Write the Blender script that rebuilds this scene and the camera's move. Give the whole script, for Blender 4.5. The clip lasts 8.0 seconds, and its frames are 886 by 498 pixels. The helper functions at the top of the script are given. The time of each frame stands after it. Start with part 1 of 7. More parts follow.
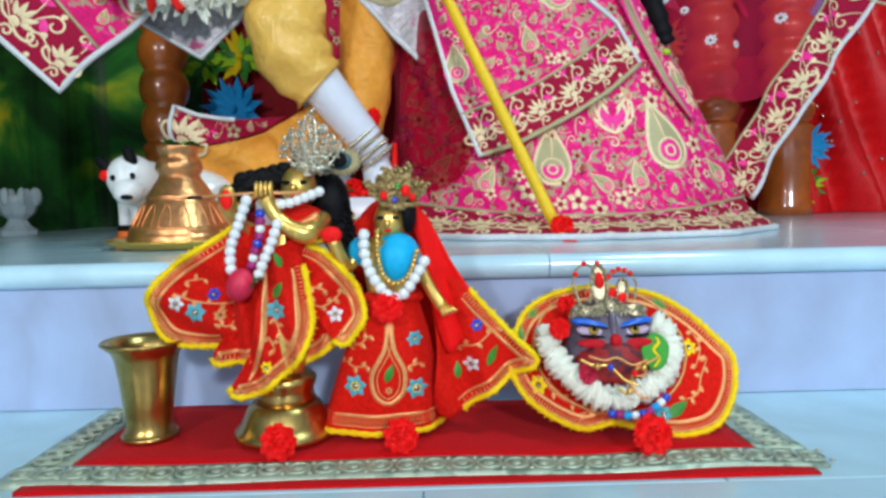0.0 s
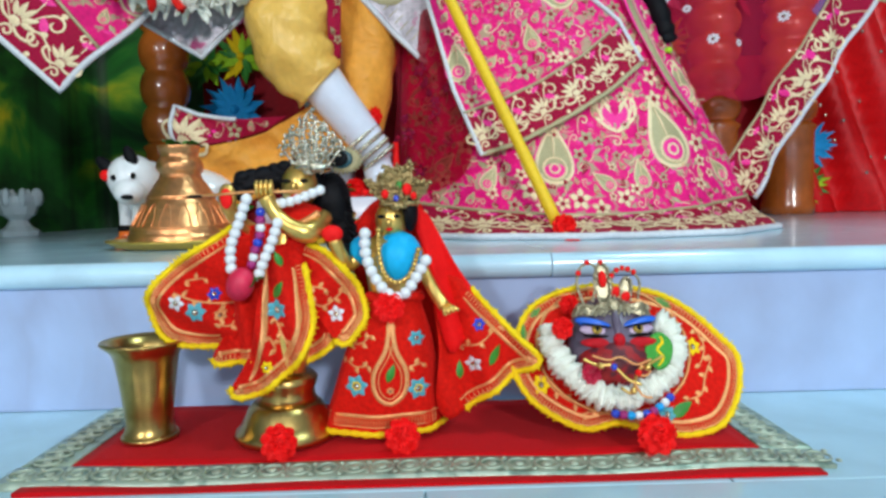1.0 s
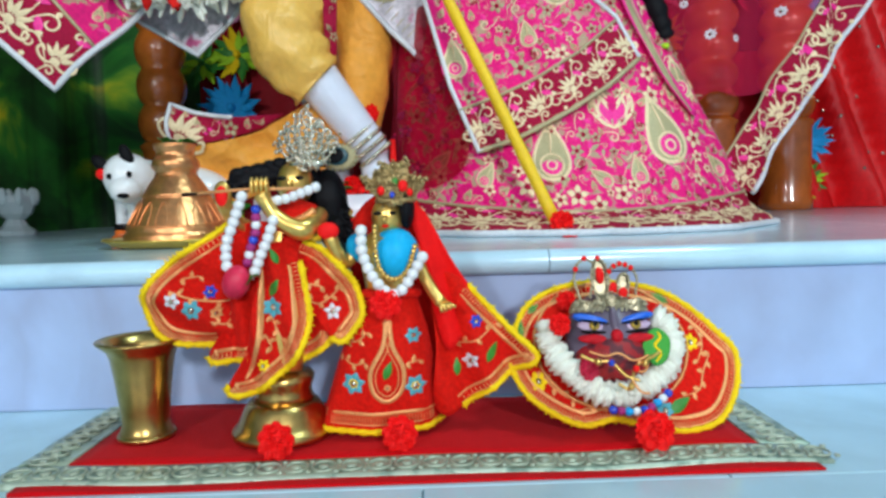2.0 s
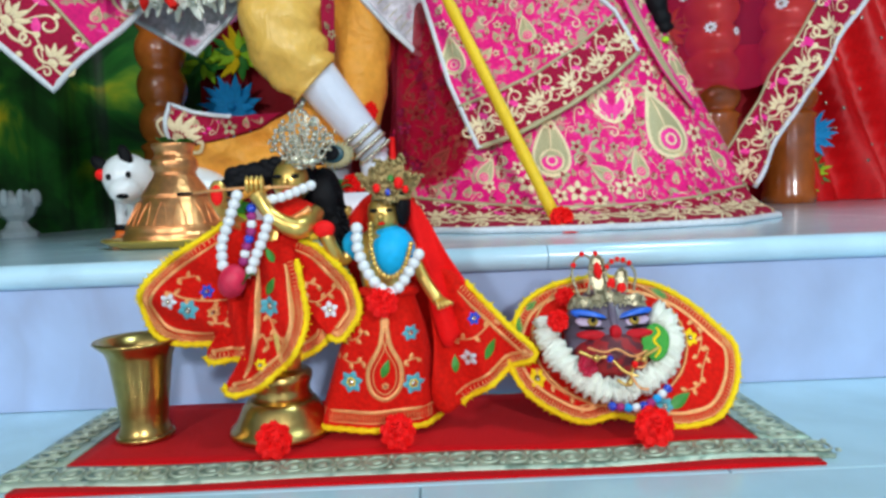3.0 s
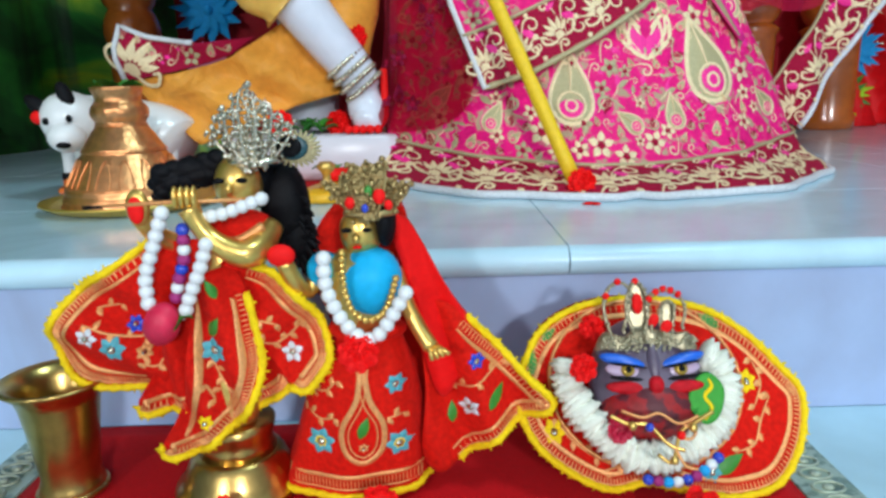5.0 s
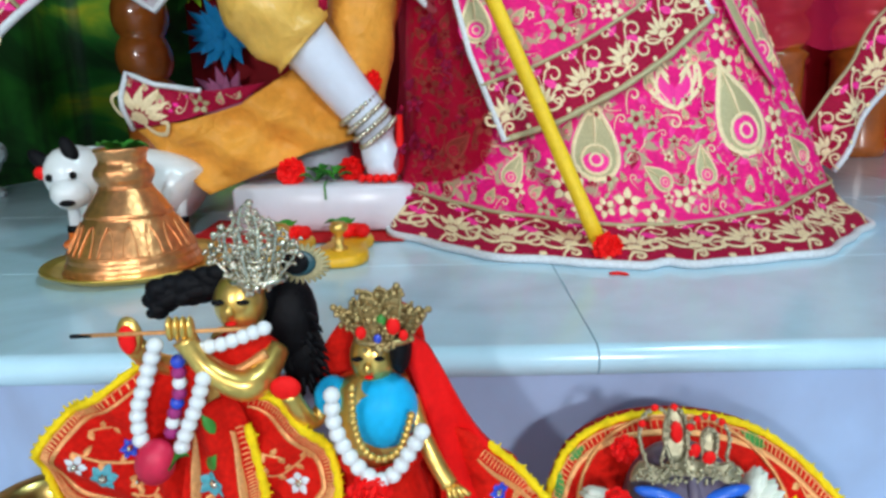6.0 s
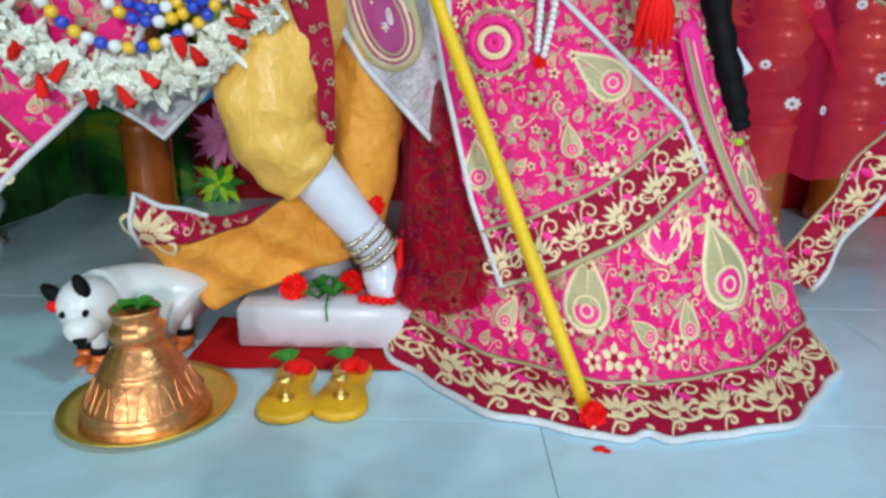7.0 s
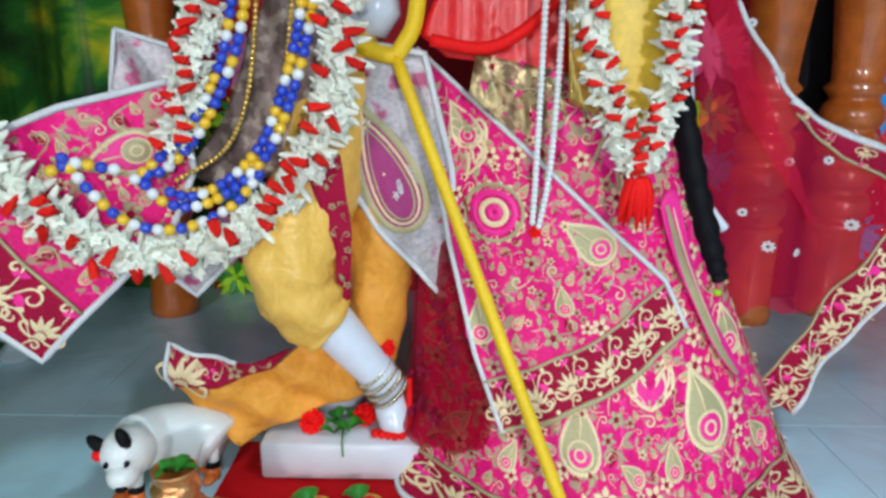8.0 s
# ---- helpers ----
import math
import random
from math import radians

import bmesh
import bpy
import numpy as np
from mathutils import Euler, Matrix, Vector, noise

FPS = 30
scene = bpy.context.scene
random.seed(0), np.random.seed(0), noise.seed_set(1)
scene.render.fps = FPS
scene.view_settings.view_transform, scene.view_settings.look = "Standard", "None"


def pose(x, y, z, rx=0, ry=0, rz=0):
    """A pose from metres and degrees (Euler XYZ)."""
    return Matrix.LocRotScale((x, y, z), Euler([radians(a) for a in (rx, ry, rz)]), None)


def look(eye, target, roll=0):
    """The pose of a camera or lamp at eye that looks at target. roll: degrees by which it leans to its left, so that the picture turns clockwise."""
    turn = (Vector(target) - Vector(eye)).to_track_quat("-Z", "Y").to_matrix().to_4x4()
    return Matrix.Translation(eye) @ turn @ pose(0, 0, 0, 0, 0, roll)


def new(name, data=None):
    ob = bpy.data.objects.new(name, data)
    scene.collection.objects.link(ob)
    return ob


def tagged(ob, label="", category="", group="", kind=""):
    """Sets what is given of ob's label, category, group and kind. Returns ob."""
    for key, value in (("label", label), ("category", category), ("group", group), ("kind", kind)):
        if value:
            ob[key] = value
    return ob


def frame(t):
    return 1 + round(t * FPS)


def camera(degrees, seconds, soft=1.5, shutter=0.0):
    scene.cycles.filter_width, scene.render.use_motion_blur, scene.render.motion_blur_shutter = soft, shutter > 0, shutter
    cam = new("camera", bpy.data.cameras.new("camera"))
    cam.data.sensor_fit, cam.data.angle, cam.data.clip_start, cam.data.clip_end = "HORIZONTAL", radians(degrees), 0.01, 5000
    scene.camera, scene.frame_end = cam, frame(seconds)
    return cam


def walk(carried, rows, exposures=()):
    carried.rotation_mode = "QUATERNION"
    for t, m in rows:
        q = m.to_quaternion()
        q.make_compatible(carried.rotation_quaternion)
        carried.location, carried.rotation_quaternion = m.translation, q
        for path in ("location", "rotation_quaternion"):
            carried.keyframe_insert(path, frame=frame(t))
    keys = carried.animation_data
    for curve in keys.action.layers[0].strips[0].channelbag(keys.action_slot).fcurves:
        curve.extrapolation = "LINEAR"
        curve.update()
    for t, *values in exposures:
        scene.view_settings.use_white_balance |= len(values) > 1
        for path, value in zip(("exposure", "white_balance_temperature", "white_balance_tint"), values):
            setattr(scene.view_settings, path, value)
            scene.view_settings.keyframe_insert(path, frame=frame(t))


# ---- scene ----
cam = camera(66.3, 8.0, soft=2.9)
PATH = [
    (0, (0.063, 0.153, 0.23), (0.096, 2.148, 0.095), -1.2),
    (0.5, (0.065, 0.158, 0.229), (0.101, 2.153, 0.092), -1.1),
    (1, (0.063, 0.158, 0.228), (0.091, 2.153, 0.095), -1.3),
    (1.5, (0.063, 0.159, 0.227), (0.097, 2.154, 0.09), -1.3),
    (3, (0.072, 0.163, 0.226), (0.091, 2.158, 0.079), -2.2),
    (3.5, (0.073, 0.174, 0.222), (0.095, 2.166, 0.047), -1.6),
    (4, (0.074, 0.229, 0.25), (0.042, 2.215, 0.018), -1.6),
    (4.2, (0.076, 0.262, 0.257), (0.059, 2.243, -0.02), -2.0),
    (5.3, (0.086, 0.338, 0.327), (0.096, 2.279, -0.154), -1.4),
    (5.5, (0.092, 0.349, 0.333), (0.072, 2.295, -0.128), -1.9),
    (6, (0.079, 0.387, 0.381), (0.042, 2.333, -0.076), -1.6),
    (6.5, (0.069, 0.409, 0.502), (0.089, 2.331, -0.05), -0.2),
    (7, (0.06, 0.412, 0.65), (0.071, 2.323, 0.06), 1.1),
    (7.5, (0.059, 0.402, 0.788), (0.066, 2.321, 0.225), 1.5),
    (8, (0.056, 0.364, 0.865), (0.05, 2.298, 0.356), 0.7),
]
walk(cam, [(t, look(eye, target, roll)) for t, eye, target, roll in PATH])

# ---- light: two ceiling lamps in a closed white room ----
world = bpy.data.worlds.new("world")
scene.world = world
world.use_nodes = True
world.node_tree.nodes["Background"].inputs[0].default_value = (0.75, 0.85, 1.0, 1)
world.node_tree.nodes["Background"].inputs[1].default_value = 0.02
scene.view_settings.exposure = 0.0


def lamp(name, at, target, size_x, size_y, watts, color):
    data = bpy.data.lights.new(name, "AREA")
    data.shape, data.size, data.size_y, data.energy, data.color = "RECTANGLE", size_x, size_y, watts, color
    ob = new(name, data)
    ob.matrix_world = look(at, target)
    return ob


# one ceiling panel before the altar, two wall lamps on the wall behind the visitor
lamp("ceiling_lamp", (1.15, 0.25, 2.6), (0.3, 0.9, 0.1), 0.4, 0.4, 28, (0.60, 0.92, 1.0))
lamp("wall_lamp_left", (-1.95, -4.4, 1.95), (-0.2, 1.6, 0.8), 0.4, 0.4, 86, (0.95, 0.98, 1.0))
lamp("wall_lamp_right", (1.45, -4.4, 1.95), (0.4, 1.6, 0.8), 0.4, 0.4, 136, (0.95, 0.98, 1.0))


# ---- materials ----
def paint(name, color, rough=0.6, metal=0.0, vary=0.15, grain=60.0, bump=0.15, stain=6.0, second=None, mix=0.0, coat=0.0, sheen=0.0, per_piece=0.0, wrinkle=0.0):
    """A surface with colour variation at two scales and fine relief."""
    m = bpy.data.materials.new(name)
    m.use_nodes = True
    nt = m.node_tree
    b = nt.nodes["Principled BSDF"]
    tc = nt.nodes.new("ShaderNodeTexCoord")
    big = nt.nodes.new("ShaderNodeTexNoise")
    big.inputs["Scale"].default_value, big.inputs["Detail"].default_value = stain, 5
    fine = nt.nodes.new("ShaderNodeTexNoise")
    fine.inputs["Scale"].default_value, fine.inputs["Detail"].default_value = grain, 4
    for n in (big, fine):
        nt.links.new(tc.outputs["Object"], n.inputs["Vector"])
    add = nt.nodes.new("ShaderNodeMath")
    add.operation = "ADD"
    nt.links.new(big.outputs["Fac"], add.inputs[0])
    nt.links.new(fine.outputs["Fac"], add.inputs[1])
    val = nt.nodes.new("ShaderNodeMapRange")
    val.inputs[1].default_value, val.inputs[2].default_value = 0.6, 1.4
    val.inputs[3].default_value, val.inputs[4].default_value = 1 - vary, 1 + vary
    nt.links.new(add.outputs[0], val.inputs[0])
    hsv = nt.nodes.new("ShaderNodeHueSaturation")
    hsv.inputs["Color"].default_value = (*color, 1)
    value = val.outputs[0]
    if per_piece:
        info = nt.nodes.new("ShaderNodeObjectInfo")
        rng = nt.nodes.new("ShaderNodeMapRange")
        rng.inputs[3].default_value, rng.inputs[4].default_value = 1 - per_piece, 1 + per_piece
        nt.links.new(info.outputs["Random"], rng.inputs[0])
        mul = nt.nodes.new("ShaderNodeMath")
        mul.operation = "MULTIPLY"
        nt.links.new(value, mul.inputs[0])
        nt.links.new(rng.outputs[0], mul.inputs[1])
        value = mul.outputs[0]
    nt.links.new(value, hsv.inputs["Value"])
    out = hsv.outputs[0]
    if second:
        ramp = nt.nodes.new("ShaderNodeMapRange")
        ramp.inputs[1].default_value, ramp.inputs[2].default_value = 0.62 - mix * 0.3, 0.70 - mix * 0.3
        nt.links.new(big.outputs["Fac"], ramp.inputs[0])
        mx = nt.nodes.new("ShaderNodeMixRGB")
        mx.inputs[2].default_value = (*second, 1)
        nt.links.new(ramp.outputs[0], mx.inputs[0])
        nt.links.new(out, mx.inputs[1])
        out = mx.outputs[0]
    nt.links.new(out, b.inputs["Base Color"])
    b.inputs["Roughness"].default_value, b.inputs["Metallic"].default_value = rough, metal
    b.inputs["Coat Weight"].default_value = coat
    b.inputs["Coat Roughness"].default_value = 0.08
    b.inputs["Sheen Weight"].default_value = sheen * 0.1
    if sheen or rough > 0.55:
        b.inputs["Specular IOR Level"].default_value = 0.15
    if bump:
        bp = nt.nodes.new("ShaderNodeBump")
        bp.inputs["Strength"].default_value, bp.inputs["Distance"].default_value = bump, 0.002
        nt.links.new(fine.outputs["Fac"], bp.inputs["Height"])
        nt.links.new(bp.outputs[0], b.inputs["Normal"])
        if wrinkle:
            crease = nt.nodes.new("ShaderNodeTexNoise")
            crease.inputs["Scale"].default_value, crease.inputs["Detail"].default_value, crease.inputs["Distortion"].default_value = 16, 3, 1.5
            nt.links.new(tc.outputs["Object"], crease.inputs["Vector"])
            wb = nt.nodes.new("ShaderNodeBump")
            wb.inputs["Strength"].default_value, wb.inputs["Distance"].default_value = wrinkle, 0.02
            nt.links.new(crease.outputs["Fac"], wb.inputs["Height"])
            nt.links.new(wb.outputs[0], bp.inputs["Normal"])
    return m


def marble(name, base, vein, rough):
    """Polished marble with soft clouds and thin veins."""
    m = paint(name, base, rough, vary=0.11, grain=14, bump=0.02, stain=2.5)
    nt = m.node_tree
    b = nt.nodes["Principled BSDF"]
    tc = nt.nodes.new("ShaderNodeTexCoord")
    warp = nt.nodes.new("ShaderNodeTexNoise")
    warp.inputs["Scale"].default_value, warp.inputs["Detail"].default_value = 3.0, 6
    nt.links.new(tc.outputs["Object"], warp.inputs["Vector"])
    wav = nt.nodes.new("ShaderNodeTexNoise")
    wav.inputs["Scale"].default_value, wav.inputs["Detail"].default_value, wav.inputs["Distortion"].default_value = 2.2, 8, 1.6
    nt.links.new(tc.outputs["Object"], wav.inputs["Vector"])
    r = nt.nodes.new("ShaderNodeValToRGB")
    r.color_ramp.elements[0].position, r.color_ramp.elements[0].color = 0.41, (0, 0, 0, 1)
    r.color_ramp.elements[1].position, r.color_ramp.elements[1].color = 0.60, (0, 0, 0, 1)
    mid = r.color_ramp.elements.new(0.5)
    mid.color = (0.5, 0.5, 0.5, 1)
    nt.links.new(wav.outputs["Fac"], r.inputs[0])
    cl = nt.nodes.new("ShaderNodeMath")
    cl.operation = "MULTIPLY"
    nt.links.new(r.outputs[0], cl.inputs[0])
    nt.links.new(warp.outputs["Fac"], cl.inputs[1])
    mx = nt.nodes.new("ShaderNodeMixRGB")
    old = b.inputs["Base Color"].links[0].from_socket
    nt.links.new(cl.outputs[0], mx.inputs[0])
    nt.links.new(old, mx.inputs[1])
    mx.inputs[2].default_value = (*vein, 1)
    nt.links.new(mx.outputs[0], b.inputs["Base Color"])
    return m


def sheer(name, color, cover):
    """Fine net cloth, seen through between its threads."""
    m = paint(name, color, 0.6, vary=0.2, grain=200, bump=0.05, sheen=0.2)
    nt = m.node_tree
    b, out = nt.nodes["Principled BSDF"], nt.nodes["Material Output"]
    t = nt.nodes.new("ShaderNodeBsdfTransparent")
    t.inputs[0].default_value = (1.0, 0.50, 0.52, 1)
    mix = nt.nodes.new("ShaderNodeMixShader")
    mix.inputs[0].default_value = cover
    nt.links.new(t.outputs[0], mix.inputs[1])
    nt.links.new(b.outputs[0], mix.inputs[2])
    nt.links.new(mix.outputs[0], out.inputs[0])
    return m


def forest_print(name):
    """A printed forest scene: dark trunks, green masses, yellow light between them."""
    m = bpy.data.materials.new(name)
    m.use_nodes = True
    nt = m.node_tree
    b = nt.nodes["Principled BSDF"]
    tc = nt.nodes.new("ShaderNodeTexCoord")
    mp = nt.nodes.new("ShaderNodeMapping")
    mp.inputs["Scale"].default_value = (1, 1, 1.6)
    nt.links.new(tc.outputs["Object"], mp.inputs[0])
    a = nt.nodes.new("ShaderNodeTexNoise")
    a.inputs["Scale"].default_value, a.inputs["Detail"].default_value, a.inputs["Distortion"].default_value = 3.4, 4, 0.6
    nt.links.new(mp.outputs[0], a.inputs[0])
    r = nt.nodes.new("ShaderNodeValToRGB")
    e = r.color_ramp.elements
    e[0].position, e[0].color = 0.30, (0.004, 0.022, 0.006, 1)
    e[1].position, e[1].color = 0.72, (0.90, 0.74, 0.02, 1)
    for p, c in ((0.44, (0.012, 0.10, 0.018, 1)), (0.54, (0.03, 0.24, 0.03, 1)), (0.62, (0.25, 0.48, 0.03, 1))):
        e.new(p).color = c
    nt.links.new(a.outputs["Fac"], r.inputs[0])
    mp2 = nt.nodes.new("ShaderNodeMapping")
    mp2.inputs["Scale"].default_value = (9, 9, 0.5)
    nt.links.new(tc.outputs["Object"], mp2.inputs[0])
    w = nt.nodes.new("ShaderNodeTexNoise")
    w.inputs["Scale"].default_value, w.inputs["Detail"].default_value = 1.5, 3
    nt.links.new(mp2.outputs[0], w.inputs[0])
    r2 = nt.nodes.new("ShaderNodeMapRange")
    r2.inputs[1].default_value, r2.inputs[2].default_value, r2.inputs[3].default_value = 0.35, 0.5, 0.25
    nt.links.new(w.outputs["Fac"], r2.inputs[0])
    mul = nt.nodes.new("ShaderNodeMixRGB")
    mul.blend_type = "MULTIPLY"
    mul.inputs[0].default_value = 0.75
    nt.links.new(r.outputs[0], mul.inputs[1])
    nt.links.new(r2.outputs[0], mul.inputs[2])
    nt.links.new(mul.outputs[0], b.inputs["Base Color"])
    b.inputs["Roughness"].default_value = 0.6
    return m


M = dict(
    slab=marble("white_marble", (0.54, 0.78, 0.92), (0.36, 0.50, 0.60), 0.16),
    riser=marble("grey_marble", (0.39, 0.51, 0.76), (0.30, 0.32, 0.46), 0.38),
    floor=marble("floor_marble", (0.48, 0.70, 0.80), (0.38, 0.54, 0.60), 0.15),
    block=marble("block_marble", (0.72, 0.70, 0.78), (0.5, 0.48, 0.5), 0.3),
    wall=paint("wall_paint", (0.33, 0.35, 0.38), 0.7, vary=0.04, bump=0.05),
    forest=forest_print("forest_print"),
    idol=paint("polished_white_marble", (0.74, 0.78, 0.90), 0.22, vary=0.05, bump=0.02, coat=0.3),
    wood=paint("varnished_wood", (0.50, 0.125, 0.018), 0.25, vary=0.35, grain=25, bump=0.05, coat=0.8),
    brass=paint("brass", (0.55, 0.37, 0.12), 0.28, 1.0, vary=0.2, grain=90, bump=0.06),
    gold=paint("gold_paint", (0.80, 0.52, 0.14), 0.3, 0.85, vary=0.2, grain=120, bump=0.08),
    copper=paint("copper", (0.84, 0.37, 0.15), 0.34, 0.9, vary=0.3, grain=110, bump=0.55),
    thread=paint("silver_thread", (0.44, 0.50, 0.39), 0.4, 0.3, vary=0.3, grain=200, bump=0.3),
    silver=paint("silver_wire", (0.66, 0.62, 0.50), 0.25, 0.95, vary=0.25, grain=200, bump=0.2),
    red=paint("red_velvet", (0.62, 0.008, 0.003), 0.85, vary=0.35, grain=250, bump=0.4, sheen=0.1),
    mat_red=paint("red_felt", (0.58, 0.002, 0.006), 0.9, vary=0.15, grain=300, bump=0.3, sheen=0.2),
    bright=paint("bright_red", (0.88, 0.010, 0.010), 0.6, vary=0.15, grain=200, bump=0.3),
    plate=paint("matt_brass", (0.86, 0.56, 0.12), 0.38, 0.85, vary=0.15, grain=90, bump=0.06),
    brocade=paint("silver_brocade", (0.26, 0.36, 0.28), 0.4, 0.35, vary=0.45, grain=120, bump=0.6, stain=60, second=(0.44, 0.53, 0.42), mix=0.6),
    yellow=paint("yellow_fringe", (0.92, 0.64, 0.010), 0.7, vary=0.2, grain=300, bump=0.4),
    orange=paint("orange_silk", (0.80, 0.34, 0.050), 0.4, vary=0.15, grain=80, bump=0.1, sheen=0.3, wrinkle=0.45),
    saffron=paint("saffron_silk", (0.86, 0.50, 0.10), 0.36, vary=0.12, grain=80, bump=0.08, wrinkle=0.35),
    pink=paint("magenta_silk", (0.84, 0.010, 0.205), 0.5, vary=0.2, grain=160, bump=0.25, stain=46, second=(0.48, 0.34, 0.22), mix=0.24, sheen=0.2),
    hot=paint("hot_pink_thread", (0.92, 0.016, 0.29), 0.5, vary=0.2, grain=250, bump=0.3),
    maroon=paint("maroon_velvet", (0.36, 0.004, 0.040), 0.7, vary=0.25, grain=200, bump=0.3, sheen=0.2),
    cream=paint("cream_gold_thread", (0.84, 0.66, 0.40), 0.45, 0.05, vary=0.3, grain=400, bump=0.4),
    khaki=paint("dull_gold_thread", (0.46, 0.40, 0.22), 0.45, 0.1, vary=0.3, grain=400, bump=0.4),
    piping=paint("white_silver_piping", (0.68, 0.70, 0.74), 0.45, 0.0, vary=0.25, grain=300, bump=0.5),
    greycloth=paint("silver_grey_tissue", (0.48, 0.44, 0.48), 0.45, 0.2, vary=0.4, grain=120, bump=0.3, stain=30, second=(0.45, 0.08, 0.20), mix=0.2),
    curtain=paint("red_satin_curtain", (0.74, 0.006, 0.010), 0.36, vary=0.2, grain=80, bump=0.1),
    panel=paint("dark_red_backcloth", (0.32, 0.004, 0.012), 0.6, vary=0.2, grain=80, bump=0.1),
    net=sheer("red_net", (0.85, 0.02, 0.10), 0.30),
    net_dark=sheer("dark_red_net", (0.20, 0.003, 0.016), 0.42),
    black=paint("black_hair", (0.004, 0.004, 0.006), 0.6, vary=0.3, grain=200, bump=0.5),
    white=paint("white_enamel", (0.80, 0.82, 0.84), 0.3, vary=0.05, bump=0.03, coat=0.3),
    petal=paint("white_blossom", (0.96, 0.97, 0.86), 0.6, vary=0.05, grain=200, bump=0.1, per_piece=0.08),
    rpetal=paint("red_petal", (0.84, 0.018, 0.012), 0.6, vary=0.2, grain=200, bump=0.2, per_piece=0.2),
    blue=paint("sky_blue_silk", (0.010, 0.42, 0.78), 0.45, vary=0.15, grain=150, bump=0.15, sheen=0.2),
    navy=paint("blue_bead", (0.02, 0.06, 0.55), 0.25, vary=0.1, coat=0.4),
    yellow_bead=paint("yellow_bead", (0.88, 0.52, 0.02), 0.3, vary=0.1, coat=0.4),
    stick=paint("yellow_stick_wrap", (0.88, 0.56, 0.010), 0.55, vary=0.12, grain=150, bump=0.3),
    leaf=paint("green_leaf", (0.035, 0.24, 0.025), 0.5, vary=0.3, grain=100, bump=0.2),
    lime=paint("lime_felt", (0.38, 0.68, 0.03), 0.6, vary=0.2, grain=100),
    sky=paint("cyan_felt", (0.02, 0.36, 0.78), 0.6, vary=0.2, grain=100),
    lilac=paint("pink_felt", (0.72, 0.22, 0.45), 0.6, vary=0.2, grain=100),
    teal=paint("teal_thread", (0.08, 0.38, 0.46), 0.5, vary=0.2, grain=300, bump=0.3),
    stone=paint("violet_grey_stone", (0.13, 0.10, 0.15), 0.35, vary=0.25, grain=60, bump=0.15),
    eye=paint("eye_blue", (0.02, 0.14, 0.70), 0.3, vary=0.1),
    glass=paint("pale_glass", (0.70, 0.84, 0.90), 0.08, vary=0.05, bump=0.0, coat=0.6),
)
# thin petals let light through
for key, tint in (("petal", (0.9, 0.9, 0.8, 1)), ("rpetal", (0.8, 0.02, 0.02, 1))):
    nt = M[key].node_tree
    tr = nt.nodes.new("ShaderNodeBsdfTranslucent")
    tr.inputs[0].default_value = tint
    ms = nt.nodes.new("ShaderNodeMixShader")
    ms.inputs[0].default_value = 0.15
    nt.links.new(nt.nodes["Principled BSDF"].outputs[0], ms.inputs[1])
    nt.links.new(tr.outputs[0], ms.inputs[2])
    nt.links.new(ms.outputs[0], nt.nodes["Material Output"].inputs[0])
M["glass"].node_tree.nodes["Principled BSDF"].inputs["Transmission Weight"].default_value = 0.45


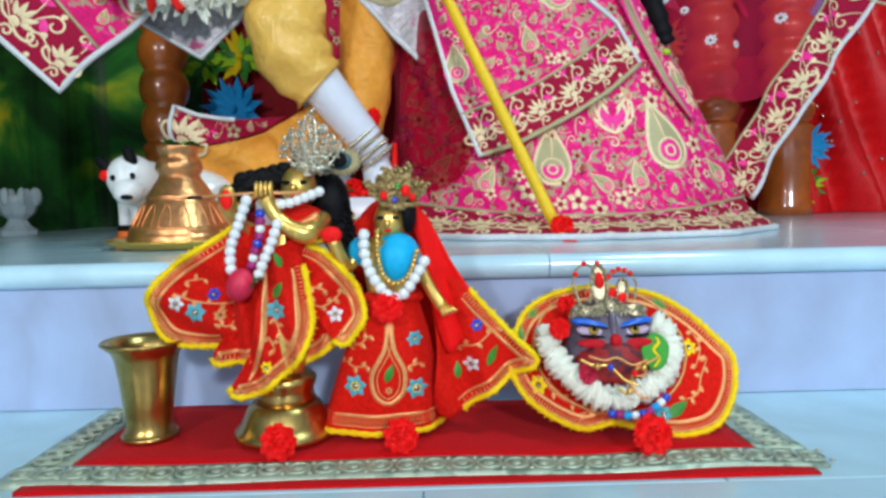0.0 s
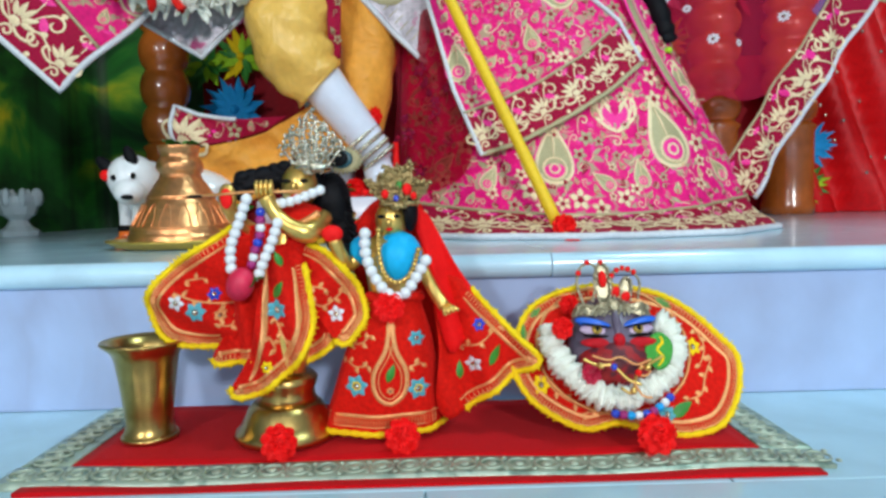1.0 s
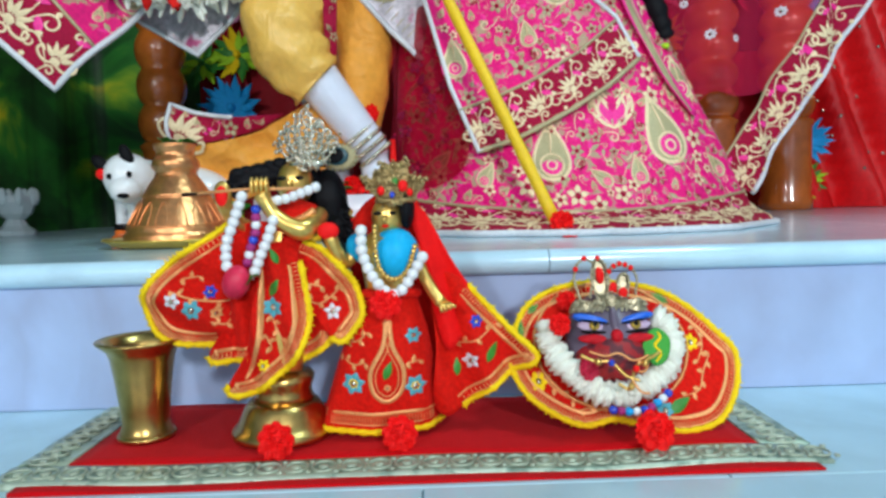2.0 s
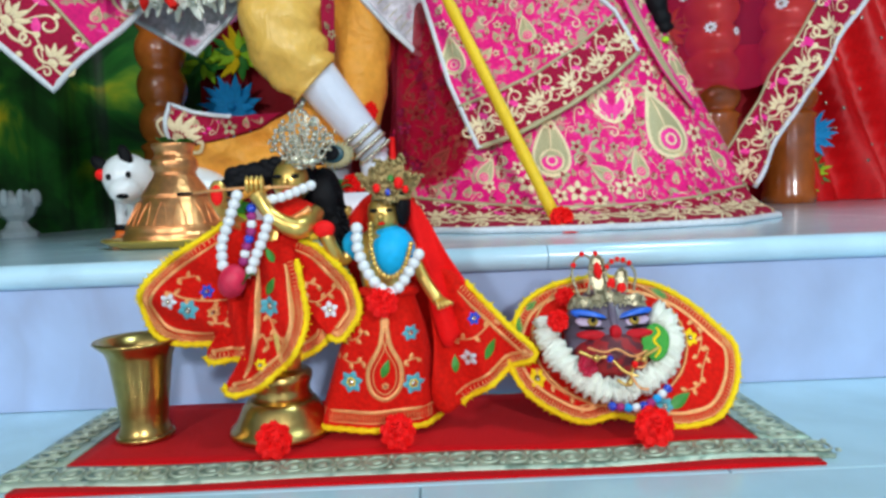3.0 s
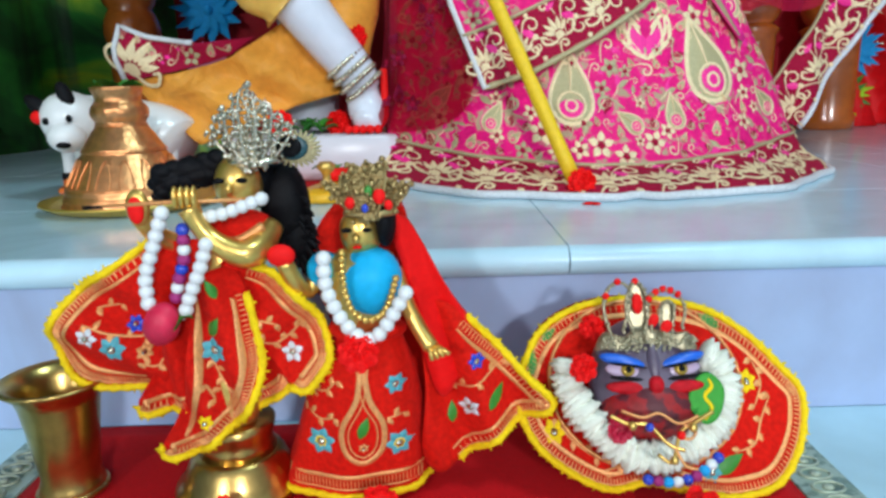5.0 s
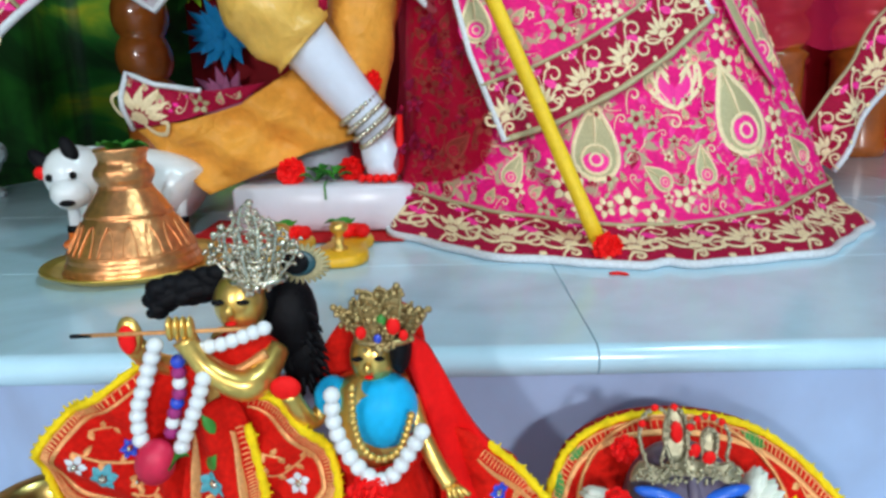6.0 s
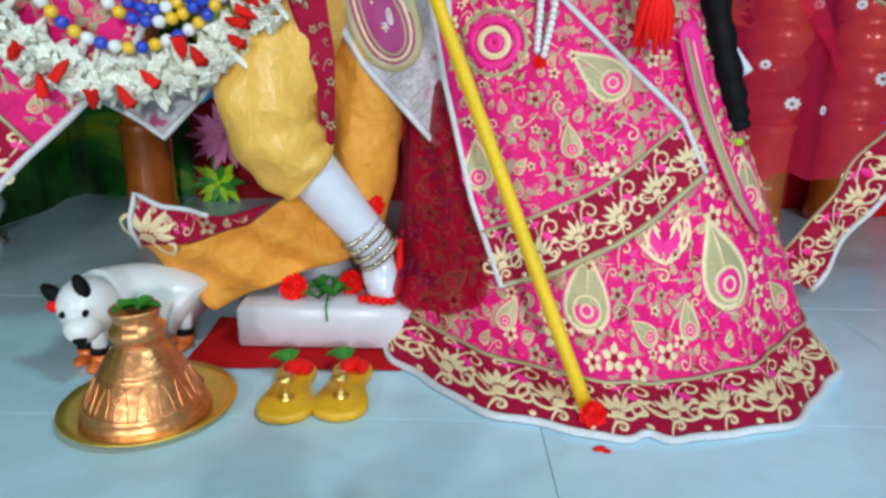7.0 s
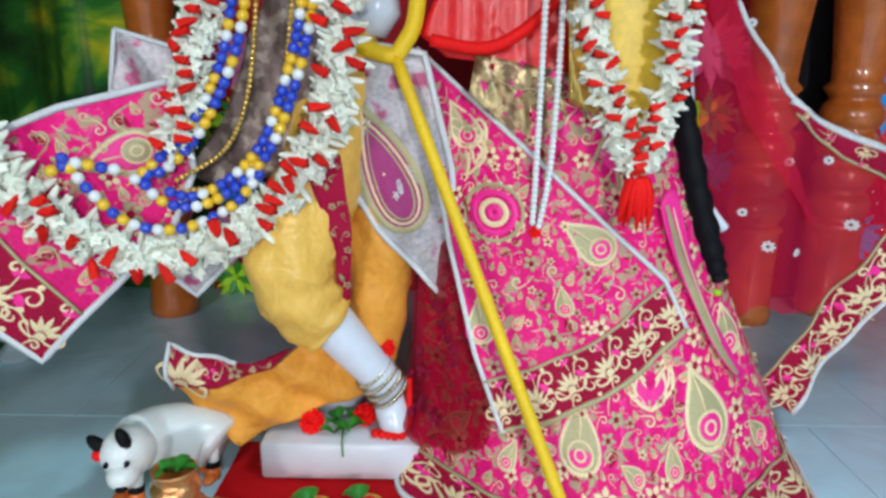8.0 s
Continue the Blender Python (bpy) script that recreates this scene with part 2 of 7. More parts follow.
# ---- building blocks ----
class Geo:
    """A heap of vertices and faces with a material number for each face."""

    def __init__(self):
        self.v, self.f, self.m = [], [], []

    def add(self, verts, faces, mi=0):
        n = len(self.v)
        self.v += [Vector(p) for p in verts]
        self.f += [tuple(i + n for i in f) for f in faces]
        self.m += [mi] * len(faces)
        return self

    def grid(self, rows, mi=0, wrap=False):
        """Rows of points, joined by quads."""
        nu = len(rows[0])
        faces = []
        for j in range(len(rows) - 1):
            for i in range(nu if wrap else nu - 1):
                k = (i + 1) % nu
                faces.append((j * nu + i, j * nu + k, (j + 1) * nu + k, (j + 1) * nu + i))
        return self.add([p for r in rows for p in r], faces, mi)

    def lathe(self, profile, at=(0, 0, 0), seg=32, mi=0, m=None, ripple=None):
        m = m or Matrix.Translation(at)
        rows = []
        for r, z in profile:
            rows.append([m @ Vector(((r + (ripple(a, z) if ripple else 0)) * math.cos(a), (r + (ripple(a, z) if ripple else 0)) * math.sin(a), z)) for a in (2 * math.pi * i / seg for i in range(seg))])
        return self.grid(rows, mi, True)

    def ball(self, at, size, mi=0, seg=14, rings=9, turn=(0, 0, 0)):
        m = Matrix.Translation(at) @ Euler([radians(a) for a in turn]).to_matrix().to_4x4() @ Matrix.Diagonal((*size, 1))
        return self.lathe([(max(0.001, math.sin(math.pi * i / rings)), -math.cos(math.pi * i / rings)) for i in range(rings + 1)], seg=seg, mi=mi, m=m)

    def tube(self, pts, radius, mi=0, seg=10, flat=1.0, cap=True):
        """A round bar along points; radius may vary from point to point."""
        pts = [Vector(p) for p in pts]
        rad = radius if isinstance(radius, (list, tuple)) else [radius] * len(pts)
        up, rows = None, []
        for i, p in enumerate(pts):
            d = (pts[min(i + 1, len(pts) - 1)] - pts[max(i - 1, 0)]).normalized()
            if up is None:
                up = d.orthogonal().normalized()
            up = (up - d * up.dot(d)).normalized()
            side = d.cross(up)
            rows.append([p + rad[i] * (up * math.cos(a) + side * math.sin(a) * flat) for a in (2 * math.pi * k / seg for k in range(seg))])
        if cap:
            rows = [[pts[0]] * seg] + rows + [[pts[-1]] * seg]
        return self.grid(rows, mi, True)

    def box(self, lo, hi, mi=0, bevel=0.004):
        (x0, y0, z0), (x1, y1, z1) = lo, hi
        b = bevel
        rings = []
        for z, o in ((z0, b), (z0 + b, 0), (z1 - b, 0), (z1, b)):
            rings.append([(x0 + o, y0 + b, z), (x0 + b, y0 + o, z), (x1 - b, y0 + o, z), (x1 - o, y0 + b, z), (x1 - o, y1 - b, z), (x1 - b, y1 - o, z), (x0 + b, y1 - o, z), (x0 + o, y1 - b, z)])
        n = len(self.v)
        self.grid(rings, mi, True)
        self.f += [tuple(n + i for i in range(7, -1, -1)), tuple(n + 24 + i for i in range(8))]
        self.m += [mi, mi]
        return self


def smooth_line(pts, n=8, closed=False):
    """A smooth curve through points of any dimension."""
    out, k = [], len(pts)
    for i in range(k if closed else k - 1):
        p = [pts[(i + j) % k] if closed else pts[min(max(i + j, 0), k - 1)] for j in (-1, 0, 1, 2)]
        for s in range(n):
            t = s / n
            out.append(tuple(0.5 * (2 * b + (c - a) * t + (2 * a - 5 * b + 4 * c - d) * t * t + (3 * b - a - 3 * c + d) * t ** 3) for a, b, c, d in zip(*p)))
    if not closed:
        out.append(tuple(pts[-1]))
    return out


PLACE = {}


def thing(name, at, label, category, group="", kind=""):
    ob = new(name)
    ob.empty_display_size = 0.05
    ob.location = at
    PLACE[ob] = Matrix.Translation(at)
    return tagged(ob, label, category, group, kind)


def mesh_of(name, geo, mats, shade=True):
    me = bpy.data.meshes.new(name)
    me.from_pydata(geo.v, [], geo.f)
    for m in mats if isinstance(mats, (list, tuple)) else [mats]:
        me.materials.append(m)
    me.polygons.foreach_set("material_index", geo.m)
    me.polygons.foreach_set("use_smooth", [shade] * len(geo.f))
    me.update()
    bm = bmesh.new()
    bm.from_mesh(me)
    bmesh.ops.remove_doubles(bm, verts=bm.verts, dist=1e-5)
    bmesh.ops.recalc_face_normals(bm, faces=bm.faces)
    bm.to_mesh(me)
    bm.free()
    return me


def part(name, geo, mats, parent=None, label="", shade=True):
    """One mesh object, under a thing or a part."""
    return piece(name, mesh_of(name, geo, mats, shade), Matrix.Identity(4), parent, label)


def piece(name, me, m, parent=None, label=""):
    ob = new(name, me)
    ob.matrix_basis = m
    PLACE[ob] = m.copy()
    if parent is not None:
        ob.parent = parent
        ob.matrix_parent_inverse = PLACE[parent].inverted()
    if label:
        ob["label"] = label
    return ob


# ---- cloth: sheets that lie in depth along y = depth(x, z) ----
def cloth(outline, depth, thick=0.003, rings=10, n=8, centre=None, mi=0, geo=None):
    """A cloth inside a closed outline of (x, z) points, with a back and a rim."""
    geo = geo or Geo()
    edge = smooth_line(outline, n, True)
    cx, cz = centre or (sum(p[0] for p in edge) / len(edge), sum(p[1] for p in edge) / len(edge))
    front, back = [], []
    for j in range(rings + 1):
        s = j / rings
        row = [(cx + (x - cx) * s, cz + (z - cz) * s) for x, z in edge]
        front.append([(x, depth(x, z), z) for x, z in row])
        back.append([(x, depth(x, z) + thick, z) for x, z in row])
    return geo.grid(front + back[::-1], mi, True)


def on(depth, pts, lift=0.001):
    out = []
    for x, z in pts:
        p = depth(x, z)
        out.append(Vector(p) + Vector((0, -0.6, 0.8)) * lift if isinstance(p, tuple) else Vector((x, p - lift, z)))
    return out


def ribbon(geo, depth, pts, width, mi=0, lift=0.0011, closed=False):
    """A flat strip sewn on a cloth along (x, z) points."""
    k = len(pts)
    a, b = [], []
    for i, (x, z) in enumerate(pts):
        p, q = (pts[(i - 1) % k], pts[(i + 1) % k]) if closed else (pts[max(i - 1, 0)], pts[min(i + 1, k - 1)])
        dx, dz = q[0] - p[0], q[1] - p[1]
        ln = math.hypot(dx, dz) or 1
        w = width / 2 * (1 if closed else min(1, 0.45 + 3 * min(i, k - 1 - i) / k))
        nx, nz = -dz / ln * w, dx / ln * w
        a.append((x + nx, z + nz))
        b.append((x - nx, z - nz))
    if closed:
        a.append(a[0]), b.append(b[0])
    mid = [((p[0] + q[0]) / 2, (p[1] + q[1]) / 2) for p, q in zip(a, b)]
    geo.grid([on(depth, a, lift * 0.6), on(depth, mid, lift * 1.6), on(depth, b, lift * 0.6)], mi)


def blob(geo, depth, pts, mi=0, lift=0.0013):
    """A filled patch sewn on a cloth."""
    cx, cz = sum(p[0] for p in pts) / len(pts), sum(p[1] for p in pts) / len(pts)
    n = len(pts)
    mid = [(cx + (x - cx) * 0.6, cz + (z - cz) * 0.6) for x, z in pts]
    geo.add(on(depth, [(cx, cz)], lift * 1.3) + on(depth, mid, lift * 1.2) + on(depth, pts, lift * 0.5), [(0, 1 + i, 1 + (i + 1) % n) for i in range(n)] + [(1 + i, 1 + n + i, 1 + n + (i + 1) % n, 1 + (i + 1) % n) for i in range(n)], mi)


def turned(pts, at, angle, size):
    c, s = math.cos(angle) * size, math.sin(angle) * size
    return [(at[0] + x * c - y * s, at[1] + x * s + y * c) for x, y in pts]


def petal_shape(r0, r1, w, a, n=8):
    """A pointed petal from radius r0 to r1 in the direction a."""
    out = []
    for i in range(2 * n):
        t = i / n
        s = t if t <= 1 else 2 - t
        y = (w if t <= 1 else -w) * math.sin(math.pi * s ** 0.8)
        x = r0 + (r1 - r0) * s
        out.append((x * math.cos(a) - y * math.sin(a), x * math.sin(a) + y * math.cos(a)))
    return out


def flower_motif(geo, depth, at, size, n=5, mi=0, core=1, turn=0.0, w=0.28):
    for i in range(n):
        blob(geo, depth, turned(petal_shape(0.2, 1, w, 2 * math.pi * i / n), at, turn, size), mi)
    blob(geo, depth, turned([(0.3 * math.cos(a * 0.785), 0.3 * math.sin(a * 0.785)) for a in range(8)], at, 0, size), core, 0.003)


def palmette(geo, depth, at, size, angle, mi=0):
    """A fan of separate fingers over a curled base."""
    for k in range(-2, 3):
        blob(geo, depth, turned(petal_shape(0.22, 1.05 - 0.09 * abs(k), 0.12, math.pi / 2 + k * 0.46), at, angle, size), mi)
    blob(geo, depth, turned([(0.24 * math.cos(a * 0.7), 0.20 * math.sin(a * 0.7)) for a in range(9)], at, angle, size), mi)
    for s in (-1, 1):
        ribbon(geo, depth, turned(smooth_line([(0, -0.1), (s * 0.5, -0.2), (s * 0.9, 0.05), (s * 0.82, 0.35), (s * 0.6, 0.22)], 4), at, angle, size), size * 0.13, mi)


def scroll(geo, depth, at, size, angle, mi=0, flip=1, width=0.13):
    pts = [(-1.0, -0.5), (-0.6, 0.1)] + [(flip * 0 + 0.45 * (1 - t / 16) * math.cos(2.6 - 0.55 * t) + 0.1, 0.45 * (1 - t / 16) * math.sin(2.6 - 0.55 * t) + 0.15) for t in range(13)]
    ribbon(geo, depth, turned(smooth_line([(x, y * flip) for x, y in pts], 3), at, angle, size), size * width, mi)


def paisley(geo, depth, at, size, angle, colors=(0, 1, 2)):
    """Nested teardrops: pale outline, field, bright disc, ring and core."""
    drop = [(0.80 * math.sin(t) * math.sin(t / 2) ** 1.5, 0.50 + math.cos(t)) for t in (2 * math.pi * i / 28 for i in range(28))]
    blob(geo, depth, turned([(1.22 * x, 1.12 * y - 0.04) for x, y in drop], at, angle, size), colors[2], 0.0005)
    blob(geo, depth, turned(drop, at, angle, size), colors[1], 0.0012)
    ribbon(geo, depth, turned(drop, at, angle, size), size * 0.11, colors[0], 0.002, True)
    circle = lambda r, n: [(r * math.cos(a * 6.2832 / n), r * math.sin(a * 6.2832 / n) - 0.02) for a in range(n)]
    blob(geo, depth, turned(circle(0.33, 16), at, angle, size), colors[2], 0.0022)
    for r, w, c in ((0.36, 0.08, colors[0]), (0.15, 0.09, colors[0])):
        ribbon(geo, depth, turned(circle(r, 14), at, angle, size), size * w, c, 0.003, True)
    ribbon(geo, depth, turned([(0, 0.35), (0.03, 0.8), (0.0, 1.3)], at, angle, size), size * 0.08, colors[0], 0.003)


# ---- floor, step and room ----
def slab_row(name, x_joints, lo_y, hi_y, z0, z1, material, parent, nose=False):
    """Stone slabs side by side with fine joints; the front edge may be rounded."""
    for x0, x1 in zip(x_joints, x_joints[1:]):
        g = Geo()
        a, b = x0 + 0.0006, x1 - 0.0006
        if nose:
            r = (z1 - z0) / 2
            prof = [(hi_y, z0), (lo_y + r, z0)] + [(lo_y + r - r * math.sin(t), z0 + r - r * math.cos(t)) for t in (math.pi * i / 20 for i in range(1, 20))] + [(lo_y + r, z1), (hi_y, z1)]
            g.grid([[(a, y, z) for y, z in prof], [(b, y, z) for y, z in prof]])
            for x in (a, b):
                g.add([(x, y, z) for y, z in prof], [tuple(range(len(prof)))])
        else:
            g.box((a, lo_y, z0), (b, hi_y, z1), 0, 0.001)
        part(name, g, material, parent, "", False)


ground = tagged(part("floor", Geo().box((-2.2, -4.6, -0.06), (3.0, 2.6, -0.004), 0, 0.002), M["floor"]), "pale polished marble floor", "floor", kind="structure")
slab_row("floor_slab", [-2.2, -1.1, -0.42, 0.052, 0.72, 1.5, 3.0], -4.6, 0.686, -0.0035, 0.0, M["floor"], ground)
slab_row("floor_slab", [-2.2, -0.9, 0.3, 1.3, 3.0], 0.6868, 0.936, -0.0035, 0.0, M["floor"], ground)
step = tagged(part("altar_platform", Geo().box((-2.2, 0.94, -0.003), (3.0, 2.6, 0.135), 0, 0.002), M["riser"]), "raised altar platform with blue-grey marble riser and rounded white edge", "platform", kind="structure")
slab_row("riser_slab", [-2.2, -0.85, 1.25, 3.0], 0.930, 0.9398, 0.0005, 0.1415, M["riser"], step)
slab_row("top_slab", [-2.2, -0.75, 0.196, 1.15, 3.0], 0.914, 1.2, 0.142, 0.17, M["slab"], step, True)
slab_row("top_slab", [-2.2, -1.0, -0.38, 0.194, 0.80, 1.5, 3.0], 1.2012, 1.62, 0.142, 0.17, M["slab"], step)
slab_row("top_slab", [-2.2, -0.70, 0.30, 0.98, 3.0], 1.6212, 2.6, 0.142, 0.17, M["slab"], step)

# the slab over the altar front is unseen, added to keep ceiling light off the back
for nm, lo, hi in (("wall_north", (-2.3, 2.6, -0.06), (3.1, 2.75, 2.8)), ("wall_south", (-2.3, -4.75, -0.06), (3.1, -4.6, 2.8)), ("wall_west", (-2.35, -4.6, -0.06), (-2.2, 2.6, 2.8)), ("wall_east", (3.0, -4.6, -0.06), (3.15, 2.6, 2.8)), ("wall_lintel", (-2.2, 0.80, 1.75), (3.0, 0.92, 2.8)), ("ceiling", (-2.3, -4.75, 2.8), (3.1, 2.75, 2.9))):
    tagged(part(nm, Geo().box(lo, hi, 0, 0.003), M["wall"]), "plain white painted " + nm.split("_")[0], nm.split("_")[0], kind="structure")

# printed forest banner on the left side and behind
g = Geo()
wave = lambda s: 0.012 * math.sin(s * 9) + 0.006 * math.sin(s * 23)
path = [(-1.06 + wave(y), y) for y in [0.6 + 0.06 * i for i in range(31)]] + [(x, 2.47 + wave(x)) for x in [-1.04 + 0.04 * i for i in range(10)]]
g.grid([[(x, y, z) for x, y in path] for z in (0.171, 0.6, 1.1, 1.6, 2.1)])
tagged(part("forest_banner", g, M["forest"]), "printed cloth banner of a green and yellow forest", "backdrop", kind="structure")

# dark red backcloth and pleated satin curtain
g = Geo()
xs = [-0.69 + 0.02 * i for i in range(101)]
g.grid([[(x, 2.46 + 0.006 * math.sin(x * 37), z) for x in xs] for z in (0.171, 0.6, 1.2, 2.1)])
tagged(part("back_cloth", g, M["panel"]), "dark red backcloth dotted with sequins", "cloth", kind="structure")

# black sheet added to stand for the dark gap between the rear posts
g = Geo()
g.grid([[(0.97 + 0.02 * i, 2.452 + 0.003 * math.sin(i * 1.9), z) for i in range(14)] for z in (0.70, 1.2, 2.1)])
tagged(part("dark_cloth", g, M["black"]), "black sheet added for the dark gap between the rear posts", "cloth", kind="structure")


def curtain():
    t = thing("curtain", (1.9, 2.38, 0.17), "red satin curtain gathered into slanting folds, sewn with sequins", "curtain")
    fold = lambda x, z: 2.40 + 0.050 * math.sin((x + 0.35 * z) * 34 + 1.5 * math.sin(z * 2)) + 0.012 * math.sin((x + 0.3 * z) * 81)
    g = Geo()
    xs = [1.30 + 0.012 * i for i in range(118)]
    zs = [0.172 + 0.05 * i for i in range(40)]
    g.grid([[(x, fold(x, z), z) for x in xs] for z in zs])
    part("drape", g, M["curtain"], t)
    g = Geo()
    rnd = random.Random(4)
    for i in range(90):
        x, z = rnd.uniform(1.33, 2.4), rnd.uniform(0.25, 1.2)
        g.ball((x, fold(x, z) - 0.004, z), (0.006, 0.002, 0.006), 0, 6, 4)
    tagged(part("sequins", g, M["silver"], t), "tiny silver sequins", kind="stuff")


curtain()


def felt_flower(at, size, colors, petals=9, layers=2, turn=0.0):
    """A cut felt flower: rings of thick pointed petals round a centre."""
    t = thing("felt_flower", at, "felt cut-out flower with pointed petals pinned on the backcloth", "decoration", "felt flowers")
    for k in range(petals * layers):
        ring = k // petals
        a = turn + 2 * math.pi * (k + 0.5 * ring) / petals
        g = Geo()
        s = size * (1 - 0.25 * ring)
        rows = []
        for i in range(7):
            u = i / 6
            w = s * 0.17 * math.sin(math.pi * (0.12 + 0.88 * u) ** 0.8) + 0.0006
            rows.append([(s * u, w * j, 0.012 * ring + s * 0.35 * u * u + s * 0.05 * (1 - j * j)) for j in (-1, 0, 1)])
        g.grid(rows)
        rows2 = [[(x, y, z - 0.003) for x, y, z in r] for r in rows]
        g.grid([r[::-1] for r in rows2])
        m = Matrix.Translation(at) @ pose(0, 0, 0, 90, 0, 0) @ Matrix.Rotation(a, 4, "Z")
        g.v = [m @ p for p in g.v]
        part("petal", g, colors[(k if ring == 0 else k + 1) % len(colors)], t)
    part("centre", Geo().ball((at[0], at[1] - 0.02, at[2]), (size * 0.14,) * 3, 0, 10, 6), colors[-1], t)


for at, s, c, n, tn in (((-0.578, 2.43, 0.552), 0.105, (M["sky"],), 11, 0.2), ((-0.55, 2.43, 0.722), 0.095, (M["leaf"], M["lime"], M["yellow"]), 8, 0.2), ((-0.665, 2.43, 0.70), 0.085, (M["lime"], M["leaf"]), 8, 0.5),
                        ((-0.54, 2.43, 0.885), 0.09, (M["lilac"],), 9, 0.1), ((-0.586, 2.43, 0.365), 0.10, (M["lilac"],), 9, 0.3), ((-0.606, 2.43, 0.225), 0.085, (M["leaf"], M["lime"]), 8, 0.1),
                        ((1.30, 2.38, 0.39), 0.08, (M["sky"],), 11, 0.0), ((1.30, 2.38, 0.265), 0.065, (M["lime"], M["leaf"]), 8, 0.3), ((1.31, 2.33, 0.80), 0.10, (M["sky"],), 11, 0.4),
                        ((0.835, 2.43, 0.93), 0.11, (M["lilac"],), 10, 0.2), ((0.842, 2.43, 0.745), 0.085, (M["lime"], M["yellow"], M["leaf"]), 8, 0.2), ((0.863, 2.43, 0.584), 0.075, (M["sky"],), 9, 0.2)):
    felt_flower(at, s, c, n, 2, tn)


# ---- turned wooden posts ----
def column_profile(ring0, rings, pitch, r):
    p = [(0.001, 0.17), (r * 1.0, 0.171), (r * 1.02, 0.20), (r * 0.94, 0.22), (r * 0.96, ring0 - 0.03), (r * 1.08, ring0 - 0.015), (r * 0.86, ring0)]
    for k in range(rings):
        z = ring0 + k * pitch
        p += [(r * (0.80 + 0.28 * math.sin(math.pi * i / 8) ** 0.7), z + pitch * i / 8) for i in range(9)]
    z = ring0 + rings * pitch
    p += [(r * 0.86, z + 0.01), (r * 1.06, z + 0.03), (r * 0.84, z + 0.05)]
    for i in range(1, 13):
        p.append((r * (0.84 + 0.3 * math.sin(math.pi * (i / 12) ** 1.5)), z + 0.05 + 0.45 * i / 12))
    return p + [(r * 1.05, z + 0.53), (r * 0.8, z + 0.56), (r * 0.8, 2.0), (0.001, 2.0)]


for x, y, r, ring0, rings, pitch in ((-0.735, 2.25, 0.068, 0.43, 4, 0.108), (0.930, 2.25, 0.075, 0.46, 4, 0.085), (1.205, 2.33, 0.080, 0.46, 4, 0.085)):
    c = part("wooden_post", Geo().lathe(column_profile(ring0, rings, pitch, r), (x, y, 0), 40), M["wood"])
    tagged(c, "varnished brown turned wooden post with stacked rings", "post", "turned posts")


# ---- mat on the lower step ----
def mat():
    t = thing("altar_mat", (0.05, 0.8, 0.0), "red felt mat with silver brocade border and red hem", "mat")
    ripple = lambda x, y: 0.0035 + 0.0012 * math.sin(x * 23 + 1) + 0.0008 * math.sin(y * 60 + x * 31)
    def flat(x0, x1, y0, y1, lift, skew=0.0):
        g = Geo()
        nx, ny = 40, 8
        rows = [[(x0 + (x1 - x0) * i / nx, y0 + (y1 - y0) * j / ny + skew * (i / nx - 0.5), ripple(x0 + (x1 - x0) * i / nx, y0) + lift) for i in range(nx + 1)] for j in range(ny + 1)]
        g.grid(rows)
        rim = rows[0] + [r[-1] for r in rows] + rows[-1][::-1] + [r[0] for r in rows[::-1]]
        g.grid([rim, [(x, y, 0.0004) for x, y, z in rim]])
        return g
    part("felt", flat(-0.262, 0.352, 0.742, 0.922, 0.0), M["mat_red"], t)
    part("border", flat(-0.305, 0.395, 0.705, 0.7418, 0.0015), M["brocade"], t, "silver-green brocade border")
    part("border", flat(-0.305, -0.2622, 0.742, 0.922, 0.0015), M["brocade"], t, "silver-green brocade border")
    part("border", flat(0.3522, 0.395, 0.742, 0.922, 0.0015), M["brocade"], t, "silver-green brocade border")
    part("hem", flat(-0.28, 0.38, 0.692, 0.7048, -0.001), M["mat_red"], t)
    g = Geo()
    top = lambda x, y: ripple(x, 0.705) + 0.002
    for k in range(30):
        cx = -0.29 + 0.68 * k / 29
        for cy in (0.724,):
            pts = [(cx + 0.010 * math.cos(a * 0.4), cy + 0.011 * math.sin(a * 0.4)) for a in range(17)]
            g.tube([(x, y, top(x, y)) for x, y in pts], 0.0013, 0, 5)
            for s in (-1, 1):
                g.ball((cx + 0.0115, cy + s * 0.011, top(cx, cy)), (0.003, 0.003, 0.0014), 0, 6, 4)
            g.ball((cx, cy, top(cx, cy)), (0.005, 0.0045, 0.0016), 0, 8, 4)
    for x0 in (-0.284, 0.374):
        for k in range(9):
            cy = 0.752 + 0.019 * k
            g.tube([(x0 + 0.012 * math.cos(a * 0.4), cy + 0.008 * math.sin(a * 0.4), top(x0, cy)) for a in range(17)], 0.0013, 0, 5)
            g.ball((x0, cy, top(x0, cy)), (0.005, 0.004, 0.0016), 0, 8, 4)
    part("brocade_pattern", g, M["thread"], t, "raised silver thread scrolls")


mat()


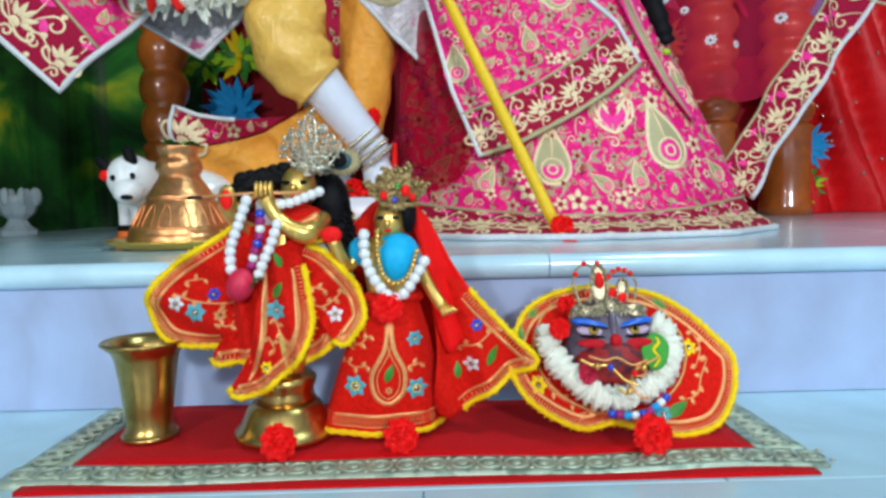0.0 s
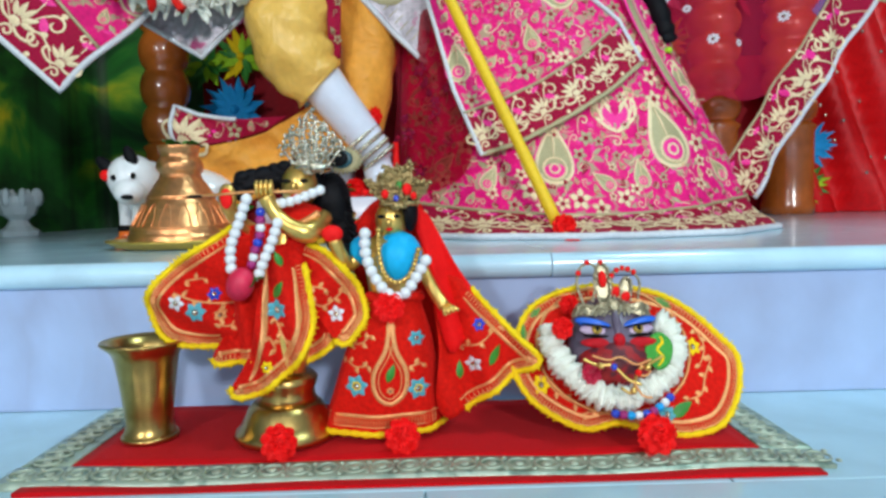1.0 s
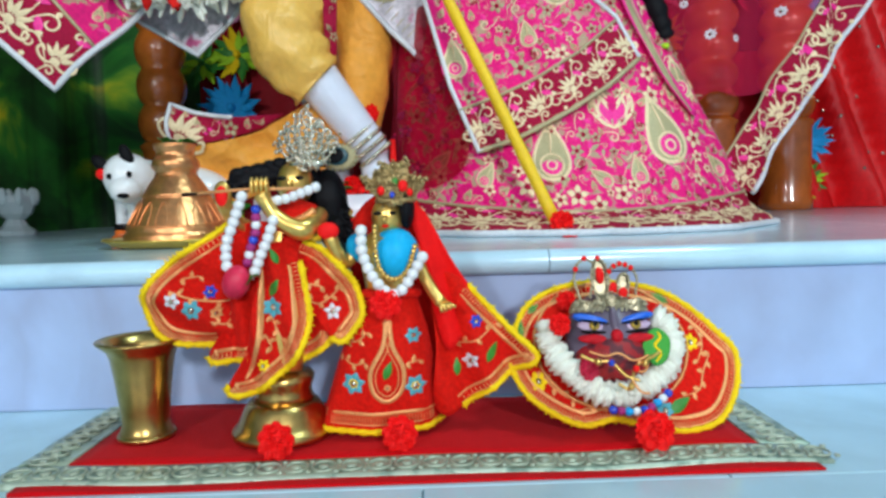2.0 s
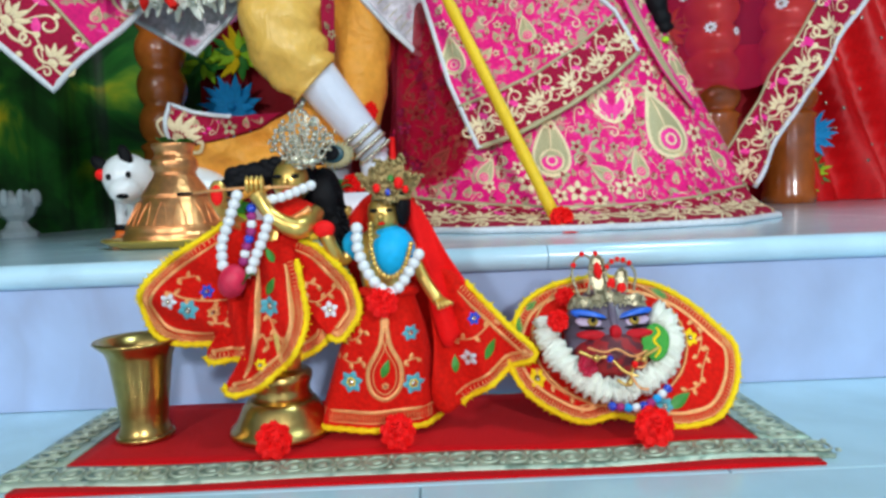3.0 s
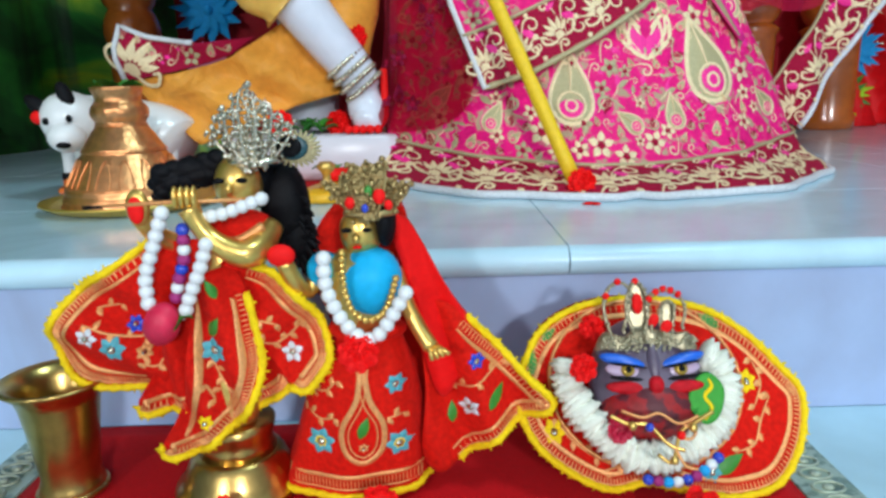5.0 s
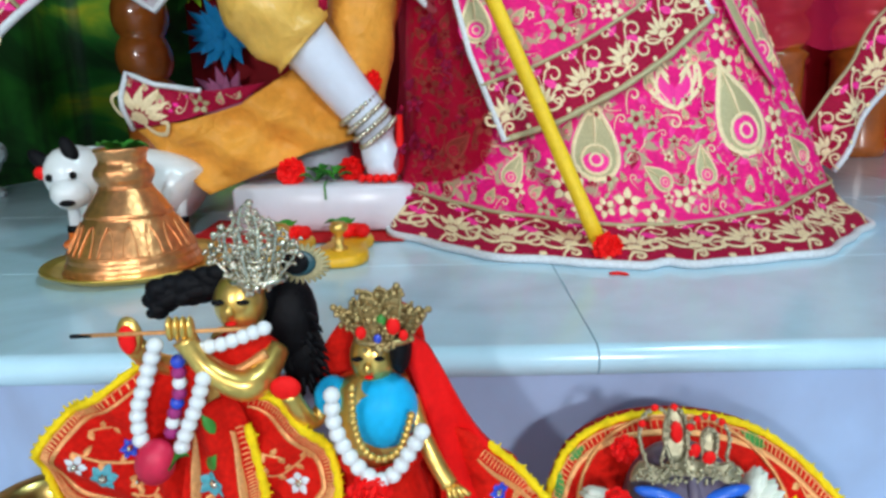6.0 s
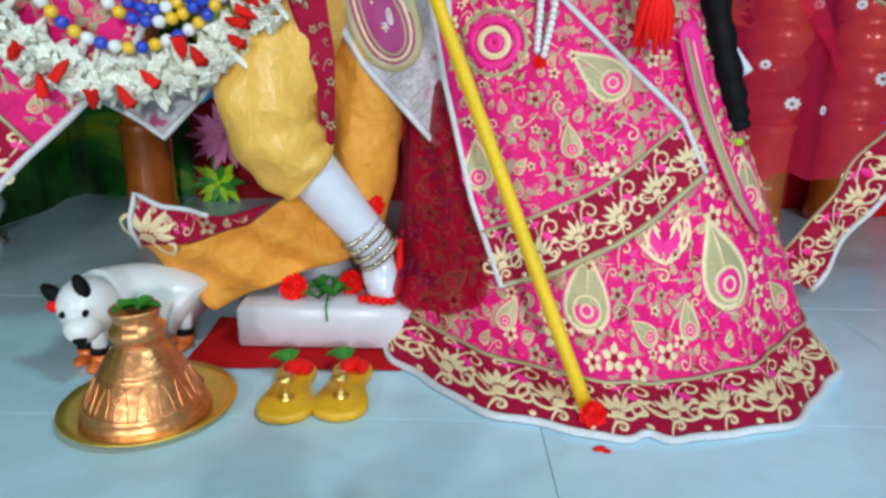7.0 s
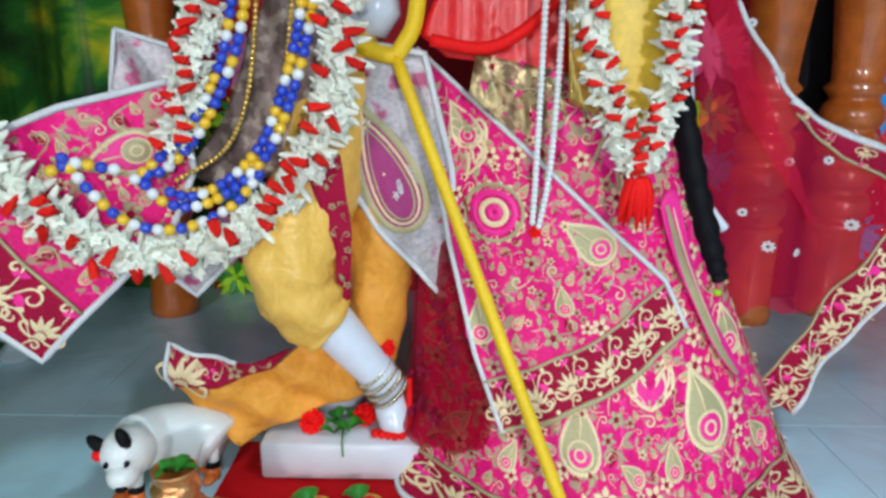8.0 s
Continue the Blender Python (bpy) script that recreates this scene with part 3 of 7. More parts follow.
# ---- brass and copper vessels ----
def lota():
    t = thing("brass_tumbler", (-0.219, 0.815, 0.004), "polished brass tumbler with flared rim on the mat", "vessel")
    prof = [(0.001, 0.0), (0.024, 0.0), (0.0255, 0.004), (0.0235, 0.010), (0.0215, 0.016), (0.023, 0.030), (0.0265, 0.060), (0.0295, 0.080), (0.0325, 0.088), (0.0395, 0.094), (0.0405, 0.0965), (0.0390, 0.0985), (0.034, 0.0955), (0.0285, 0.086), (0.024, 0.05), (0.020, 0.012), (0.001, 0.010)]
    part("cup", Geo().lathe(prof, (-0.219, 0.815, 0.005), 48), M["brass"], t)
    hoop = lambda r, z: [(-0.219 + r * math.cos(a * 0.1309), 0.815 + r * math.sin(a * 0.1309), 0.005 + z) for a in range(49)]
    part("rim", Geo().tube(hoop(0.0402, 0.0968), 0.0016, 0, 8), M["brass"], t, "rolled brass rim")
    part("foot_ring", Geo().tube(hoop(0.0240, 0.0035), 0.0030, 0, 8), M["brass"], t)


lota()


def copper_pot():
    cx, cy, cz = -0.319, 1.200, 0.178
    t = thing("copper_pot", (cx, cy, cz), "hammered copper water pot with green leaves in its mouth", "vessel")
    prof = [(0.001, 0.0), (0.078, 0.0), (0.082, 0.005), (0.082, 0.011), (0.079, 0.016), (0.079, 0.020), (0.077, 0.026), (0.070, 0.042), (0.061, 0.060), (0.057, 0.066), (0.0575, 0.070), (0.055, 0.074), (0.046, 0.088), (0.039, 0.097), (0.0365, 0.101), (0.038, 0.105), (0.0425, 0.110), (0.0435, 0.116), (0.0415, 0.122), (0.036, 0.127), (0.034, 0.131), (0.0355, 0.137), (0.0385, 0.142), (0.0385, 0.146), (0.034, 0.1465), (0.032, 0.130), (0.001, 0.127)]
    slim = lambda z: 0.95 - 0.16 * min(1.0, max(0.0, (z - 0.02) / 0.09))
    dents = lambda a, z: 0.0009 * noise.noise(Vector((9 * math.cos(a), 9 * math.sin(a), z * 160)))
    part("body", Geo().lathe([(r * slim(z), z) for r, z in smooth_line(prof[:-2], 2) + prof[-2:]], (cx, cy, cz), 72, ripple=dents), M["copper"], t)
    g = Geo()
    for k in range(16):
        a = 2 * math.pi * k / 16
        pts = [(cx + r * slim(z) * math.cos(a + da), cy + r * slim(z) * math.sin(a + da), cz + z) for r, z, da in ((0.0770, 0.027, -0.12), (0.0690, 0.045, -0.10), (0.0620, 0.060, 0), (0.0690, 0.045, 0.10), (0.0770, 0.027, 0.12))]
        g.tube(smooth_line(pts, 4), 0.0011, 0, 5)
    for z, r in ((0.025, 0.0776), (0.068, 0.0578), (0.100, 0.0372)):
        g.tube([(cx + r * slim(z) * math.cos(a * 0.1309), cy + r * slim(z) * math.sin(a * 0.1309), cz + z) for a in range(49)], 0.0014, 0, 5)
    part("chased_pattern", g, M["copper"], t)
    for k in range(9):
        part("leaf", leaf_geo((cx + 0.010 * math.cos(k * 1.7), cy + 0.010 * math.sin(k * 2.3), cz + 0.141 + 0.002 * (k % 3)), 0.024, k * 0.9, 0.30), M["leaf"], t, "green basil leaf")


def leaf_geo(at, length, angle, rise, width=0.35):
    g = Geo()
    rows = []
    for i in range(6):
        u = i / 5
        w = length * width * math.sin(math.pi * (0.08 + 0.9 * u)) + 0.0003
        rows.append([Vector((u * length, w * j, rise * length * math.sin(u * 2.2) + abs(j) * w * 0.4)) for j in (-1, 0, 1)])
    m = Matrix.Translation(at) @ Matrix.Rotation(angle, 4, "Z")
    g.grid([[m @ p for p in r] for r in rows])
    g.grid([[m @ (p + Vector((0, 0, -0.0008))) for p in r][::-1] for r in rows])
    return g


copper_pot()
plate = [(0.001, 0.0), (0.085, 0.0), (0.098, 0.003), (0.110, 0.010), (0.113, 0.011), (0.112, 0.0135), (0.098, 0.0085), (0.085, 0.0055), (0.001, 0.0055)]
tagged(part("brass_plate", Geo().lathe(plate, (-0.324, 1.222, 0.1705), 56), M["plate"]), "shallow round brass plate under the copper pot", "plate")


# ---- calf figurine ----
def calf():
    g = Geo()
    body = [(-0.330, 1.415, 0.232), (-0.352, 1.42, 0.243), (-0.395, 1.41, 0.252), (-0.430, 1.385, 0.262), (-0.448, 1.345, 0.276)]
    g.tube(smooth_line(body, 5), [0.040 + 0.017 * math.sin(math.pi * min(1, (i + 3) / 24)) for i in range(21)], 0, 18)
    g.ball((-0.438, 1.312, 0.280), (0.040, 0.046, 0.041), 0, 18, 12, (-30, 0, -15))
    g.ball((-0.432, 1.278, 0.260), (0.025, 0.026, 0.022), 0, 14, 9)
    g.ball((-0.472, 1.292, 0.301), (0.011, 0.010, 0.023), 1, 12, 8, (0, -46, 0))
    g.ball((-0.430, 1.286, 0.316), (0.010, 0.010, 0.020), 1, 12, 8, (0, -22, 0))
    g.ball((-0.471, 1.288, 0.287), (0.012, 0.010, 0.010), 2, 10, 6)
    for x, z in ((-0.452, 0.282), (-0.420, 0.285)):
        g.ball((x, 1.268, z), (0.0040, 0.006, 0.0052), 1, 8, 6)
    g.ball((-0.426, 1.256, 0.250), (0.010, 0.009, 0.0045), 1, 10, 6)
    for x, y in ((-0.345, 1.42), (-0.365, 1.455), (-0.445, 1.345), (-0.475, 1.365)):
        g.tube([(x, y, 0.26), (x, y - 0.004, 0.22), (x, y - 0.008, 0.19)], [0.016, 0.012, 0.011], 0, 10)
        g.tube([(x, y - 0.008, 0.202), (x, y - 0.009, 0.192)], 0.0135, 1, 10)
        g.tube([(x, y - 0.008, 0.195), (x, y - 0.010, 0.1705)], [0.0125, 0.014], 3, 10)
        g.ball((x, y - 0.024, 0.178), (0.012, 0.02, 0.0075), 3, 10, 6)
    tagged(part("calf_figurine", g, [M["white"], M["black"], M["bright"], M["hoof"]]), "white glazed calf figurine with black ears and orange feet", "figurine")


M["hoof"] = paint("orange_glaze", (0.78, 0.16, 0.02), 0.3, vary=0.1, coat=0.3)
calf()


# ---- marble block with flowers, red cloth below, paduka ----
g = Geo()
g.grid([[(-0.325 + 0.33 * i / 16, 1.335 + 0.19 * j / 8, 0.1725 + 0.0012 * math.sin(i * 1.1 + j)) for i in range(17)] for j in range(9)])
tagged(part("red_cloth", g, M["mat_red"]), "red cloth spread under the marble block", "cloth")
tagged(part("marble_block", Geo().box((-0.258, 1.40, 0.1745), (0.018, 1.60, 0.244), 0, 0.005), M["block"]), "greyish white marble footrest block", "block")


def pompom(at, r, mat_, label="soft red rosette flower"):
    """A crumpled round blossom: rings of broad cupped petals that open towards the visitor."""
    g = Geo()
    rnd = random.Random(int(at[0] * 1e4) & 1023)
    g.ball(at, (r * 0.80, r * 0.66, r * 0.80), 0, 14, 10)
    face = Vector((rnd.uniform(-0.25, 0.25), -1, 0.35)).normalized()
    tilt = face.to_track_quat("Z", "Y").to_matrix().to_4x4()
    for count, lean, out, size in ((9, 1.45, 0.50, 0.60), (8, 1.0, 0.42, 0.56), (6, 0.55, 0.28, 0.46), (4, 0.2, 0.12, 0.32)):
        for k in range(count):
            a = 6.283 * (k + rnd.uniform(-0.2, 0.2)) / count + lean
            m = Matrix.Translation(at) @ tilt @ Matrix.Rotation(a, 4, "Z") @ Matrix.Translation((r * out * 0.5, 0, r * (0.62 - 0.42 * lean))) @ Matrix.Rotation(lean * rnd.uniform(0.85, 1.1), 4, "Y")
            rows = []
            for i in range(5):
                u = i / 4
                w = r * size * 0.62 * math.sin(math.pi * (0.16 + 0.74 * u))
                rows.append([m @ Vector((r * (0.16 * j * j + 0.10 * math.sin(3 * u + k)), w * j, r * size * 1.25 * u)) for j in (-1, -0.5, 0, 0.5, 1)])
            g.grid(rows)
    t = part("red_flower", g, mat_)
    return tagged(t, label, "flower", "red flowers")


pompom((-0.175, 1.445, 0.262), 0.024, M["bright"])
pompom((-0.085, 1.475, 0.260), 0.022, M["bright"])
pompom((-0.047, 1.462, 0.397), 0.020, M["bright"], "red rosette flower on the statue's shin")
pompom((0.262, 1.186, 0.190), 0.0195, M["bright"], "red rosette flower at the foot of the yellow stick")
pompom((-0.078, 0.748, 0.020), 0.0170, M["bright"], "red rosette flower on the mat")
pompom((0.031, 0.757, 0.020), 0.0165, M["bright"], "red rosette flower on the mat")
pompom((0.254, 0.738, 0.021), 0.0190, M["bright"], "red rosette flower on the mat")
sprig = thing("leaf_sprig", (-0.12, 1.45, 0.245), "sprig of small green basil leaves on the block", "leaves")
for k in range(14):
    part("leaf", leaf_geo((-0.125 + 0.018 * math.cos(k * 2.1), 1.448 + 0.02 * math.sin(k * 1.3), 0.248 + 0.003 * (k % 4)), 0.026, k * 2.4, 0.4), M["leaf"], sprig)
part("stem", Geo().tube([(-0.12, 1.45, 0.249), (-0.116, 1.40, 0.246), (-0.114, 1.393, 0.225)], 0.0016, 0, 6), M["leaf"], sprig)
g = Geo()
g.ball((0.262, 1.139, 0.1715), (0.010, 0.006, 0.0015), 0, 8, 5, (0, 0, 20))
g.ball((0.270, 1.134, 0.1716), (0.006, 0.005, 0.0014), 0, 8, 5)
tagged(part("fallen_petal", g, M["bright"]), "fallen red petal on the white marble", "petal")


M["sole"] = paint("golden_yellow_enamel", (0.84, 0.44, 0.015), 0.45, vary=0.2, grain=120, bump=0.2)


def paduka(x, y, turn):
    t = thing("paduka", (x, y, 0.17), "small yellow toe-knob sandal with brass knob and red flower", "sandal", "pair of sandals")
    m = Matrix.Translation((x, y, 0.171)) @ Matrix.Rotation(turn, 4, "Z")
    sole = [(0.0, -0.072), (0.028, -0.062), (0.038, -0.035), (0.030, 0.0), (0.025, 0.03), (0.029, 0.062), (0.016, 0.088), (0.0, 0.094), (-0.016, 0.088), (-0.029, 0.062), (-0.025, 0.03), (-0.030, 0.0), (-0.038, -0.035), (-0.028, -0.062)]
    e = smooth_line(sole, 4, True)
    g = Geo()
    rows = [[m @ Vector((a * s, b * s + 0.01 * (1 - s), z)) for a, b in e] for s, z in ((0.02, 0.0), (0.96, 0.0), (1, 0.003), (1, 0.011), (0.95, 0.014), (0.02, 0.0145))]
    part("sole", g.grid(rows, 0, True), M["sole"], t, "bright yellow sole")
    k = Geo().lathe([(0.001, 0.012), (0.010, 0.012), (0.011, 0.017), (0.006, 0.020), (0.005, 0.034), (0.011, 0.040), (0.0125, 0.045), (0.008, 0.050), (0.001, 0.051)], m=m @ Matrix.Translation((0, -0.028, 0)), seg=20)
    part("toe_knob", k, M["gold"], t, "brass toe knob")
    f = Geo()
    for i in range(3):
        f.ball(m @ Vector((0.010 * (i - 1) + 0.006, 0.045 + 0.006 * (i % 2), 0.024)), (0.012, 0.014, 0.010), 0, 10, 6)
    part("flower", f, M["bright"], t, "red flower")
    for i in range(3):
        part("leaf", leaf_geo(m @ Vector((-0.012, 0.06, 0.02)), 0.028, 1.2 + i, 0.5), M["leaf"], t, "green leaf")


paduka(-0.143, 1.251, 0.05)
paduka(-0.068, 1.259, -0.05)


# ---- forked yellow stick ----
def stick():
    t = thing("forked_stick", (0.265, 1.235, 0.17), "yellow wrapped shepherd's stick with forked top leaning on the dress", "stick")
    foot, fork = Vector((0.259, 1.206, 0.186)), Vector((-0.024, 1.452, 0.885))
    part("shaft", Geo().tube([foot.lerp(fork, i / 20) for i in range(21)], [0.0098 + 0.0005 * math.sin(i * 2.7) for i in range(21)], 0, 16), M["stick"], t)
    left = [fork, fork + Vector((-0.035, 0.004, 0.008)), Vector((-0.098, 1.465, 0.915)), Vector((-0.125, 1.48, 0.965)), Vector((-0.128, 1.49, 1.05))]
    right = [fork, fork + Vector((0.012, 0.004, 0.018)), Vector((0.004, 1.465, 0.935)), Vector((0.010, 1.48, 1.0)), Vector((0.004, 1.49, 1.06))]
    for p in (left, right):
        part("prong", Geo().tube(smooth_line([tuple(q) for q in p], 6), 0.0135, 0, 14), M["stick"], t)


stick()


# ---- pale glass ornament far back on the platform ----
def glass_ornament():
    t = thing("glass_ornament", (-0.995, 1.91, 0.17), "pale blue cut-glass ornament on the platform", "ornament")
    g = Geo().lathe([(0.001, 0), (0.045, 0), (0.048, 0.012), (0.030, 0.025), (0.022, 0.04), (0.040, 0.055), (0.052, 0.085), (0.050, 0.10), (0.030, 0.095), (0.001, 0.07)], (-0.995, 1.91, 0.1705), 10)
    part("bowl", g, M["glass"], t, shade=False)
    for k in range(8):
        a = k * 0.785
        part("facet_leaf", Geo().ball((-0.995 + 0.047 * math.cos(a), 1.91 + 0.047 * math.sin(a), 0.268), (0.014, 0.012, 0.024), 0, 6, 5, (0, 0, 45 * k)), M["glass"], t, shade=False)


glass_ornament()


# ---- more cloth helpers ----
def straight(pts, n=6, closed=True):
    k = len(pts)
    out = []
    for i in range(k if closed else k - 1):
        a, b = pts[i], pts[(i + 1) % k]
        out += [(a[0] + (b[0] - a[0]) * s / n, a[1] + (b[1] - a[1]) * s / n) for s in range(n)]
    return out if closed else out + [tuple(pts[-1])]


def inset(pts, d):
    """The closed outline moved inwards by d."""
    k = len(pts)
    area = sum(pts[i][0] * pts[(i + 1) % k][1] - pts[(i + 1) % k][0] * pts[i][1] for i in range(k))
    s = d if area > 0 else -d
    out = []
    for i, (x, z) in enumerate(pts):
        p, q = pts[i - 2], pts[(i + 2) % k]
        dx, dz = q[0] - p[0], q[1] - p[1]
        ln = math.hypot(dx, dz) or 1
        out.append((x - dz / ln * s, z + dx / ln * s))
    return out


def inside(pts, x, z):
    hit, k = False, len(pts)
    for i in range(k):
        (x0, z0), (x1, z1) = pts[i], pts[(i + 1) % k]
        if (z0 > z) != (z1 > z) and x < (x1 - x0) * (z - z0) / (z1 - z0) + x0:
            hit = not hit
    return hit


def sheet(edge, depth, thick=0.003, rings=10, geo=None, mi=0):
    geo = geo or Geo()
    cx, cz = sum(p[0] for p in edge) / len(edge), sum(p[1] for p in edge) / len(edge)
    rows = [[(cx + (x - cx) * j / rings, cz + (z - cz) * j / rings) for x, z in edge] for j in range(rings + 1)]
    front = [[(x, depth(x, z), z) for x, z in r] for r in rows]
    back = [[(x, depth(x, z) + thick, z) for x, z in r] for r in rows]
    return geo.grid(front if thick == 0 else front + back[::-1], mi, True)


def cord(pts, depth, r, lift=0.001, bumps=0.0, closed=True, seg=7):
    p = on(depth, pts, lift)
    if closed:
        p.append(p[0])
    return Geo().tube(p, [r * (1 + bumps * ((i % 2) - 0.5)) for i in range(len(p))], 0, seg)


def fill(geo, depth, edge, count, sizes, seed, taken=(), kinds=5):
    """Scatter embroidered motifs over a cloth, without overlaps."""
    rnd = random.Random(seed)
    taken = list(taken)
    xs, zs = [p[0] for p in edge], [p[1] for p in edge]
    for _ in range(count * 16):
        x, z, s = rnd.uniform(min(xs), max(xs)), rnd.uniform(min(zs), max(zs)), rnd.uniform(*sizes)
        if not inside(edge, x, z) or any(math.hypot(x - a, z - b) < 0.58 * (s + c) for a, b, c in taken):
            continue
        taken.append((x, z, s))
        a, k = rnd.uniform(0, 6.28), rnd.randrange(kinds)
        if k == 0:
            paisley(geo, depth, (x, z - s * 0.3), s * 0.62, rnd.uniform(-0.9, 0.9), (0, 2, 1))
        elif k == 1:
            flower_motif(geo, depth, (x, z), s * 0.8, 5, rnd.choice((0, 2)), 3, a)
        elif k == 2:
            scroll(geo, depth, (x, z), s * 0.95, a, 0, 1)
            blob(geo, depth, turned(petal_shape(0.2, 0.9, 0.2, -1.0), (x, z), a, s), 1)
        elif k == 3:
            scroll(geo, depth, (x, z), s * 0.9, a, 2, -1, 0.2)
            blob(geo, depth, turned(petal_shape(-0.6, 0.5, 0.25, 0.9), (x, z), a, s), 3)
            scroll(geo, depth, (x, z), s * 0.55, a + 3.0, 0, 1, 0.2)
        else:
            for q in (-0.5, 0.5):
                blob(geo, depth, turned(petal_shape(0.0, 1.0, 0.22, q), (x, z), a, s), 1 if q > 0 else 2)
            ribbon(geo, depth, turned([(-0.9, 0.1), (-0.3, -0.05), (0.3, 0.1)], (x, z), a, s), s * 0.13, 0)
        if len(taken) > count:
            break
    return geo


def band_motifs(geo, depth, low, high, n, big=0.5):
    """Palmettes and paired scrolls in turn between two edges of a border."""
    for k in range(n):
        u = (k + 0.5) / n
        i = u * (len(low) - 1)
        a, f = int(i), i - int(i)
        b = min(a + 1, len(low) - 1)
        p = [low[a][c] + (low[b][c] - low[a][c]) * f for c in (0, 1)]
        q = [high[a][c] + (high[b][c] - high[a][c]) * f for c in (0, 1)]
        w = math.hypot(q[0] - p[0], q[1] - p[1])
        tilt = math.atan2(q[1] - p[1], q[0] - p[0]) - math.pi / 2
        mid = lambda s: (p[0] + (q[0] - p[0]) * s, p[1] + (q[1] - p[1]) * s)
        if k % 2 == 0:
            palmette(geo, depth, mid(0.34), w * 0.37, tilt + 0.35 * math.sin(k * 2.3))
            scroll(geo, depth, mid(0.12), w * 0.20, tilt + 0.4, 0, 1, 0.2)
            scroll(geo, depth, mid(0.88), w * 0.20, tilt + 2.6, 0, -1, 0.2)
            blob(geo, depth, turned(petal_shape(0, 0.4, 0.1, 0.3), mid(0.84), tilt, w * 0.6), 1)
        else:
            scroll(geo, depth, mid(0.66), w * 0.36, tilt + 0.3, 0, 1, 0.10)
            scroll(geo, depth, mid(0.28), w * 0.36, tilt + 3.3, 0, -1, 0.10)
            for f2, r in ((0.08, 0.05), (0.50, 0.06), (0.92, 0.05)):
                blob(geo, depth, turned([(r * math.cos(v), r * math.sin(v)) for v in range(6)], mid(f2), tilt, w), 0)
            blob(geo, depth, turned(petal_shape(0, 0.5, 0.12, 2.3), mid(0.5), tilt, w * 0.6), 1)


THREADS = [M["cream"], M["hot"], M["khaki"], M["maroon"]]


M["violet"] = paint("violet_thread", (0.38, 0.02, 0.18), 0.5, vary=0.2, grain=250, bump=0.3)


M["wine"] = paint("wine_red_thread", (0.24, 0.006, 0.045), 0.6, vary=0.3, grain=250, bump=0.3)


# ---- large female statue: embroidered skirt, overlay, net veil ----
SKIRT = smooth_line([(0.172, 0.340, 0.372, 0.400), (0.186, 0.339, 0.366, 0.365), (0.198, 0.336, 0.357, 0.314), (0.215, 0.333, 0.349, 0.290), (0.25, 0.330, 0.342, 0.262), (0.28, 0.327, 0.336, 0.242), (0.32, 0.325, 0.325, 0.222), (0.45, 0.295, 0.292, 0.178), (0.56, 0.275, 0.262, 0.150), (0.70, 0.262, 0.222, 0.120), (0.82, 0.262, 0.175, 0.100), (0.90, 0.27, 0.12, 0.085)], 6)


def skirt_at(z):
    z = min(max(z, SKIRT[0][0]), SKIRT[-1][0])
    for a, b in zip(SKIRT, SKIRT[1:]):
        if z <= b[0]:
            f = (z - a[0]) / (b[0] - a[0])
            return [a[i] + (b[i] - a[i]) * f for i in (1, 2, 3)]
    return list(SKIRT[-1][1:])


def pleat(a, z):
    k = max(0.0, 1 - (z - 0.17) / 0.6)
    tuck = math.exp(-((math.cos(a) + 0.03) / 0.05) ** 2) if math.sin(a) < 0 else 0.0
    lobe = math.exp(-((a % (2 * math.pi) - 3.66) / 0.20) ** 2) * max(0.0, 1 - abs(z - 0.222) / 0.085)
    return 1 - 0.075 * tuck * max(0.0, 1 - (z - 0.17) / 0.09) + 0.06 * lobe + 0.018 * k * math.sin(11 * a + 0.6) + 0.012 * math.sin(23 * a + 3 * z) * (0.3 + 0.35 * k)


def skirt_depth(x, z):
    cx, rx, ry = skirt_at(z)
    c = min(0.985, max(-0.985, (x - cx) / rx))
    a = -math.acos(c)
    c = min(0.985, max(-0.985, c / pleat(a, z)))
    a = -math.acos(c)
    return 1.55 + ry * pleat(a, z) * math.sin(a)


def lady_statue():
    g = Geo()
    g.lathe([(0.001, 0.171), (0.06, 0.172), (0.06, 0.5), (0.085, 0.75), (0.075, 0.85), (0.10, 1.0), (0.11, 1.12), (0.05, 1.2), (0.035, 1.25), (0.001, 1.25)], (0.27, 1.56, 0), 24)
    g.ball((0.27, 1.55, 1.33), (0.075, 0.085, 0.10))
    g.tube(smooth_line([(0.36, 1.56, 1.10), (0.425, 1.54, 0.98), (0.440, 1.505, 0.86), (0.462, 1.50, 0.72), (0.492, 1.495, 0.655), (0.530, 1.49, 0.610)], 5), [0.021 - 0.012 * i / 25 for i in range(26)], 0, 12)
    g.tube(smooth_line([(0.18, 1.56, 1.10), (0.10, 1.52, 1.0), (0.04, 1.47, 1.06)], 5), 0.028, 0, 12)
    tagged(part("goddess_statue", g, M["idol"]), "white marble statue wearing an embroidered magenta dress", "statue")


lady_statue()


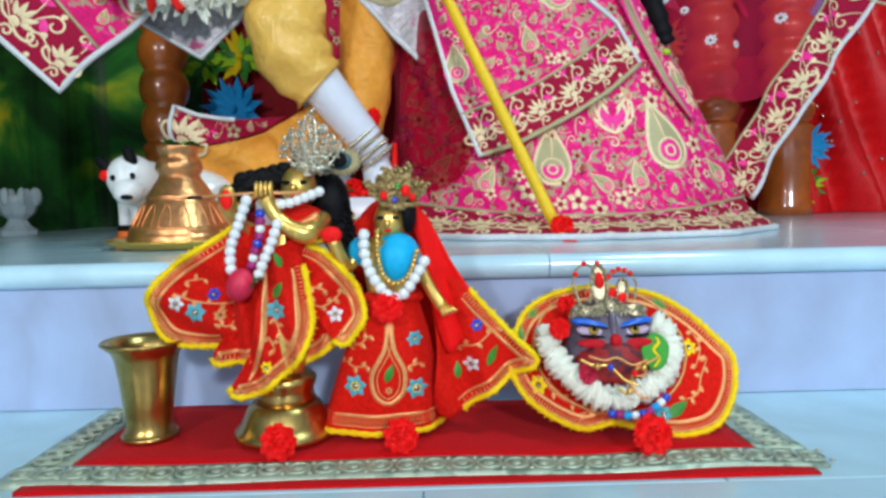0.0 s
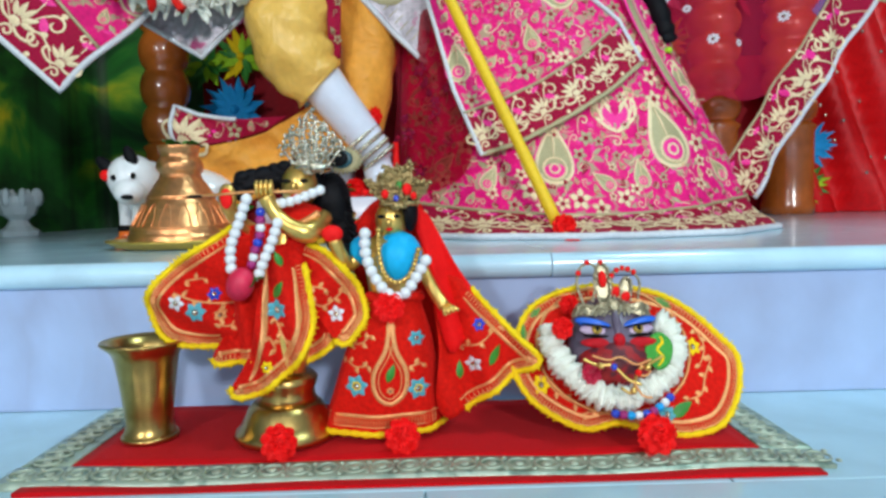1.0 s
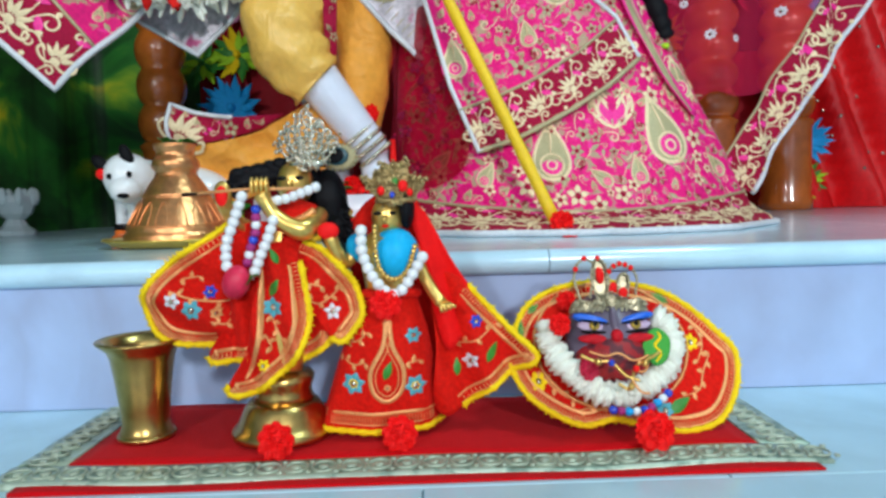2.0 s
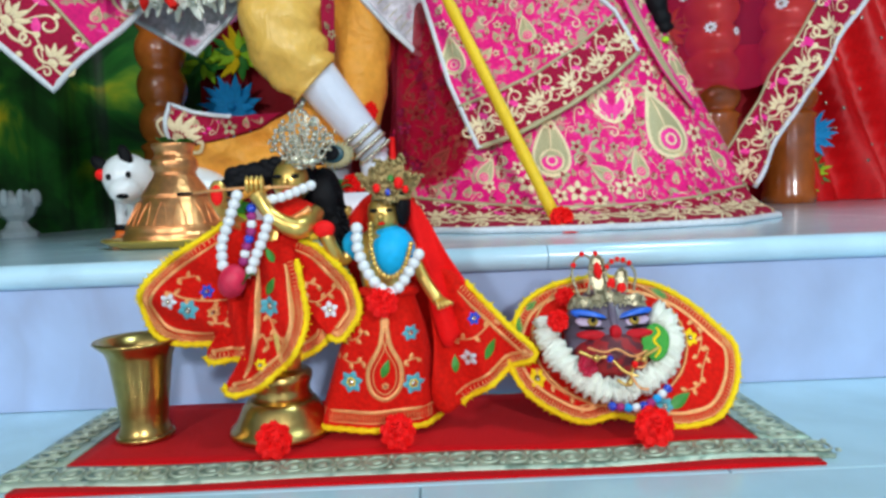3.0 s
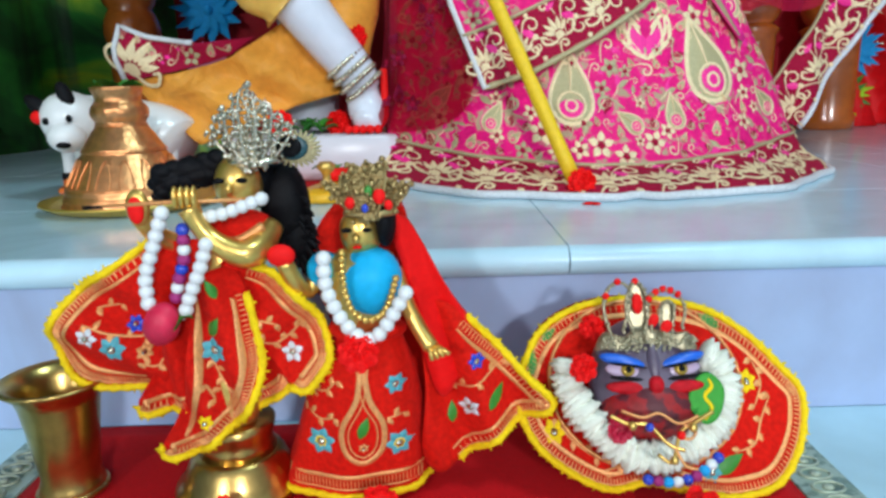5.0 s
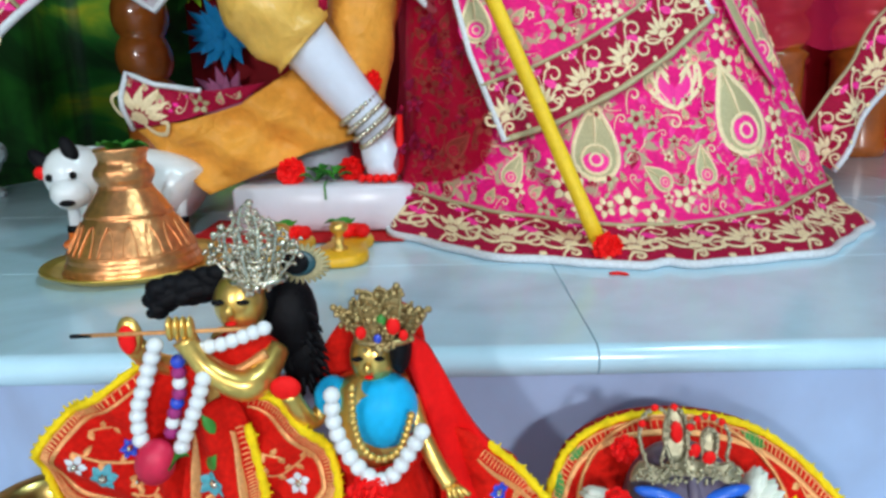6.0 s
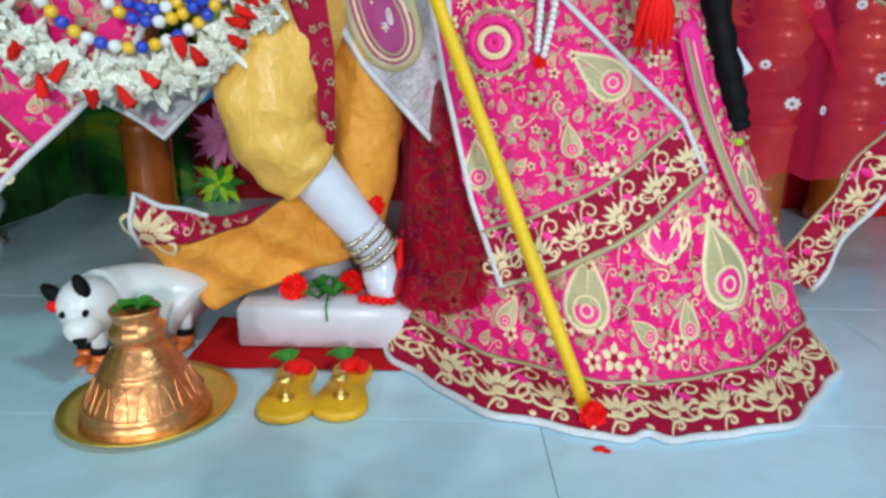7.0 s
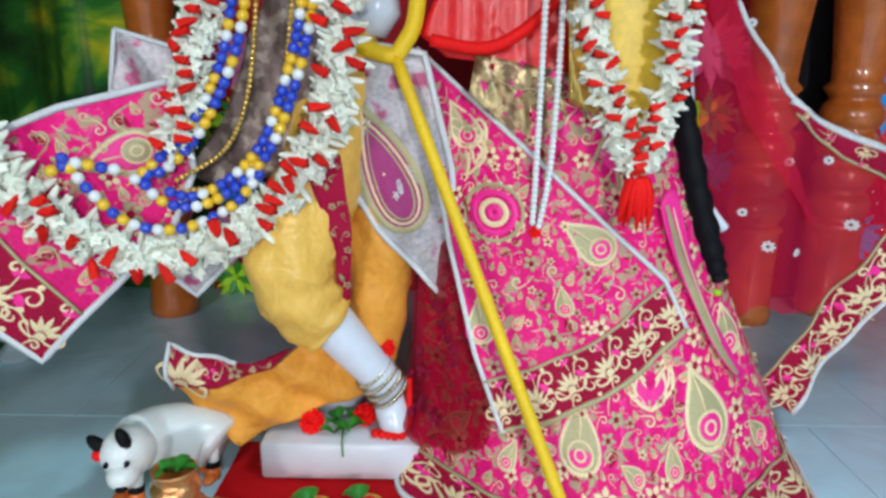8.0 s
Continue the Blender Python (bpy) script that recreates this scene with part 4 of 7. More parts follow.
def skirt():
    t = thing("skirt", (0.34, 1.55, 0.17), "magenta skirt densely embroidered in gold with maroon border", "skirt")
    seg = 198
    top = [s[0] for s in SKIRT if s[0] > 0.2055]
    ang = [2 * math.pi * i / seg for i in range(seg)]
    ring = lambda z, o=0.0: [(skirt_at(z)[0] + (skirt_at(z)[1] + o) * pleat(a, z) * math.cos(a), 1.55 + (skirt_at(z)[2] + o) * pleat(a, z) * math.sin(a), z) for a in ang]
    part("body", Geo().grid([ring(z) for z in [0.2035] + top] + [ring(z, -0.004) for z in top[::-1]], 0, True), M["pink"], t)
    rise = lambda a: 0.004 + 0.042 * max(0.0, math.cos(a)) ** 4 + 0.050 * max(0.0, -math.cos(a)) ** 4 + 0.004 * math.sin(5 * a)
    def band(u, o):
        zs = [0.1735 + 0.0312 * u + rise(a) * u ** 1.5 for a in ang]
        return [(skirt_at(z)[0] + (skirt_at(z)[1] + o) * pleat(a, z) * math.cos(a), 1.55 + (skirt_at(z)[2] + o) * pleat(a, z) * math.sin(a), z) for a, z in zip(ang, zs)]
    steps = [i / 16 for i in range(17)]
    part("border", Geo().grid([band(u, 0.0045) for u in steps] + [band(u, -0.004) for u in steps[::-1]], 0, True), M["maroon"], t, "maroon velvet border")
    hem = ring(0.1755, 0.006)
    part("hem_cord", Geo().tube(hem + hem[:1], 0.0055, 0, 8), M["piping"], t, "silver-white hem cord")
    line = band(1.0, 0.005)
    part("border_cord", Geo().tube(line + line[:1], 0.0028, 0, 6), M["khaki"], t, "dull gold cord")
    g = Geo()
    def on_border(x, s):
        z = 0.1745 + s * 0.36 if s < 0.035 else 0.1871 + (s - 0.035) * 0.22
        a = -math.acos(min(0.998, max(-0.998, (x - 0.34) / 0.362)))
        z += rise(a) * max(0.0, s / 0.115) ** 1.5
        cx, rx, ry = skirt_at(z)
        return (cx + (rx + 0.0048) * pleat(a, z) * math.cos(a), 1.55 + (ry + 0.0048) * pleat(a, z) * math.sin(a), z + 0.0005)
    xs = [-0.010 + 0.0117 * i for i in range(60)]
    band_motifs(g, on_border, [(x, 0.006) for x in xs], [(x, 0.108) for x in xs], 19)
    tagged(part("border_embroidery", g, THREADS, t, "cream gold palmettes and scrolls"), kind="stuff")
    g = Geo()
    big = [(0.272, 0.30, 0.062), (0.487, 0.335, 0.075), (0.421, 0.268, 0.030), (0.158, 0.268, 0.028), (0.595, 0.28, 0.03), (0.540, 0.44, 0.05), (0.36, 0.26, 0.026), (0.08, 0.30, 0.026)]
    for (x, z, s), a in zip(big, (0.0, 0.35, 0.1, -0.5, 0.7, 0.25, 0.9, -0.8)):
        paisley(g, skirt_depth, (x, z - s * 0.25), s * 0.85, a, (0, 2, 1))
    for s in (-1, 1):
        for q, w in ((0.5, 0.03), (1.0, 0.045), (1.5, 0.038)):
            ribbon(g, skirt_depth, smooth_line([(0.387, 0.345), (0.387 + s * w * 0.8, 0.352 + 0.022 * q), (0.387 + s * w * 0.7, 0.39 + 0.02 * q), (0.387 + s * 0.008, 0.37 + 0.02 * q)], 5), 0.006, 0)
        blob(g, skirt_depth, turned(petal_shape(0, 1, 0.25, 1.57 - s * 0.6), (0.387, 0.352), 0, 0.05), 1)
    edge = straight([(-0.005, 0.214), (0.68, 0.214), (0.62, 0.36), (0.54, 0.54), (0.46, 0.76), (0.40, 0.86), (0.14, 0.86), (0.06, 0.6), (0.02, 0.4)], 6)
    fill(g, skirt_depth, edge, 900, (0.010, 0.027), 11, [(x, z, s * 0.9) for x, z, s in big] + [(0.387, 0.385, 0.03)])
    tagged(part("embroidery", g, THREADS, t, "gold, khaki and pink thread paisleys and scrolls"), kind="stuff")


skirt()

# dark net that falls over one side of the skirt
dn = lambda x, z: skirt_depth(max(x, 0.02), z) - 0.016 + 0.006 * math.sin(x * 120 + z * 9)
t = thing("dark_net", (0.0, 1.4, 0.18), "dark maroon net with violet embroidery falling over the skirt", "cloth")
part("net", sheet(smooth_line([(-0.012, 0.27), (0.0, 0.42), (0.0, 0.60), (0.03, 0.72), (0.09, 0.66), (0.10, 0.5), (0.135, 0.36), (0.12, 0.28), (0.05, 0.25)], 6, True), dn, 0), M["net_dark"], t)
g = Geo()
fill(g, dn, straight([(-0.005, 0.27), (0.0, 0.5), (0.08, 0.5), (0.12, 0.34), (0.11, 0.28)], 5), 12, (0.012, 0.022), 31, (), 4)
tagged(part("embroidery", g, [M["wine"], M["maroon"], M["wine"], M["maroon"]], t), kind="stuff")


def overlay():
    t = thing("dupatta", (0.152, 1.33, 0.311), "magenta embroidered stole with maroon border draped over the skirt", "stole")
    d = lambda x, z: min(1.330 + 0.34 * (z - 0.311), skirt_depth(x, z) - 0.016) + 0.004 * math.sin(x * 40 + z * 25)
    edge = straight([(0.005, 0.90), (0.030, 0.76), (0.062, 0.60), (0.105, 0.43), (0.150, 0.311), (0.215, 0.330), (0.304, 0.374), (0.38, 0.420), (0.443, 0.472), (0.405, 0.548), (0.32, 0.622), (0.232, 0.702), (0.12, 0.80)], 5)
    part("cloth", sheet(edge, d, 0.004, 16), M["pink"], t)
    low = straight([(0.150, 0.313), (0.215, 0.332), (0.304, 0.376), (0.38, 0.422), (0.441, 0.473)], 6, False)
    high = straight([(0.120, 0.385), (0.19, 0.408), (0.258, 0.438), (0.332, 0.482), (0.403, 0.541)], 6, False)
    g = Geo().grid([on(d, [(a[0] + (b[0] - a[0]) * s, a[1] + (b[1] - a[1]) * s) for a, b in zip(low, high)], 0.0025) for s in (0, 0.25, 0.5, 0.75, 1)])
    part("border", g, M["maroon"], t, "maroon velvet border")
    g = Geo()
    dd = lambda x, z: d(x, z) - 0.0026
    band_motifs(g, dd, low, high, 11)
    tagged(part("border_embroidery", g, THREADS, t, "cream gold palmettes and scrolls"), kind="stuff")
    part("border_cord", cord(high, d, 0.0028, 0.003, closed=False), M["khaki"], t)
    part("piping", cord(edge[:22], d, 0.0044, 0.001, closed=False), M["piping"], t, "silver-white piping")
    part("piping", cord(edge[20:41], d, 0.0045, 0.001, 0.35, closed=False), M["khaki"], t, "twisted gold piping")
    part("piping", cord(edge[40:] + edge[:1], d, 0.0044, 0.001, closed=False), M["piping"], t, "silver-white piping")
    g = Geo()
    for r, w, c in ((0.045, 0.006, 2), (0.032, 0.010, 1), (0.019, 0.009, 0), (0.008, 0.010, 1)):
        ribbon(g, d, [(0.133 + r * math.cos(a * 0.2618), 0.647 + r * math.sin(a * 0.2618)) for a in range(24)], w, c, 0.003, True)
    for k in range(18):
        blob(g, d, [(0.133 + 0.047 * math.cos(k * 0.349) + 0.005 * math.cos(q), 0.647 + 0.047 * math.sin(k * 0.349) + 0.005 * math.sin(q)) for q in range(6)], 0)
    for k, (x, z, s, a) in enumerate(((0.30, 0.615, 0.06, 1.0), (0.115, 0.475, 0.045, 0.1), (0.245, 0.515, 0.03, 0.2), (0.09, 0.78, 0.05, 0.5))):
        paisley(g, d, (x, z - s * 0.3), s * 0.8, a, (0, 2, 1))
    for s in (-1, 1):
        for q in (0, 1, 2):
            ribbon(g, d, smooth_line([(0.09 + 0.012 * q, 0.70 + 0.02 * q), (0.105 + s * 0.014, 0.735 + 0.02 * q), (0.085 + s * 0.02, 0.765 + 0.012 * q), (0.07 + s * 0.01, 0.75)], 5), 0.006, 0)
    field = straight([(0.02, 0.86), (0.075, 0.60), (0.130, 0.395), (0.258, 0.445), (0.39, 0.54), (0.23, 0.69)], 6)
    fill(g, d, field, 380, (0.009, 0.024), 5, [(0.133, 0.647, 0.055), (0.30, 0.615, 0.05), (0.115, 0.475, 0.035), (0.245, 0.515, 0.025), (0.09, 0.78, 0.05)])
    tagged(part("embroidery", g, THREADS, t, "gold and khaki thread medallion, paisleys and vines"), kind="stuff")

    fold = smooth_line([(0.430, 0.68), (0.452, 0.590), (0.487, 0.500), (0.520, 0.440), (0.560, 0.382), (0.545, 0.376), (0.500, 0.428), (0.462, 0.500), (0.428, 0.570), (0.400, 0.66)], 5, True)
    fd = lambda x, z: skirt_depth(x, z) - 0.014 + 0.004 * math.sin((x * 2 + z) * 60)
    part("side_fold", sheet(fold, fd, 0.004, 10), M["hot"], t, "hot pink fold edged in dull gold")
    g = Geo()
    ribbon(g, fd, smooth_line([(0.412, 0.66), (0.440, 0.570), (0.474, 0.495), (0.508, 0.432), (0.548, 0.380)], 6), 0.013, 2)
    ribbon(g, fd, smooth_line([(0.424, 0.655), (0.449, 0.578), (0.482, 0.500), (0.514, 0.437)], 6), 0.004, 0)
    part("fold_trim", g, THREADS, t, "gold stitched stripes")


overlay()


M["tissue"] = paint("gold_tissue", (0.58, 0.42, 0.20), 0.32, 0.25, vary=0.4, grain=90, bump=0.6, stain=42, second=(0.22, 0.12, 0.06), mix=0.5)
M["chest"] = paint("pale_yellow_silk", (0.85, 0.56, 0.05), 0.4, vary=0.2, grain=90, bump=0.2, stain=25)


def bodice():
    t = thing("blouse", (0.27, 1.5, 0.8), "red and gold blouse with pleated gold tissue at the waist", "blouse")
    d1 = lambda x, z: 1.475 - 0.02 * math.cos((x - 0.2) * 9) + 0.003 * math.sin(x * 150)
    part("red_front", sheet(straight([(0.01, 0.92), (0.06, 1.02), (0.233, 1.05), (0.245, 0.86), (0.15, 0.875), (0.055, 0.885)], 5), d1, 0.004), M["curtain"], t, "shiny red satin")
    d2 = lambda x, z: 1.445 + 0.007 * math.sin((x + z * 0.35) * 190)
    part("gold_panel", sheet(straight([(0.228, 1.05), (0.285, 1.05), (0.302, 0.845), (0.29, 0.80), (0.245, 0.82)], 5), lambda x, z: d2(x, z) - 0.012, 0.004), M["gold"], t, "golden yellow tissue")
    part("chest_panel", sheet(straight([(0.27, 1.05), (0.40, 1.05), (0.402, 0.89), (0.361, 0.75), (0.298, 0.87)], 5), lambda x, z: 1.435 - 0.02 * math.cos((x - 0.335) * 14), 0.004), M["chest"], t, "pale yellow silk")
    part("waist_tissue", sheet(straight([(0.10, 0.89), (0.24, 0.865), (0.302, 0.805), (0.262, 0.70), (0.235, 0.695), (0.09, 0.83)], 6), lambda x, z: d2(x, z) + 0.006, 0.004), M["tissue"], t, "pleated dull gold tissue")
    part("pink_gore", sheet(straight([(0.315, 0.80), (0.335, 0.66), (0.27, 0.68)], 6), lambda x, z: 1.437, 0.003), M["hot"], t)
    part("gore_cord", cord(straight([(0.315, 0.80), (0.335, 0.66), (0.27, 0.68)], 6), lambda x, z: 1.437, 0.0035), M["khaki"], t)
    g = Geo()
    fill(g, lambda x, z: d2(x, z) + 0.004, straight([(0.11, 0.88), (0.235, 0.86), (0.25, 0.72), (0.10, 0.83)], 5), 16, (0.012, 0.022), 9)
    tagged(part("embroidery", g, THREADS, t), kind="stuff")
    g = Geo()
    g.tube(smooth_line([(0.03, 1.452, 0.91), (0.12, 1.44, 0.90), (0.20, 1.435, 0.95), (0.235, 1.44, 1.02)], 6), 0.010, 0, 10)
    part("neck_roll", g, M["bright"], t)


bodice()


# ---- net veil with embroidered sash borders ----
def veil():
    t = thing("veil", (0.70, 1.58, 0.42), "sheer red net veil with sequin flowers and a maroon embroidered border", "veil")
    d = lambda x, z: 1.582 + 0.010 * math.sin(x * 38 + z * 7) + 0.006 * math.sin(x * 90)
    edge = smooth_line([(0.47, 1.06), (0.545, 0.985), (0.60, 0.90), (0.66, 0.825), (0.755, 0.77), (0.92, 0.712), (1.0, 0.66), (0.93, 0.56), (0.86, 0.50), (0.765, 0.440), (0.70, 0.428), (0.66, 0.44), (0.62, 0.415), (0.585, 0.425), (0.545, 0.52), (0.50, 0.80)], 5, True)
    part("net", sheet(edge, d, 0, 12), M["net"], t)
    fold = smooth_line([(0.52, 1.03), (0.56, 0.93), (0.62, 0.80), (0.70, 0.66), (0.73, 0.60), (0.69, 0.64), (0.60, 0.76), (0.54, 0.88), (0.49, 1.0)], 5, True)
    part("fold", sheet(fold, lambda x, z: d(x, z) - 0.012, 0, 8), M["net"], t)
    part("edge_cord", cord(smooth_line([(0.545, 0.985), (0.60, 0.90), (0.66, 0.825), (0.755, 0.77), (0.92, 0.712)], 6), d, 0.005, 0.002, closed=False), M["piping"], t, "silver-white piping")
    for low, high, n in (([(0.655, 0.822), (0.755, 0.766), (0.915, 0.708), (1.10, 0.65)], [(0.665, 0.800), (0.76, 0.725), (0.915, 0.655), (1.10, 0.59)], 6),
                         ([(0.735, 0.226), (0.805, 0.345), (0.885, 0.470), (1.06, 0.735)], [(0.662, 0.275), (0.757, 0.420), (0.862, 0.585), (0.955, 0.735)], 12)):
        lo, hi = straight(low, 10, False), straight(high, 10, False)
        g = Geo().grid([on(d, [(a[0] + (b[0] - a[0]) * s, a[1] + (b[1] - a[1]) * s) for a, b in zip(lo, hi)], 0.004 + 0.004 * math.sin(3.1 * s)) for s in (0, 0.25, 0.5, 0.75, 1)])
        part("border", g, M["maroon"], t, "maroon velvet border")
        g = Geo()
        band_motifs(g, lambda x, z: d(x, z) - 0.009, lo, hi, n)
        tagged(part("border_embroidery", g, THREADS, t, "cream gold palmettes and scrolls"), kind="stuff")
        part("piping", cord(lo, d, 0.0055, 0.004, closed=False), M["piping"], t, "silver-white piping")
        part("border_cord", cord(hi, d, 0.003, 0.005, closed=False), M["khaki"], t)
    for k, (x, z) in enumerate([(0.653, 0.557), (0.743, 0.717), (0.665, 0.715), (0.63, 0.86), (0.705, 0.547), (0.60, 0.62), (0.80, 0.60), (0.575, 0.95)]):
        g = Geo()
        flower_motif(g, d, (x, z), 0.009 if k % 3 else 0.012, 8, 0, 1)
        part("sequin_flower", g, [M["piping"], M["silver"]], t)


veil()

# black braid with white end
t = thing("braid", (0.50, 1.485, 0.5), "long black braid with a white tassel", "braid")
pts = smooth_line([(0.415, 1.485, 0.90), (0.440, 1.48, 0.80), (0.470, 1.475, 0.68), (0.505, 1.472, 0.575), (0.522, 1.472, 0.525)], 8)
part("plait", Geo().tube(pts, [0.009 + 0.012 * math.sin(math.pi * (0.10 + 0.70 * i / (len(pts) - 1))) + 0.0025 * math.sin(i * 1.9) for i in range(len(pts))], 0, 12), M["black"], t)
part("tie", Geo().ball((0.516, 1.455, 0.508), (0.008, 0.006, 0.006)), M["lime"], t)


# ---- large male statue, dhoti, drape, shawl ----
def krishna_statue():
    g = Geo()
    g.tube(smooth_line([(-0.185, 1.435, 0.53), (-0.150, 1.430, 0.475), (-0.098, 1.442, 0.405), (-0.048, 1.455, 0.338), (-0.040, 1.455, 0.315)], 6), [0.049 - 0.022 * i / 24 for i in range(25)], 0, 20)
    g.tube(smooth_line([(-0.043, 1.458, 0.335), (-0.038, 1.455, 0.30), (-0.030, 1.440, 0.27), (-0.034, 1.425, 0.252)], 5), [0.029, 0.029, 0.028, 0.027, 0.027, 0.028, 0.029, 0.030, 0.030, 0.030, 0.028, 0.027, 0.026, 0.024, 0.020, 0.014], 0, 16)
    for k in range(5):
        g.ball((-0.062 + 0.012 * k, 1.417 + 0.003 * abs(k - 3), 0.252), (0.0072, 0.012, 0.007), 1, 8, 6)
    g.tube(smooth_line([(-0.004, 1.452, 0.345), (-0.003, 1.444, 0.30), (-0.004, 1.434, 0.268), (-0.018, 1.424, 0.252)], 5), 0.006, 1, 8)
    g.lathe([(0.001, 0.245), (0.05, 0.246), (0.045, 0.4), (0.07, 0.65), (0.10, 0.78), (0.085, 0.9), (0.12, 1.1), (0.05, 1.2), (0.03, 1.25), (0.001, 1.26)], (-0.14, 1.545, 0), 24)
    g.ball((-0.14, 1.53, 1.34), (0.08, 0.09, 0.10))
    for s in (-1, 1):
        g.tube(smooth_line([(-0.14 + 0.11 * s, 1.54, 1.12), (-0.14 + 0.2 * s, 1.50, 1.0), (-0.1 + 0.10 * s, 1.46, 1.03)], 5), 0.03, 0, 12)
    g.tube([(-0.06, 1.50, 0.99), (-0.058, 1.495, 0.95), (-0.062, 1.49, 0.915)], [0.035, 0.04, 0.02], 0, 14)
    tagged(part("god_statue", g, [M["idol"], M["bright"]]), "white marble statue with crossed leg standing on a block", "statue")


krishna_statue()


def anklet():
    t = thing("anklet", (-0.045, 1.455, 0.33), "silver bead anklet round the statue's ankle", "jewellery")
    for k in range(4):
        g = Geo()
        c, ax = Vector((-0.066 + 0.010 * k, 1.452, 0.356 - 0.0125 * k)), Vector((0.62, 0.12, -0.78)).normalized()
        u = ax.orthogonal().normalized()
        w = ax.cross(u)
        for i in range(26):
            a = 2 * math.pi * i / 26
            g.ball(c + 0.034 * (u * math.cos(a) + w * math.sin(a)), (0.0052,) * 3, 0, 6, 5)
        part("bead_ring", g, M["silver"], t)


anklet()


def folded_tube(pts, radii, folds, seed, seg=40):
    """A gathered sleeve of cloth round a limb."""
    g = Geo()
    n = len(pts)
    p = [Vector(q) for q in pts]
    up, rows = None, []
    for i in range(n):
        d = (p[min(i + 1, n - 1)] - p[max(i - 1, 0)]).normalized()
        up = (up or Vector((0, -1, 0)))
        up = (up - d * up.dot(d)).normalized()
        s = d.cross(up)
        row = []
        for k in range(seg):
            a = 2 * math.pi * k / seg
            q = p[i] + radii[i] * (up * math.cos(a) + s * math.sin(a))
            f = folds * (math.sin(5 * a + i * 0.55 + seed) * 0.5 + noise.noise(q * 26 + Vector((seed, 0, 0))) + 0.5 * math.sin(i * 1.25 + 2 * math.sin(a)))
            row.append(q + (q - p[i]).normalized() * f)
        rows.append(row)
    return g.grid([[p[0]] * seg] + rows + [[p[-1]] * seg], 0, True)


def dhoti():
    t = thing("dhoti", (-0.14, 1.45, 0.4), "saffron silk dhoti gathered round the legs with a maroon sash panel", "garment")
    p = smooth_line([(-0.110, 1.51, 0.92), (-0.145, 1.475, 0.72), (-0.188, 1.435, 0.60), (-0.190, 1.425, 0.53), (-0.162, 1.428, 0.478), (-0.138, 1.434, 0.452)], 6)
    r = [0.056 + 0.020 * math.sin(math.pi * min(1, i / 26)) for i in range(len(p))]
    part("leg", folded_tube(p, r, 0.0048, 1.0), M["saffron"], t, "puffed saffron silk leg")
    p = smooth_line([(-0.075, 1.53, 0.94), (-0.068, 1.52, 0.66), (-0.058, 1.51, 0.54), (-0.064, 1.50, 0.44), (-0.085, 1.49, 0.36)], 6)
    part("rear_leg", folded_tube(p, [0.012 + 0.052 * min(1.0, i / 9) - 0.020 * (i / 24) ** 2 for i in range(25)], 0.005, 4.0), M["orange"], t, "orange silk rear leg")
    d = lambda x, z: 1.415 + 0.25 * max(0, x + 0.30) + 0.010 * math.sin((z + 0.55 * x) * 70) + 0.006 * math.sin((z - x) * 55)
    edge = straight([(-0.403, 0.335), (-0.35, 0.285), (-0.292, 0.235), (-0.22, 0.262), (-0.15, 0.290), (-0.04, 0.318), (-0.06, 0.38), (-0.12, 0.44), (-0.195, 0.400), (-0.24, 0.368), (-0.32, 0.345)], 6)
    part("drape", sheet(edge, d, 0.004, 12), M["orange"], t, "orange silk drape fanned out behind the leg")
    sash = straight([(-0.405, 0.418), (-0.36, 0.400), (-0.30, 0.390), (-0.25, 0.388), (-0.205, 0.400), (-0.235, 0.372), (-0.32, 0.347), (-0.403, 0.335)], 5)
    d2 = lambda x, z: d(x, z) - 0.006
    part("sash_panel", sheet(sash, d2, 0.004, 8), M["maroon"], t, "maroon embroidered panel")
    part("sash_cord", cord(sash[35:] + sash[:12], d2, 0.0042, 0.001, closed=False), M["piping"], t, "silver-white piping")
    g = Geo()
    palmette(g, d2, (-0.385, 0.352), 0.05, -0.6)
    fill(g, d2, inset(sash, 0.006), 16, (0.010, 0.02), 3, [(-0.38, 0.37, 0.03)], 4)
    tagged(part("embroidery", g, THREADS, t), kind="stuff")
    part("maroon_strip", sheet(straight([(-0.160, 0.72), (-0.105, 0.74), (-0.090, 0.62), (-0.098, 0.50), (-0.118, 0.49), (-0.118, 0.60)], 5), lambda x, z: 1.392 + 0.25 * max(0, 0.6 - z) + 0.003 * math.sin(z * 90), 0.004), M["maroon"], t, "maroon brocade strip")
    g = Geo()
    fill(g, lambda x, z: 1.3905 + 0.25 * max(0, 0.6 - z) + 0.003 * math.sin(z * 90), straight([(-0.150, 0.71), (-0.108, 0.73), (-0.094, 0.62), (-0.102, 0.51), (-0.114, 0.51), (-0.114, 0.60)], 4), 12, (0.008, 0.014), 7, (), 4)
    tagged(part("strip_embroidery", g, [M["khaki"], M["maroon"], M["khaki"], M["maroon"]], t), kind="stuff")


dhoti()


